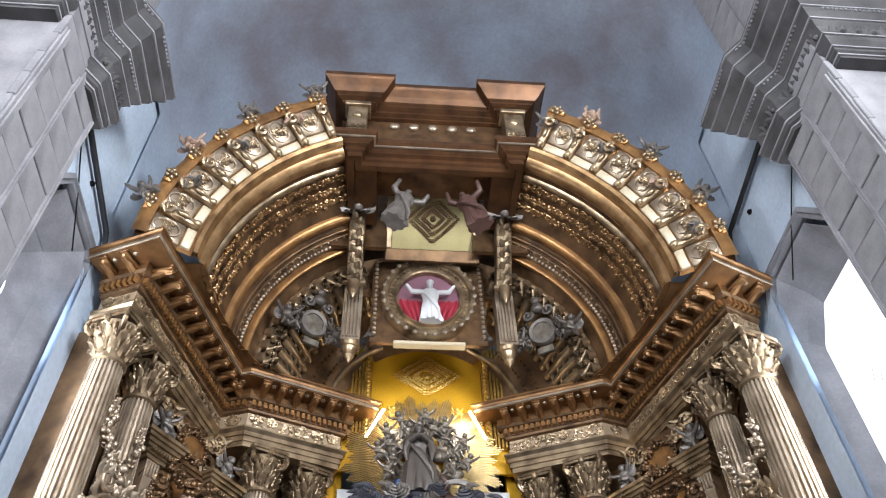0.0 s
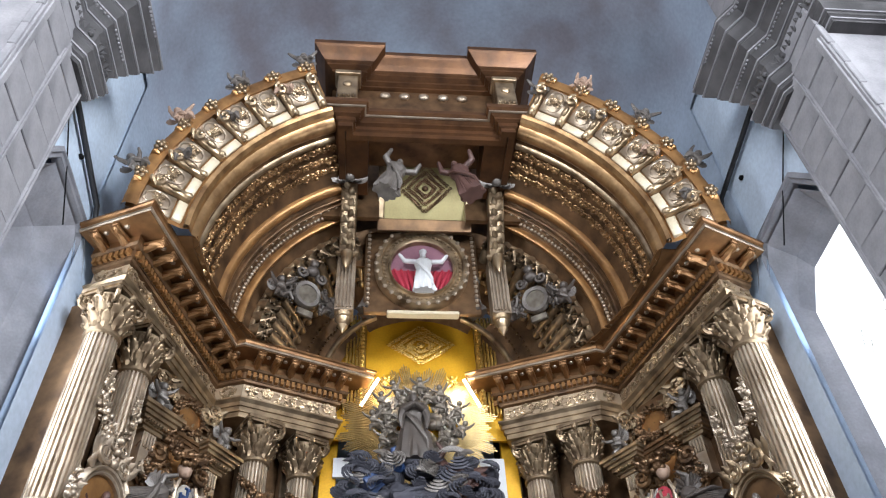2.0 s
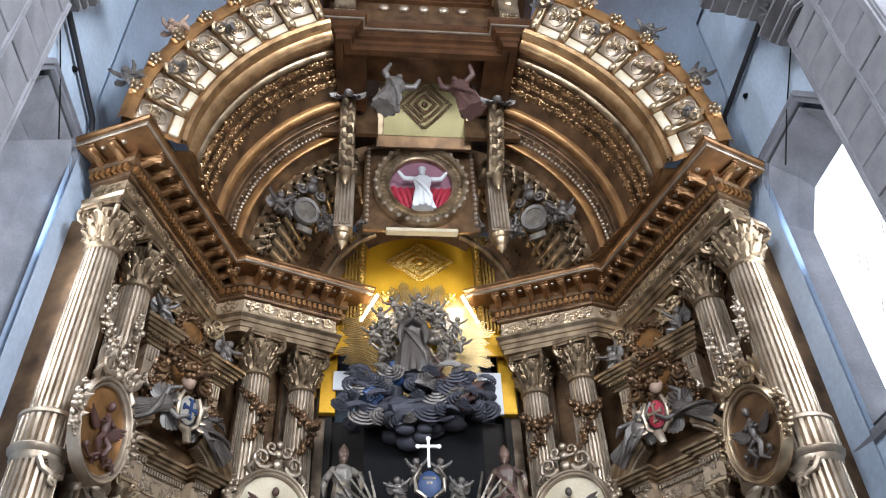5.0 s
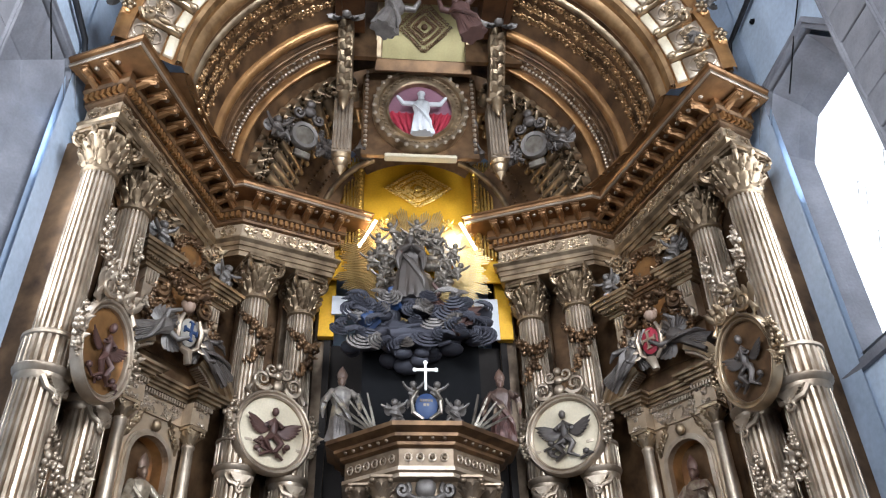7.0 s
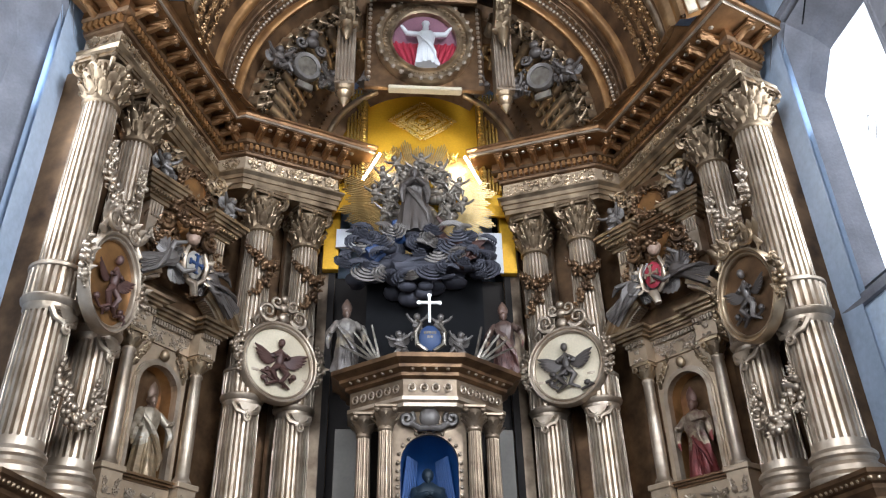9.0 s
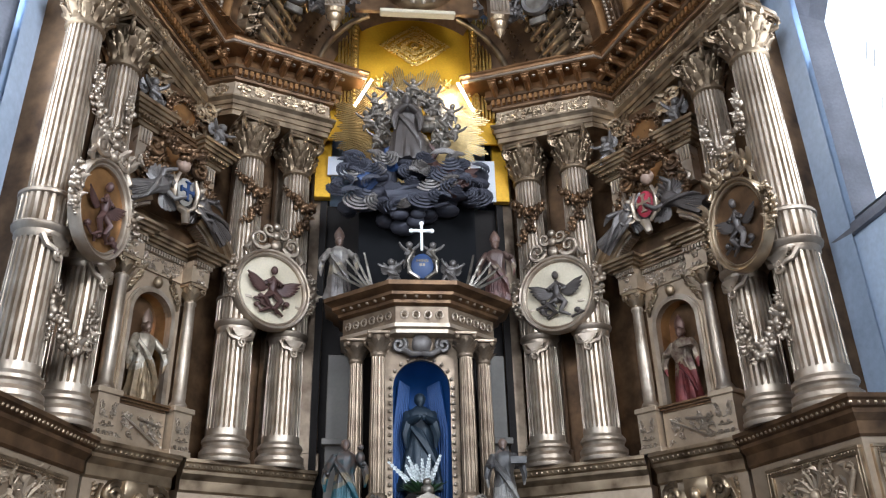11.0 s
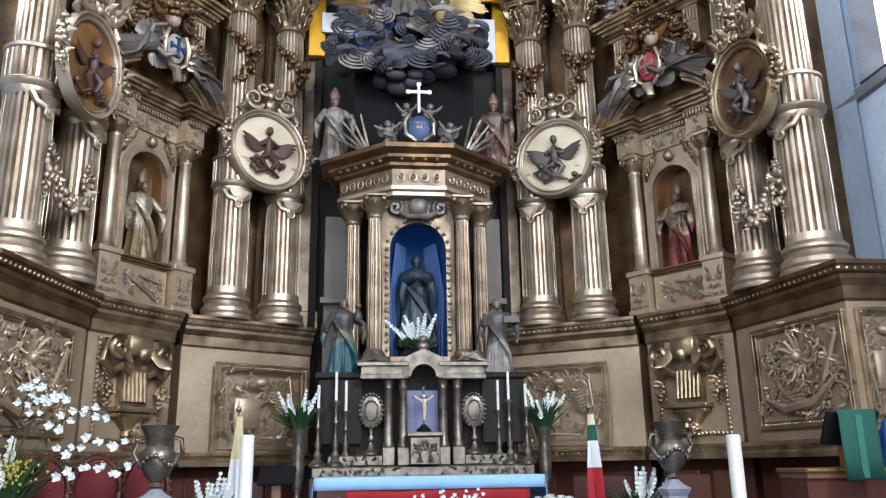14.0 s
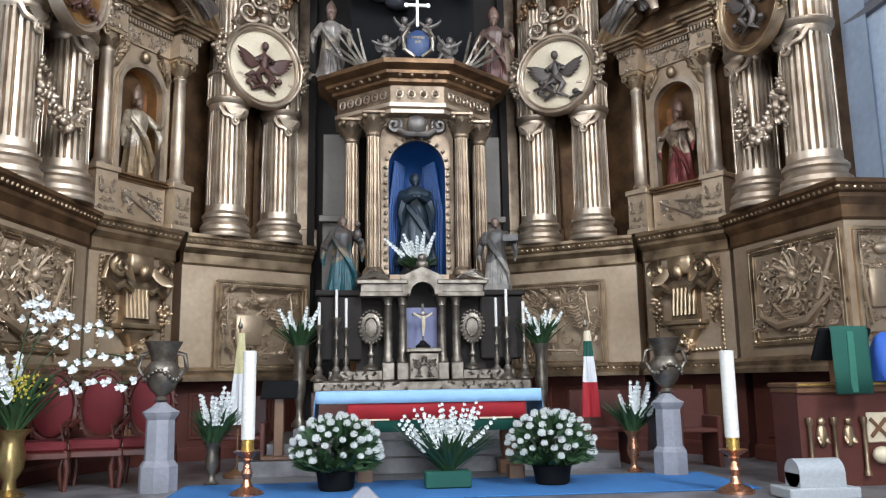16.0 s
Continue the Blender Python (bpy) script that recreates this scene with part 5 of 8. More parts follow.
    for e in (-1, 1):
        tube(bm, [(e * 0.17, -0.02, 0.26), (e * 0.24, -0.03, 0.05), (e * 0.2, -0.02, -0.2), (e * 0.06, 0, -0.33)], [0.03, 0.045, 0.04, 0.03], 6)
        for j in range(4):
            leaf(bm, (e * 0.2, -0.02, 0.12 - 0.1 * j), (e * 1, -0.2, 0.3 - 0.35 * j), (0, -1, 0), 0.16, 0.07, 0.4, 3)
    tube(bm, [(-0.1, 0, -0.3), (0, -0.06, -0.36), (0.04, -0.05, -0.55)], [0.05, 0.08, 0.06], 6)
    o = part("shield_frame", bm, PALE, ob, smooth=60)
    o.matrix_basis = m
    bm = bmesh.new()
    box(bm, -0.022, 0.022, -0.07, -0.03, -0.15, 0.15)
    box(bm, -0.12, 0.12, -0.068, -0.03, -0.022, 0.022)
    for a, b in ((0, 0.15), (0, -0.15)):
        box(bm, -0.05, 0.05, -0.066, -0.03, b - 0.012, b + 0.012)
    for a in (-0.12, 0.12):
        box(bm, a - 0.012, a + 0.012, -0.066, -0.03, -0.05, 0.05)
    o = part("shield_cross", bm, PALE if s > 0 else BLUEPAINT, ob)
    o.matrix_basis = m
    return ob


for s in (-1, 1):
    aed = aedicule(s)
    M = aed.matrix_world.copy()
    st = part("bishop_statue", figure(1.28, 3 + s, "book" if s > 0 else "side", mitre=True), BISHOP if s > 0 else BISHOP_PALE, smooth=50)
    st.matrix_world = M @ pose(0, 0.02, 4.505)
    tagged(st, "carved mitred bishop figure in worn polychrome inside a niche", "statue", "niche statues")
    for e in (-1, 1):
        an = part("reclining_angel", figure(1.0, 20 + e + s, "up" if e * s > 0 else "side", wings=True, broad=0.95), PEWTER if e < 0 else BRONZE, smooth=50)
        an.matrix_world = M @ pose(e * 1.0, -0.34, 7.32, -8, -e * 58, e * 15)
        tagged(an, "grey carved angel reclining on the curved pediment", "statue", "pediment angels")
        ch = part("cherub", cherub(0.62, 50 + e + 2 * s), PEWTER, smooth=50)
        ch.matrix_world = M @ pose(e * 0.66, -0.25, 8.985, 0, e * 12, 0)
        tagged(ch, "grey carved cherub seated on the broken cornice", "statue", "cornice cherubs")
    ch = part("child_bust", blob(blob(bmesh.new(), 0, 0, 0, 0.11, 0.11, 0.13, 2), 0, 0.03, 0.04, 0.12, 0.1, 0.11, 2), FLESH, smooth=60)
    ch.matrix_world = M @ pose(0.02, -0.3, 8.28)
    tagged(ch, "painted carved child's head above the shield", "statue")


# oval relief medallions hung before the column pairs
def medallion(name, m, rx, rz, field, rim, seed, figmat, label, crest):
    ob = thing(name, m, label, "medallion", "relief medallions")
    flat = Matrix.Rotation(radians(90), 4, "X") @ Matrix.Diagonal((rx, rz, 1, 1))
    bm = bmesh.new()
    lathe(bm, [(0.005, 0.0), (0.86, 0.0), (0.86, -0.08), (0.005, -0.08)], 40, flat, cap=False)
    part("field", bm, field, ob)
    bm = bmesh.new()
    lathe(bm, [(0.84, -0.06), (0.84, 0.05), (0.87, 0.07), (0.9, 0.05), (0.92, 0.055), (0.94, 0.09), (0.98, 0.1), (1.01, 0.06), (1.01, -0.06)], 48, flat, cap=False)
    part("rim", bm, rim, ob, smooth=40)
    bm = bmesh.new()
    r = random.Random(seed)
    # plain relief: winged figure among scrolls
    blob(bm, 0, -0.06, 0.08 * rz, 0.1 * rx, 0.06, 0.26 * rz, 2)
    blob(bm, 0, -0.08, 0.46 * rz, 0.085 * rx, 0.06, 0.11 * rz, 2)
    for e in (-1, 1):
        tube(bm, [(0, -0.06, 0.25 * rz), (e * 0.22 * rx, -0.1, 0.1 * rz), (e * 0.1 * rx, -0.12, 0.12 * rz)], [0.06 * rx, 0.055 * rx, 0.04 * rx], 6)
        for i in range(6):
            a = 0.35 - i * 0.16
            leaf(bm, (e * 0.1 * rx, -0.03, 0.05 * rz), (e * math.cos(a), -0.1, math.sin(a)), (0, -1, 0), (0.68 - 0.06 * i) * rx, 0.15 * rx, 0.15, 3)
        tube(bm, [(e * 0.05 * rx, -0.06, -0.1 * rz), (e * 0.2 * rx, -0.1, -0.3 * rz), (e * 0.06 * rx, -0.08, -0.5 * rz), (e * 0.3 * rx, -0.06, -0.62 * rz)], [0.09 * rx, 0.085 * rx, 0.07 * rx, 0.03 * rx], 6)
    for i in range(5):
        x, z = r.uniform(-0.55, 0.55) * rx, r.uniform(-0.6, -0.15) * rz
        blob(bm, x, -0.05, z, 0.09 * rx, 0.05, 0.08 * rz)
        tube(bm, [(x, -0.05, z), (x + r.uniform(-0.2, 0.2) * rx, -0.08, z - 0.08 * rz), (x + r.uniform(-0.3, 0.3) * rx, -0.05, z - 0.15 * rz)], 0.035 * rx, 5)
    part("relief", bm, figmat, ob, "dark carved figure in relief", smooth=60)
    bm = bmesh.new()
    for e in (-1, 1):
        tube(bm, [(e * px, py, pz) for px, py, pz in spiral(0.42 * rx, 1.2 * rz, 0.26 * rx, 1.5, -0.05, 3.6, 1)], [0.075 * rx - 0.002 * i for i in range(22)], 6)
        tube(bm, [(e * px, py, pz) for px, py, pz in spiral(0.2 * rx, 1.5 * rz, 0.17 * rx, 1.3, -0.05, 3.6, 1)], [0.06 * rx - 0.0015 * i for i in range(22)], 6)
        tube(bm, [(e * 0.62 * rx, -0.03, 1.1 * rz), (e * 0.78 * rx, -0.05, 0.85 * rz), (e * 0.66 * rx, -0.05, 0.78 * rz)], [0.03, 0.05, 0.03], 6)
        garland(bm, [(e * 1.02 * rx, -0.03, 0.55 * rz), (e * 1.12 * rx, -0.03, 0.1 * rz), (e * 1.0 * rx, -0.03, -0.4 * rz)], 0.085, 15, seed + 3)
        for i in range(crest):
            leaf(bm, (e * (0.3 + 0.12 * i) * rx, -0.02, 1.05 * rz), (e * (0.3 + 0.25 * i), -0.1, 1), (0, -1, 0), 0.5 * rz, 0.14, 0.4, 4)
    for z, q in ((1.12, 0.14), (1.38, 0.12), (1.62, 0.1)):
        blob(bm, 0, -0.06, z * rz, q * rx, 0.06, q * rx, 2)
    part("crest", bm, rim, ob, "scrolled strapwork crest", smooth=60)
    bm = boxed(-0.05, 0.05, 0.08, 0.5, -0.1, 0.1)
    part("fixing", bm, BRONZE, ob)
    return ob


for s in (-1, 1):
    medallion("round_medallion", facing(s * 2.42, 12.33, 6.64, -s * 0.576, -0.817), 0.70, 0.7, CREAM, PALE, 61 + s, TERRA if s < 0 else BRONZE,
              "gilded round medallion with a winged figure on a cream field", 0)
    medallion("oval_medallion", facing(s * 4.22, 9.2, 6.42, -s * 0.95, -0.31), 0.54, 0.68, WARM if s < 0 else DARKGOLD, PALE if s < 0 else GOLD, 71 + s, TERRA if s < 0 else BRONZE,
              "gilded oval medallion with a carved figure on a brown field", 3)
# ---- gilded half dome ----
DZ, DY, DR, DS = 11.15, 8.9, 3.9, 1.12


def ring(bm, prof, cz, n=64, a0=0.0, a1=math.pi):
    """Arch moulding: prof of (radius, y), open skin."""
    q = len(prof)
    vs, fs = [], []
    for i in range(n + 1):
        a = a0 + (a1 - a0) * i / n
        for r, y in prof:
            vs.append((-r * math.cos(a), y, cz + r * math.sin(a)))
    for i in range(n):
        for j in range(q - 1):
            fs.append((i * q + j, i * q + j + 1, (i + 1) * q + j + 1, (i + 1) * q + j))
    add_mesh(bm, vs, fs)
    return bm


GAP = radians(62)


def split_ring(bm, prof, cz, n=64):
    """Arch moulding left open in the middle, where the crown breaks it."""
    ring(bm, prof, cz, n // 2, 0.0, GAP)
    return ring(bm, prof, cz, n // 2, math.pi - GAP, math.pi)


def split_part(name, prof, mat, owner, smooth):
    """The two halves of a broken arch moulding, each a part."""
    for a0, a1 in ((0.0, GAP), (math.pi - GAP, math.pi)):
        part(name, ring(bmesh.new(), prof, DZ, 36, a0, a1), mat, owner, smooth=smooth)


def on_dome(a, b, r=DR):
    """Point at angle a round the arch (0 left, pi right) and b back from the rim (0) to the centre (pi/2)."""
    q = r * math.cos(b)
    return Vector((-q * math.cos(a), DY + r * DS * math.sin(b), DZ + q * math.sin(a)))


def dome_pose(a, b, r=DR):
    """Pose whose -Y looks into the dome and whose Z runs outward along the radius of the arch."""
    p = on_dome(a, b, r)
    c = Vector((0, DY, DZ))
    yv = (p - c).normalized()
    zv = Vector((-math.cos(a) * math.sin(b) * -1, -math.cos(b), math.sin(a) * math.sin(b))).normalized()
    zv = (on_dome(a, b - 0.02, r) - p).normalized()
    xv = yv.cross(zv).normalized()
    m = Matrix((xv, yv, zv)).transposed().to_4x4()
    m.translation = p
    return m


dome = thing("half_dome", pose(0, 0, 0), "concave gilded half dome with radiating carved bands", "half dome")
bm = ring(bmesh.new(), [(DR * math.cos(radians(b)), DY + DR * DS * math.sin(radians(b))) for b in (34, 44, 55, 64, 73, 82, 89.5)], DZ)
split_ring(bm, [(DR * math.cos(radians(b)), DY + DR * DS * math.sin(radians(b))) for b in (0, 3, 3.1, 12, 22, 22.1, 34)], DZ)
bmesh.ops.delete(bm, geom=[f for f in bm.faces if abs(f.calc_center_median().x) < 1.4 and f.calc_center_median().z < 12.75 and f.calc_center_median().y > 11.5], context="FACES")
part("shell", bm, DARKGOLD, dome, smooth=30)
for nm, b0, b1, h, mat in (("rim_moulding", -1.0, 3.5, 0.1, DOMEGOLD), ("moulding", 18.5, 21.8, 0.1, WARM), ("moulding", 22.8, 24.0, 0.06, DARKGOLD), ("moulding", 27.8, 30.2, 0.14, WARM), ("moulding", 24.4, 25.4, 0.05, DARKGOLD), ("moulding", 4.5, 6.5, 0.05, GOLD), ("moulding", 33.5, 35.0, 0.07, GOLD), ("moulding", 59, 61, 0.07, GOLD)):
    prof = []
    for i in range(7):
        b = radians(b0 + (b1 - b0) * i / 6)
        r = DR - h * math.sin(math.pi * i / 6) ** 0.6 - 0.004
        prof.append((r * math.cos(b), DY + r * DS * math.sin(b)))
    split_part(nm, prof, mat, dome, 40)
split_part("flat_band", [((DR - 0.012) * math.cos(radians(b)), DY + (DR - 0.012) * DS * math.sin(radians(b))) for b in (15, 16, 17, 18.6)], WARM, dome, 40)
# carved band of foliage between the mouldings
bm = bmesh.new()
r = random.Random(5)
for i in range(116):
    a = math.pi * (i + 0.5) / 116
    if abs(a - math.pi / 2) < 0.5:
        continue
    m = dome_pose(a, radians(10.7), DR - 0.01)
    for j in range(3):
        pts = [m @ Vector((x, y, z)) for x, y, z in spiral(r.uniform(-0.03, 0.03), -0.24 + 0.24 * j, 0.075, 1.3, -0.03, r.uniform(0, 6), r.choice((-1, 1)), n=9)]
        tube(bm, pts, 0.022, 4)
        p = m @ Vector((r.uniform(-0.07, 0.07), -0.05, -0.25 + 0.25 * j + r.uniform(-0.08, 0.08)))
        blob(bm, *p, r.uniform(0.03, 0.05))
part("foliage_band", bm, DOMEGOLD, dome, "band of carved foliage", smooth=60)
bm = bmesh.new()
for i in range(120):
    a = math.pi * (i + 0.5) / 120
    if abs(a - math.pi / 2) < 0.5:
        continue
    m = dome_pose(a, radians(26.6), DR - 0.02)
    blob(bm, *(m @ Vector((0, -0.03, 0))), 0.042, 0.035, 0.05)
    if i % 2:
        blob(bm, *(m @ Vector((0, -0.02, 0.1))), 0.03)
part("bead_band", bm, PALE, dome, smooth=60)
# radiating consoles of the inner field
con = None
for row, (b, k, w, ln) in enumerate(((42, 31, 0.3, 1.1),)):
    for i in range(k):
        a = math.pi * (i + 0.5) / k
        if abs(a - math.pi / 2) < 0.42:
            continue
        if con is None:
            b2 = bmesh.new()
            tube(b2, [(0, -0.02, -0.55), (0, -0.1, -0.3), (0, -0.2, 0.0), (0, -0.26, 0.3), (0, -0.2, 0.5), (0, -0.06, 0.56)], [0.07, 0.1, 0.115, 0.125, 0.12, 0.1], 8)
            for e in (-1, 1):
                tube(b2, [(e * 0.12, y - 0.2, zz) for y, _, zz in spiral(0, 0.36, 0.13, 1.4, 0, 0.0, 1, n=12)], 0.032, 5)
                for j in range(5):
                    leaf(b2, (e * 0.05, -0.14 - 0.025 * j, -0.4 + 0.17 * j), (e * 0.8, -0.35, 0.6), (0, -1, 0), 0.16, 0.09, 0.6, 3)
            for j in range(6):
                blob(b2, 0, -0.12 - 0.028 * j, -0.42 + 0.15 * j, 0.05, 0.045, 0.06)
            con = part("console", b2, CAPGOLD, dome, smooth=50)
            con.matrix_basis = dome_pose(a, radians(b), DR - 0.03)
        else:
            share("console", con, dome, dome_pose(a, radians(b), DR - 0.03))
# holes between the consoles: small dark studs
bm = bmesh.new()
for i in range(60):
    a = math.pi * (i + 0.5) / 60
    for b in (53.5, 57):
        m = dome_pose(a, radians(b), DR - 0.01)
        blob(bm, *(m @ Vector((0, -0.02, 0))), 0.034, 0.034, 0.034)
part("studs", bm, DARKGOLD, dome)

vs = []
for i in range(41):
    a = math.pi * i / 40
    for q in (3.8, 4.35):
        for z in (11.165, 11.195):
            vs.append((-q * math.cos(a), DY + q * DS * math.sin(a), z))
bm = bmesh.new()
add_mesh(bm, vs, [(4 * i + j, 4 * i + 4 + j, 4 * i + 4 + k, 4 * i + k) for i in range(40) for j, k in ((0, 2), (3, 1), (1, 0), (2, 3))])
part("springing_ledge", bm, CORNICE, dome)


def garland_boss():
    b = bmesh.new()
    for j in range(5):
        blob(b, 0.09 * math.cos(TAU * j / 5), -0.13, 0.52 + 0.07 * math.sin(TAU * j / 5), 0.05)
    blob(b, 0, -0.16, 0.52, 0.05)
    return b


# crest round the rim: panelled voussoirs with cherubs
crest = thing("arch_crest", pose(0, 0, 0), "outer arch of carved gilded panels with stepped edge", "arch")
split_part("backing", [(3.86, 8.95), (3.92, 8.72), (4.05, 8.7), (4.72, 8.3), (4.82, 8.25), (4.86, 8.4), (4.86, 9.1)], WARM, crest, 25)
split_part("inner_moulding", [(3.88, 8.74), (3.9, 8.64), (3.96, 8.6), (4.0, 8.66), (4.0, 8.74)], DOMEGOLD, crest, 40)
split_part("outer_moulding", [(4.66, 8.36), (4.64, 8.24), (4.72, 8.2), (4.8, 8.18), (4.86, 8.2), (4.9, 8.3)], WARM, crest, 40)


def crest_pose(a, rr=4.38, y=8.5):
    """-Y out of the splayed face, Z along the radius."""
    rad = Vector((-math.cos(a), 0, math.sin(a)))
    zv = (rad * 0.87 + Vector((0, -0.5, 0))).normalized()
    yv = (rad * 0.5 + Vector((0, 0.87, 0))).normalized()
    xv = yv.cross(zv)
    m = Matrix((xv, yv, zv)).transposed().to_4x4()
    m.translation = rad * rr + Vector((0, y, DZ))
    return m


src = {}


def piece(nm, key, build, mat, m, label=""):
    if key not in src:
        src[key] = part(nm, build(), mat, crest, label, smooth=50)
        src[key].matrix_basis = m
    else:
        share(nm, src[key], crest, m)


def b_panel():
    b = boxed(-0.24, 0.24, -0.05, 0.04, -0.18, 0.36, bevel=0.02)
    tube(b, [(0.17 * math.cos(TAU * i / 20), -0.06, 0.1 + 0.22 * math.sin(TAU * i / 20)) for i in range(21)], 0.022, 5)
    return b


def b_orn():
    b = bmesh.new()
    scrolls(b, 0.28, 0.38, 6, -0.05, 0.018, 77, oval=True)
    for i in range(8):
        a = TAU * i / 8
        leaf(b, (0, -0.06, 0.0), (math.cos(a), -0.2, math.sin(a)), (0, -1, 0), 0.12, 0.06, 0.4, 2)
    bmesh.ops.translate(b, vec=(0, 0, 0.1), verts=b.verts)
    return b


def b_rib():
    b = boxed(-0.075, 0.075, -0.14, 0.04, -0.36, 0.3, bevel=0.02)
    tube(b, spiral(0, 0.22, 0.12, 1.3, -0.16, 1.57, 1, n=12), 0.045, 6)
    blob(b, 0, -0.17, -0.05, 0.06, 0.05, 0.12)
    blob(b, 0, -0.15, -0.3, 0.07, 0.05, 0.08)
    return b


N = 21
for i in range(N):
    a = math.pi * (i + 0.5) / N
    if abs(a - math.pi / 2) < 0.5:
        continue
    m = crest_pose(a)
    piece("panel", "p", b_panel, PALE, m, "pale gilded panel with an oval border")
    piece("panel_ornament", "o", b_orn, GOLD, m)
    piece("plain_block", "c", lambda: boxed(-0.22, 0.22, -0.06, 0.04, -0.37, -0.21, bevel=0.012), CREAM, m, "plain cream block")
for i in range(N + 1):
    a = math.pi * i / N
    if abs(a - math.pi / 2) < 0.46 or abs(a - math.pi / 2) > 1.5:
        continue
    m = crest_pose(a)
    piece("rib", "r", b_rib, GOLD, m)
    piece("merlon", "m", lambda: boxed(-0.17, 0.17, -0.12, 0.2, 0.44, 0.58, bevel=0.015), WARM, m)
    piece("merlon_boss", "mb", lambda: garland_boss(), GOLD, m)


bm = bmesh.new()
for i in range(150):
    a = math.pi * (i + 0.5) / 150
    if abs(a - math.pi / 2) < 0.48:
        continue
    m = crest_pose(a, 4.06, 8.66)
    blob(bm, *(m @ Vector((0, -0.03, -0.1))), 0.032)
part("beading", bm, DARKGOLD, crest)
k = 0
for i in range(1, N):
    a = math.pi * i / N
    if abs(a - math.pi / 2) < 0.46:
        continue
    m = crest_pose(a)
    k += 1
    c = part("cherub", cherub(0.72, 100 + i, reach=1.2), PEWTER if k % 3 else FLESH, smooth=50)
    p = m @ Vector((0, -0.16, 0.5 if k % 2 else 0.05))
    c.matrix_world = pose(p.x, p.y, p.z, -12, math.degrees(math.pi / 2 - a) * -0.45, 0)
    tagged(c, "grey carved cherub climbing on the arch crest", "statue", "crest cherubs")
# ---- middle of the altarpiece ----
# recess walls, their near-black colour standing in for the recess's shade
slab("wall_recess_back", -1.62, 1.62, 13.5, 13.6, 0.5, 8.86, SHADOWWALL, "back wall of the middle recess, shade put into its colour", "wall")
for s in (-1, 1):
    slab("wall_recess_" + ("east" if s > 0 else "west"), min(s * 1.62, s * 1.74), max(s * 1.62, s * 1.74), 13.3, 14.6, 0.5, 11.0, SHADOWWALL, "side wall of the middle recess, shade put into its colour", "wall")
    # bright yellow here paints the tube lamps' light on the recess's upper side
    st = part("lit_gilded_strip", boxed(min(s * 1.56, s * 1.86), max(s * 1.56, s * 1.86), 13.15, 13.3, 8.87, 11.0, bevel=0.01), YELLOWPANEL)
    tagged(st, "gilded upright board beside the sunburst, lamplight put into its yellow", "panel", kind="structure")
    st = part("white_board", boxed(*((0.7, 1.58) if s > 0 else (-1.62, -0.9)), 13.05, 13.1, 8.81 if s > 0 else 9.3, 9.7), WHITECLOTH)
    tagged(st, "plain white board behind the carved clouds", "board")
# upper niche: gold panel lit from tubes
gp = thing("gold_panel", pose(0.04, 12.8, 0), "bright gilded panel with a lace-like rosette", "panel")
part("field", boxed(-1.12, 1.12, 0, 0.1, 10.0, 13.0), YELLOWPANEL, gp)
part("backing", boxed(-1.75, 1.75, 0.104, 0.16, 10.0, 13.0), YELLOWPANEL, gp)
bm = bmesh.new()
r = random.Random(3)
for i in range(46):
    a = TAU * i / 46
    for q in (0.18, 0.32, 0.46):
        w = abs(math.cos(a)) + abs(math.sin(a))
        rr = q / w * 1.25
        tube(bm, spiral(rr * 1.05 * math.cos(a), rr * 0.8 * math.sin(a), 0.05, 1.1, -0.02, a * 3, 1, n=7), 0.014, 4)
blob(bm, 0, -0.02, 0, 0.08, 0.04, 0.07, 2)
o = part("rosette", bm, BRIGHTGOLD, gp, "openwork gilded rosette")
o.matrix_basis = pose(0, 0, 12.22) @ Matrix.Diagonal((1.08, 1, 1.08, 1))
for e in (-1, 1):
    bm = boxed(e * 1.2 - 0.07, e * 1.2 + 0.07, -0.08, 0.1, 10.5, 13.0, bevel=0.015)
    for j in range(24):
        blob(bm, e * 1.2, -0.1, 10.6 + 0.1 * j, 0.05)
    part("jamb", bm, BRIGHTGOLD, gp)
    bm = bmesh.new()
    for j in range(4):
        box(bm, e * 1.42 - 0.12 + 0.07 * j, e * 1.42 - 0.075 + 0.07 * j, -0.05, 0.1, 10.5, 13.0, bevel=0.01)
    part("reeded_jamb", bm, BRIGHTGOLD, gp)
for s in (-1, 1):
    lt = part("tube_lamp", tube(bmesh.new(), [(s * 0.82, 12.3, 10.98), (s * 1.14, 12.52, 10.5)], 0.03, 8), glow("lamp_tube_glass", (1.0, 0.93, 0.78), 6.0))
    tagged(lt, "white fluorescent tube under the cornice's end", "lamp", "tube lamps")
    area("tube_light", (s * 0.9, 12.36, 10.75), (-s * 0.1, 12.9, 11.3), 0.08, 0.6, 24, (1.0, 0.88, 0.66))

# oval image panel
ov = thing("oval_image", pose(0, 11.4, 13.05), "round carved frame with a white open-armed statuette on red", "picture")
part("board", boxed(-1.16, 1.16, 0.02, 0.14, -1.15, 1.15, bevel=0.02), DARKGOLD, ov)
bm = bmesh.new()
for e in (-1, 1):
    for j in range(17):
        blob(bm, e * 1.08, 0.0, -0.95 + 0.13 * j, 0.045)
part("bead_border", bm, PALE, ov)
flat = Matrix.Rotation(radians(90), 4, "X") @ Matrix.Diagonal((0.96, 1.12, 1, 1))
bm = bmesh.new()
lathe(bm, [(0.66, 0.0), (0.66, 0.1), (0.7, 0.12), (0.72, 0.06), (0.86, 0.1), (0.88, 0.17), (0.97, 0.18), (1.0, 0.1), (1.0, -0.02)], 56, flat, cap=False)
part("ring_frame", bm, GOLD, ov, smooth=40)
bm = bmesh.new()
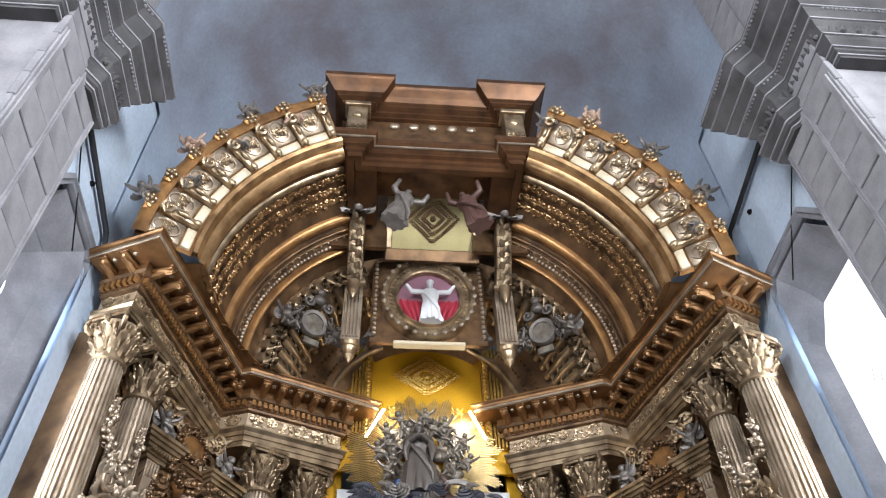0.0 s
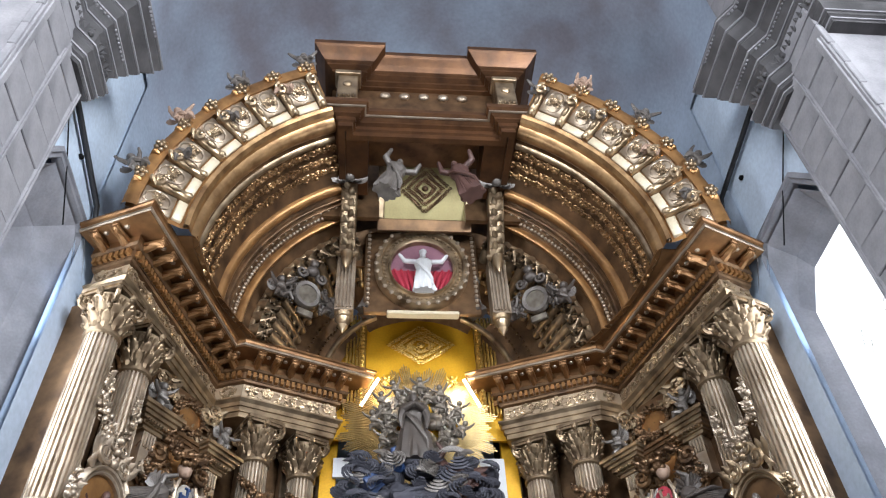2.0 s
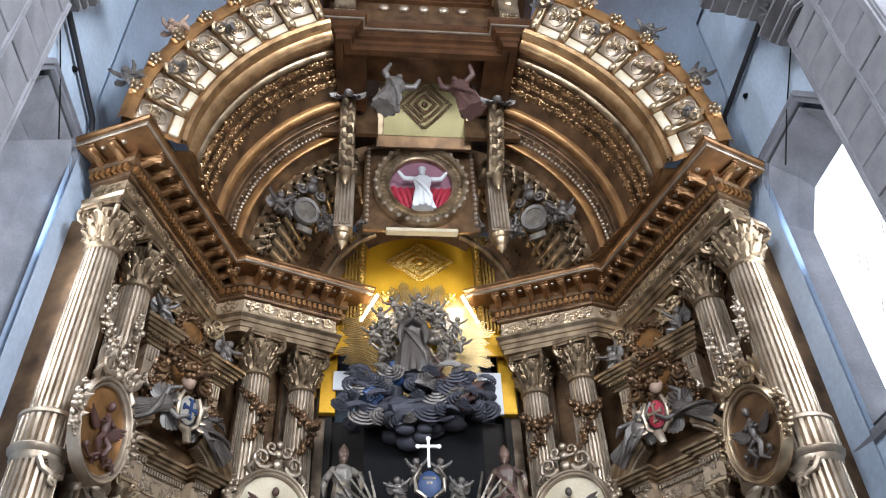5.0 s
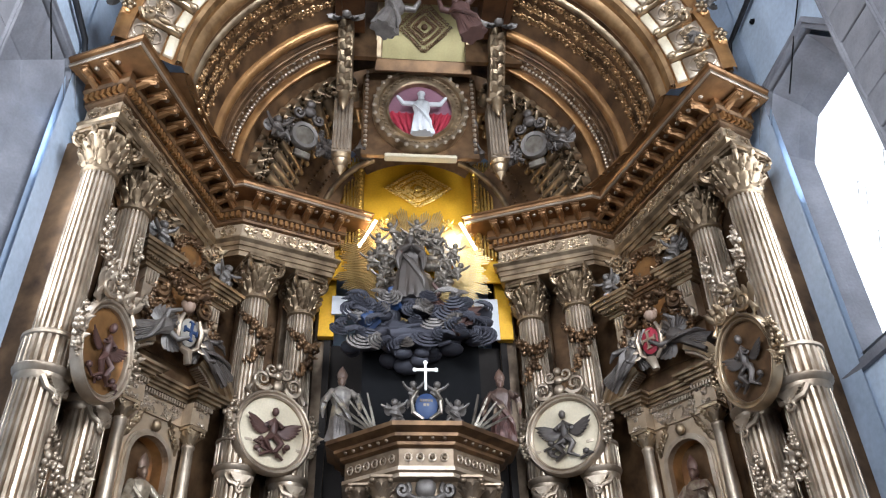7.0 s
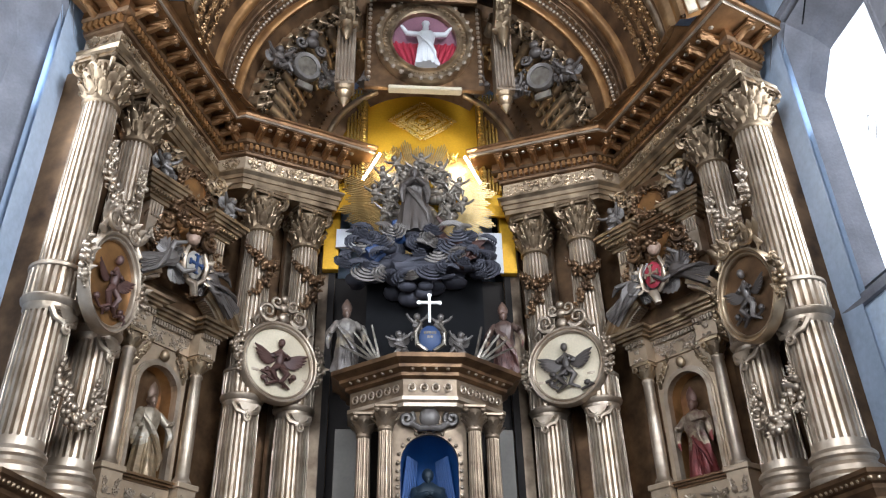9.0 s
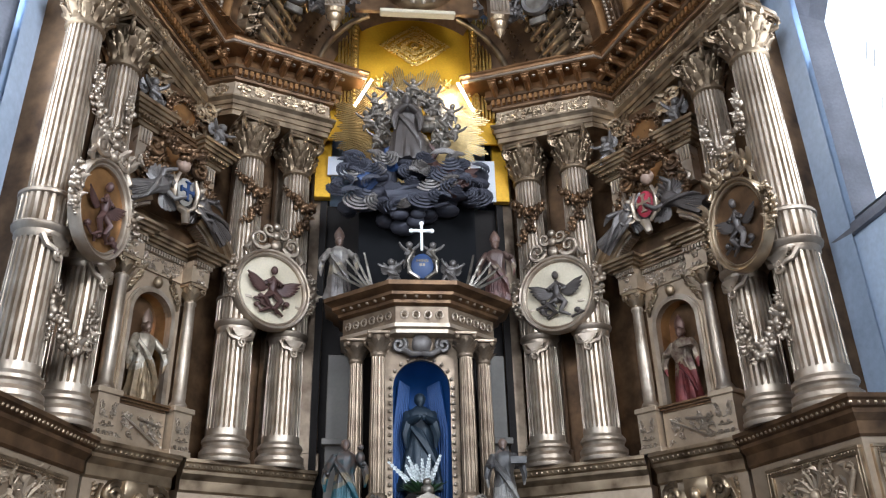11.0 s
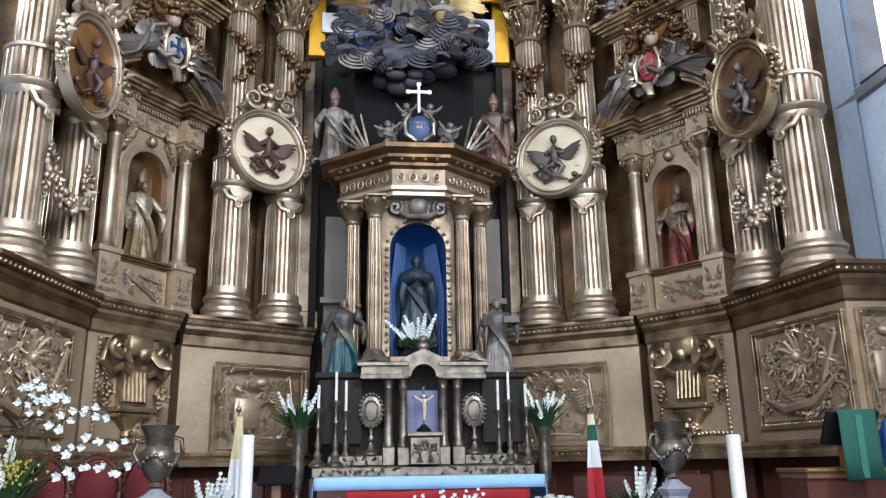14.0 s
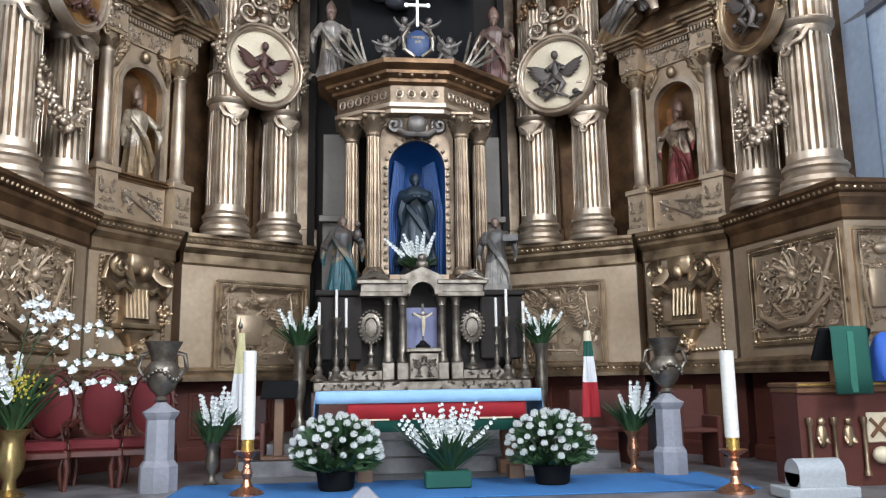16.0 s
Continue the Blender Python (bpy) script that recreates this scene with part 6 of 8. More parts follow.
for i in range(30):
    a = TAU * i / 30
    blob(bm, 0.925 * math.cos(a), -0.18, 1.09 * math.sin(a), 0.055, 0.04, 0.055)
part("bosses", bm, PALE, ov)
bm = bmesh.new()
for i in range(52):
    a = TAU * i / 52
    blob(bm, 0.78 * math.cos(a), -0.1, 0.92 * math.sin(a), 0.05, 0.03, 0.03)
part("beading", bm, GOLD, ov)
lo, hi = bmesh.new(), bmesh.new()
for b, z0, z1 in ((lo, -0.8, 0.0), (hi, 0.0, 0.8)):
    vs = []
    n = 20
    for i in range(n + 1):
        a = (math.pi + math.pi * i / n) if b is lo else math.pi * i / n
        vs.append((0.68 * math.cos(a), 0.01, 0.8 * math.sin(a) - 0.02))
    add_mesh(b, vs, [tuple(range(n + 1))])
part("red_drape", lo, REDPAINT, ov)
part("mauve_ground", hi, MAUVE, ov)
bm = bmesh.new()
for i in range(9):
    x = -0.56 + 0.14 * i
    tube(bm, [(x, 0.0, -0.06 + 0.1 * abs(x)), (x * 0.8, -0.04, -0.3), (x * 0.6, -0.01, -0.6)], [0.03, 0.05, 0.03], 6)
part("drape_folds", bm, REDPAINT, ov, smooth=60)
ch = part("statuette", figure(1.14, 5, "out", crown=True, broad=1.1), WHITECLOTH, smooth=50)
ch.matrix_world = pose(0.02, 11.25, 12.3)
tagged(ch, "white carved open-armed robed statuette before a red ground", "statue")
sl = part("white_ledge", boxed(-0.7, 0.7, 11.32, 11.5, 11.8, 11.88, bevel=0.02), CREAM)
tagged(sl, "pale scrolled ledge under the round frame", "ledge", kind="structure")

# panel under the crown, leaning with the dome
op = thing("tilted_panel", pose(0.06, 10.62, 14.72, 33), "dull gold panel with an openwork rosette under the crown", "panel")
part("field", boxed(-0.85, 0.85, 0, 0.1, -0.68, 0.68), OLIVEPANEL, op)
bm = bmesh.new()
for i in range(46):
    a = TAU * i / 46
    for q in (0.18, 0.32, 0.46):
        w = abs(math.cos(a)) + abs(math.sin(a))
        rr = q / w * 1.15
        tube(bm, spiral(rr * math.cos(a), rr * math.sin(a), 0.05, 1.1, -0.02, a * 3, 1, n=7), 0.015, 4)
blob(bm, 0, -0.02, 0, 0.07, 0.04, 0.07, 2)
part("rosette", bm, DARKGOLD, op, "dark openwork rosette")
part("frame_foot", boxed(-1.0, 1.0, -0.06, 0.14, -0.96, -0.69, bevel=0.02), DARKGOLD, op)
for e in (-1, 1):
    part("frame_side", boxed(e * 0.92 - 0.07, e * 0.92 + 0.07, -0.06, 0.1, -0.7, 0.7, bevel=0.02), GOLD, op)

# two tall brackets carrying the crown
cr = thing("crown", pose(0, 0, 0), "gilded top storey with brackets, bosses and a flared cornice", "altarpiece top")
for e in (-1, 1):
    x = e * 1.52
    bm = boxed(x - 0.18, x + 0.18, 11.2, 11.55, 11.75, 13.2)
    for j in range(5):
        box(bm, x - 0.15 + 0.065 * j, x - 0.11 + 0.065 * j, 11.16, 11.23, 11.8, 13.15, bevel=0.008)
    part("fluted_pilaster", bm, PALE, cr)
    bm = bmesh.new()
    lathe(bm, [(0.17, 11.75), (0.13, 11.68), (0.15, 11.62), (0.09, 11.5), (0.1, 11.46), (0.04, 11.36), (0.01, 11.3)], 14, Matrix.Translation((x, 11.36, 0)))
    part("pendant", bm, GOLD, cr, smooth=40)
    lean = Matrix.Translation((x, 11.12, 13.1)) @ Matrix.Rotation(radians(30), 4, "X")
    bm = boxed(-0.16, 0.16, -0.05, 0.3, 0.0, 1.62, bevel=0.02)
    for j in range(12):
        leaf(bm, (0, -0.05, 0.1 + 0.12 * j), (0.5 * (-1) ** j, -0.3, 0.8), (0, -1, 0), 0.2, 0.13, 0.6, 3)
        blob(bm, 0.12 * (-1) ** j, -0.07, 0.12 + 0.12 * j, 0.03)
    bmesh.ops.transform(bm, matrix=lean, verts=bm.verts)
    tube(bm, [(x - 0.2, 11.06, 13.14), (x, 11.0, 13.07), (x + 0.2, 11.06, 13.14)], 0.05, 6)
    lathe(bm, [(0.14, 13.1), (0.1, 12.97), (0.12, 12.92), (0.02, 12.7)], 12, Matrix.Translation((x, 11.04, 0)))
    part("carved_bracket", bm, GOLD, cr, smooth=50)
    bm = bmesh.new()
    blob(bm, x, 10.15, 14.48, 0.12, 0.12, 0.14, 2)
    for f in (-1, 1):
        for j in range(4):
            leaf(bm, (x + f * 0.06, 10.2, 14.4), (f, -0.1, 0.3 - 0.25 * j), (0, -1, 0), 0.34, 0.13, 0.3, 3)
    for j in range(5):
        leaf(bm, (x - 0.16 + 0.08 * j, 10.2, 14.4), (0.2 * (j - 2), -0.4, -1), (0, -1, 0), 0.24, 0.12, 0.7, 3)
    part("winged_capital", bm, PEWTER, cr, smooth=50)
    bm = boxed(x - 0.22, x + 0.22, 9.6, 10.5, 14.45, 14.85, bevel=0.02)
    box(bm, x - 0.27, x + 0.27, 9.53, 10.5, 14.85, 14.895, bevel=0.015)
    for j in range(5):
        blob(bm, x - 0.18 + 0.09 * j, 9.55, 14.87, 0.04)
    part("block", bm, GOLD, cr)
PCR = [(-1.98, 10.7), (-1.98, 8.6), (-1.2, 8.6), (-1.2, 8.82), (1.2, 8.82), (1.2, 8.6), (1.98, 8.6), (1.98, 10.7)]
part("lower_entablature", sweep(bmesh.new(), [(-0.25, 14.38), (-0.25, 14.5), (-0.2, 14.52), (-0.2, 14.62), (-0.12, 14.64), (-0.12, 14.68), (-0.04, 14.72), (-0.04, 14.77), (0.04, 14.82), (0.04, 14.92), (-0.38, 14.92), (-0.38, 14.38)], PCR), CROWNBROWN, cr)
part("gilt_line", sweep(bmesh.new(), [(-0.03, 14.71), (0.0, 14.71), (0.0, 14.75), (-0.03, 14.75)], PCR), PALE, cr)
part("attic", sweep(bmesh.new(), [(-0.2, 14.92), (-0.2, 15.92), (-0.6, 15.92), (-0.6, 14.92)], PCR), DARKGOLD, cr)
for j in range(5):
    bm = blob(bmesh.new(), -0.84 + 0.4 * j, 9.0, 15.72, 0.12, 0.07, 0.1, 2)
    part("boss", bm, PALE, cr, smooth=60)
for e in (-1, 1):
    bm = boxed(e * 1.6 - 0.2, e * 1.6 + 0.2, 8.58, 8.9, 14.94, 15.78, bevel=0.02)
    box(bm, e * 1.6 - 0.26, e * 1.6 + 0.26, 8.52, 8.9, 15.78, 15.9, bevel=0.015)
    for j in range(4):
        blob(bm, e * 1.6 - 0.14 + 0.09 * j, 8.55, 15.0, 0.045)
    blob(bm, e * 1.6, 8.58, 15.45, 0.1, 0.06, 0.1, 2)
    part("attic_block", bm, GOLD, cr)
part("top_cornice", sweep(bmesh.new(), [(-0.2, 15.92), (-0.12, 15.94), (-0.12, 15.99), (-0.04, 16.02), (-0.04, 16.08), (0.06, 16.12), (0.06, 16.17), (0.12, 16.2), (0.2, 16.3), (0.3, 16.44), (0.34, 16.48), (0.34, 16.6), (-0.6, 16.6), (-0.6, 15.92)], PCR), CROWNBROWN, cr)
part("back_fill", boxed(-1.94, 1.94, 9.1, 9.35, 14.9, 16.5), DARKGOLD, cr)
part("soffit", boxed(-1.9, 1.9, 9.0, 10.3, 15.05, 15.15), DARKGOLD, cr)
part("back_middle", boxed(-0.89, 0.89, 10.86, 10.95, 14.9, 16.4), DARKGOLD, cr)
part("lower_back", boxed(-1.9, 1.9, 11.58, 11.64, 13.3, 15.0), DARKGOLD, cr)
for e in (-1, 1):
    part("cheek", boxed(min(e * 1.15, e * 1.597), max(e * 1.15, e * 1.597), 9.23, 10.6, 14.42, 15.04), CROWNBROWN, cr)
    part("back_wing", boxed(min(e * 0.9, e * 2.05), max(e * 0.9, e * 2.05), 10.75, 10.85, 13.9, 16.4), DARKGOLD, cr)
# flying figures by the tilted panel, figures by the round frame
for e, mt in ((-1, PEWTER), (1, TERRA)):
    a = part("flying_angel", figure(1.3, 31 + e, "up", wings=False, broad=1.05), mt, smooth=50)
    a.matrix_world = pose(e * 0.8, 9.1, 12.72, -4, -e * 16, -e * 20)
    tagged(a, "carved flying angel holding the crown's panel" if e < 0 else "red-robed carved angel holding the crown's panel", "statue", "flying angels")
    a = part("carved_bearer", figure(1.0, 41 + e, "up", broad=1.1), BRONZE, smooth=50)
    a.matrix_world = pose(e * 1.1, 11.55, 12.0, 0, -e * 14, -e * 25)
    tagged(a, "dark carved figure bearing the round frame", "statue", "frame bearers")
    # cartouche with clock-like disc and small supporters
    ct = thing("cartouche", pose(e * 2.25, 11.35, 12.25, 12, 0, -e * 32), "dark carved cartouche with a silvered disc and crest", "cartouche", "dome cartouches")
    fl = Matrix.Rotation(radians(90), 4, "X")
    dc = part("disc", lathe(bmesh.new(), [(0.005, 0.02), (0.2, 0.02), (0.2, -0.04)], 24, fl, cap=False), SILVER, ct, "silvered disc")
    part("disc_ring", lathe(bmesh.new(), [(0.19, -0.04), (0.2, 0.05), (0.27, 0.06), (0.3, 0.0), (0.3, -0.05)], 28, fl, cap=False), PEWTER, dc, smooth=40)
    bm = bmesh.new()
    for f in (-1, 1):
        tube(bm, [(f * x, y, z) for x, y, z in spiral(0.22, 0.42, 0.12, 1.4, -0.05, 2.5, 1)], 0.04, 6)
        garland(bm, [(f * 0.32, 0, 0.25), (f * 0.42, -0.05, -0.05), (f * 0.3, 0, -0.3)], 0.09, 10, 81)
    blob(bm, 0, -0.05, 0.52, 0.14, 0.1, 0.12, 2)
    blob(bm, 0, -0.05, 0.7, 0.1, 0.08, 0.1, 2)
    part("crest", bm, BRONZE, ct, smooth=60)
    part("tablet", boxed(-0.17, 0.17, -0.1, 0.0, -0.52, -0.38, bevel=0.015), SILVER, ct, "small pale lettered tablet")
    for f in (-1, 1):
        c = part("cherub", cherub(0.7, 200 + f + 3 * e), BRONZE, smooth=50)
        c.matrix_world = pose(e * 2.25 + f * 0.42, 11.25 - f * e * 0.26, 11.75, 0, f * 8, -e * 30)
        tagged(c, "dark carved cherub beside the silvered cartouche", "statue", "cartouche cherubs")

# sunburst with the titular figure, cherubs and clouds
sb = thing("sunburst", pose(-0.06, 12.68, 10.14), "gilded sunburst of rays round a carved group", "sunburst")
made = {}
for i in range(36):
    a = TAU * i / 36
    L = (0.62, 0.78, 0.7)[i % 3]
    m = pose(0.78 * math.cos(a), 0, 0.72 * math.sin(a), 0, -math.degrees(a) + 90, 0)
    for k in range(-2, 3):
        l = L - abs(k) * 0.05
        mk = m @ pose(k * 0.028, 0, 0, 0, math.degrees(k * 0.017 / l), 0)
        if l not in made:
            made[l] = part("ray", tube(bmesh.new(), [(0, 0, 0), (0, -0.01, l * 0.5), (0, 0, l)], [0.017, 0.02, 0.015], 4), RAYGOLD, sb)
            made[l].matrix_basis = mk
        else:
            share("ray", made[l], sb, mk)
bm = bmesh.new()
fl = Matrix.Rotation(radians(90), 4, "X")
r = random.Random(8)
for i in range(60):
    a, q = r.uniform(0, TAU), math.sqrt(r.random()) * 0.74
    blob(bm, q * math.cos(a), -0.04, q * math.sin(a), r.uniform(0.1, 0.2), 0.1, r.uniform(0.08, 0.15), 2)
part("cloud_ring", bm, SILVERGREY, sb, "grey carved cloud", smooth=60)
vg = part("robed_statue", figure(1.5, 9, "pray", crown=False, broad=1.25), BRONZE, smooth=50)
vg.matrix_world = pose(-0.2, 11.62, 8.72)
tagged(vg, "dark carved robed figure standing before the sunburst", "statue")
for i in range(16):
    a = radians(-35 + 250 * i / 15)
    q = 0.72 if i % 2 else 0.52
    c = part("cherub", cherub(0.5, 300 + i, wings=i % 2 == 0), SILVERGREY, smooth=50)
    c.matrix_world = pose(-0.1 + q * math.cos(a) * 1.0, 11.88, 9.76 + q * math.sin(a) - 0.2, 0, r.uniform(-35, 35), 0)
    tagged(c, "grey carved cherub among the sunburst's clouds", "statue", "sunburst cherubs")
for e in (-1, 1):
    c = part("cherub", cherub(0.34, 330 + e), BRIGHTGOLD, smooth=50)
    c.matrix_world = pose(e * 0.62, 12.62, 11.0)
    tagged(c, "gilded winged cherub below the gold panel", "statue", "gilded cherubs")
cl = thing("cloud_group", pose(-0.18, 11.78, -0.4), "dark carved bank of clouds with reclining angels", "carving")
bm = bmesh.new()
r = random.Random(12)
for i in range(90):
    x = r.gauss(0, 0.55)
    x = max(-1.22, min(1.22, x))
    z = 8.75 + r.uniform(-0.75, 0.55) * (1 - 0.45 * abs(x))
    blob(bm, x, r.uniform(-0.25, 0.25), z, r.uniform(0.12, 0.26), r.uniform(0.1, 0.2), r.uniform(0.09, 0.17), 2)
part("cloud_bank", bm, CLOUD, cl, smooth=60)
dark, pale = bmesh.new(), bmesh.new()
for i in range(64):
    x = r.uniform(-1.15, 1.15)
    z, q, y0 = 8.72 + r.uniform(-0.6, 0.48) * (1 - 0.3 * abs(x)), r.uniform(0.14, 0.27), -0.3 - r.uniform(0, 0.1)
    a, sg, bm = r.uniform(0, TAU), r.choice((-1, 1)), (pale if i % 4 == 0 else dark)
    for j in range(4):
        k = q * (1 - 0.22 * j)
        tube(bm, [(x + k * math.cos(a + sg * 0.42 * t), y0 - 0.035 * j - 0.03 * math.sin(t * 0.5), z + 0.7 * k * math.sin(a + sg * 0.42 * t)) for t in range(7)], [0.008, 0.024, 0.03, 0.03, 0.028, 0.022, 0.008], 5)
part("swirl_carving", dark, CLOUD, cl, smooth=60)
part("pale_swirl_carving", pale, PEWTER, cl, "paler grey swirls of cloud", smooth=60)
bm = bmesh.new()
for e in (-1, 1):
    for j in range(7):
        leaf(bm, (e * 0.7, -0.3, 8.8), (e * 1, -0.1, 0.2 - 0.3 * j if e > 0 else 1.2 - 0.3 * j), (0, -1, 0), 0.52 - 0.04 * j, 0.13, 0.3, 4)
part("wing_feathers", bm, TERRA, cl, "brown-red carved wings")
for i, (x, z, ry, mt) in enumerate(((-1.05, 8.5, 50, BLUEPAINT), (-0.55, 8.15, 72, CLOUD), (0.15, 8.2, -70, CLOUD), (0.7, 8.45, -48, TERRA))):
    a = part("reclining_angel", figure(1.05, 350 + i, "up", broad=1.2), mt, smooth=50)
    a.matrix_world = pose(x, 11.5, z - 0.25, -10, ry, 0)
    tagged(a, "dark carved angel lying in the cloud bank", "statue", "cloud angels")
# black block added for the deep shade behind the cross and clouds
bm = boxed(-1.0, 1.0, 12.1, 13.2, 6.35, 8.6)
tagged(part("shade_backing", bm, BLACK), "black block standing in for deep shade behind the cross and clouds", "panel", kind="structure")

# ---- tabernacle ----
tb = thing("tabernacle", pose(0, 0, 0), "gilded columned tabernacle with a blue niche and canted cornice", "tabernacle")
TP = [(-1.25, 12.6), (-1.25, 12.0), (-0.42, 11.3), (0.42, 11.3), (1.25, 12.0), (1.25, 12.6)]
bm = bmesh.new()
sweep(bm, [(-0.25, 1.55), (-0.25, 3.02), (-0.8, 3.02), (-0.8, 1.55)], TP)
part("base", bm, DARKGOLD, tb)
part("floor_slab", sweep(bmesh.new(), [(0.02, 3.02), (0.02, 3.12), (-0.75, 3.12), (-0.75, 3.02)], TP), MIDGOLD, tb)
colsrc = None
for e in (-1, 1):
    for x, y in ((0.66, 11.42), (0.98, 11.78)):
        m = pose(e * x, y, 3.12)
        if colsrc is None:
            bm = bmesh.new()
            lathe(bm, [(0.16, 0), (0.165, 0.05), (0.13, 0.1), (0.115, 0.12)], 20)
            nf = 16
            lathe(bm, [(0.115, 0.12), (0.117, 0.9), (0.098, 2.1)], nf * 4, wave=lambda a, z, q: q * (1 - 0.08 * max(0, math.cos(nf * a))), cap=False)
            lathe(bm, [(0.1, 2.08), (0.115, 2.1), (0.115, 2.13), (0.1, 2.15), (0.11, 2.3), (0.15, 2.4)], 16)
            for row in range(2):
                for i in range(8):
                    a = TAU * (i + 0.5 * row) / 8
                    n = (math.cos(a), math.sin(a), 0)
                    leaf(bm, (n[0] * 0.1, n[1] * 0.1, 2.14 + 0.08 * row), (n[0] * 0.3, n[1] * 0.3, 1), n, 0.18, 0.1, 0.95, 4)
            for i in range(4):
                a = TAU * (i + 0.5) / 4
                blob(bm, 0.18 * math.cos(a), 0.18 * math.sin(a), 2.38, 0.05)
            box(bm, -0.17, 0.17, -0.17, 0.17, 2.41, 2.46, bevel=0.01)
            colsrc = part("small_column", bm, MIDGOLD, tb, smooth=45)
            colsrc.matrix_basis = m
        else:
            share("small_column", colsrc, tb, m)
bm = bmesh.new()
arch_plate(bm, 0.56, 3.12, 5.58, 0.43, 4.8, 11.62, 11.72)
part("front", bm, MIDGOLD, tb)
bm = bmesh.new()
for i in range(40):
    k = i / 39
    if k < 0.36 or k > 0.64:
        z = 3.15 + (k / 0.36 if k < 0.36 else (1 - k) / 0.36) * 1.65
        x = -0.47 if k < 0.5 else 0.47
    else:
        a = math.pi * (k - 0.36) / 0.28
        x, z = -0.47 * math.cos(a), 4.8 + 0.47 * math.sin(a)
    blob(bm, x, 11.6, z, 0.035)
part("arch_beading", bm, PALE, tb)
bm = bmesh.new()
n = 14
vs, fs = [], []
for z in (3.12, 4.0, 4.8):
    for i in range(n + 1):
        a = math.pi * i / n
        vs.append((-0.43 * math.cos(a), 11.7 + 0.75 * math.sin(a), z))
for j in range(6):
    b = math.pi / 2 * (j + 1) / 6
    for i in range(n + 1):
        a = math.pi * i / n
        vs.append((-0.43 * math.cos(b) * math.cos(a), 11.7 + 0.75 * math.cos(b) * math.sin(a), 4.8 + 0.43 * math.sin(b)))
for j in range(8):
    for i in range(n):
        fs.append((j * (n + 1) + i, (j + 1) * (n + 1) + i, (j + 1) * (n + 1) + i + 1, j * (n + 1) + i + 1))
add_mesh(bm, vs, fs)
part("blue_niche", bm, BLUEWALL, tb, "deep blue hollow of the niche", smooth=50)
bm = bmesh.new()
for e in (-1, 1):
    for j in range(7):
        x = e * (0.2 + 0.03 * j)
        tube(bm, [(x, 12.3 - 0.05 * j, 3.2), (x * 1.05, 12.25 - 0.06 * j, 4.2), (x * 0.8, 12.3 - 0.05 * j, 5.0)], 0.03, 5)
part("blue_curtain", bm, BLUEWALL, tb, smooth=60)
bm = bmesh.new()
blob(bm, 0, 11.5, 5.45, 0.16, 0.1, 0.17, 2)
for e in (-1, 1):
    tube(bm, [(e * x, 11.55, z) for x, _, z in spiral(0.34, 5.45, 0.12, 1.4, 0, 2.2, 1)], 0.04, 6)
    tube(bm, [(0, 11.5, 5.3), (e * 0.15, 11.48, 5.28), (e * 0.28, 11.5, 5.36)], 0.05, 6)
part("keystone_carving", bm, PEWTER, tb, smooth=60)
for nm, prof, mt in (("architrave", [(-0.06, 5.58), (-0.06, 5.64), (0.0, 5.66), (0.0, 5.72), (-0.8, 5.72), (-0.8, 5.58)], PALE), ("frieze", [(-0.04, 5.72), (-0.04, 6.0), (-0.8, 6.0), (-0.8, 5.72)], MIDGOLD),
                     ("cornice", [(-0.02, 6.0), (0.04, 6.03), (0.04, 6.08), (0.14, 6.13), (0.14, 6.18), (0.27, 6.24), (0.27, 6.31), (-0.8, 6.34), (-0.8, 6.0)], DARKGOLD)):
    part(nm, sweep(bmesh.new(), prof, TP), mt, tb)
bm, b2 = bmesh.new(), bmesh.new()
for x, y, nx, ny in along(TP[1:-1], 0.15, 0.06):
    m = facing(x, y, 0, nx, ny)
    p = m @ Vector((0, 0.03, 5.86))
    tube(bm, [m @ Vector((0.055 * math.cos(TAU * i / 10), 0.02, 5.86 + 0.06 * math.sin(TAU * i / 10))) for i in range(11)], 0.014, 4)
    q = m @ Vector((0, -0.1, 6.11))
    blob(b2, q.x, q.y, q.z, 0.035)
    p = m @ Vector((0, 0.035, 5.86))
    blob(b2, p.x, p.y, p.z, 0.035)
part("frieze_ring", bm, PALE, tb)
part("frieze_studs", b2, MIDGOLD, tb)
for e in (-1, 1):
    part("side_panel", boxed(min(e * 1.0, e * 1.45), max(e * 1.0, e * 1.45), 12.55, 12.7, 3.02, 5.6, bevel=0.01), MIDGREY, tb)
    part("side_shelf", boxed(min(e * 0.98, e * 1.5), max(e * 0.98, e * 1.5), 12.4, 12.7, 4.12, 4.22, bevel=0.01), MIDGREY, tb)
vir = part("robed_statue", figure(1.55, 77, "pray", broad=1.15), surface("dark_blue_robe", (0.02, 0.035, 0.05), 0.5, 0.1, (0.01, 0.015, 0.02), 5, 30), smooth=50)
vir.matrix_world = pose(0, 12.0, 3.35)
tagged(vir, "dark blue-green robed figure in the blue niche", "statue")
pl = part("statue_plinth", lathe(bmesh.new(), [(0.24, 3.122), (0.24, 3.25), (0.2, 3.3), (0.22, 3.348)], 20, pose(0, 12.0, 0)), BRONZE, smooth=40)
tagged(pl, "dark round plinth under the niche figure", "plinth")
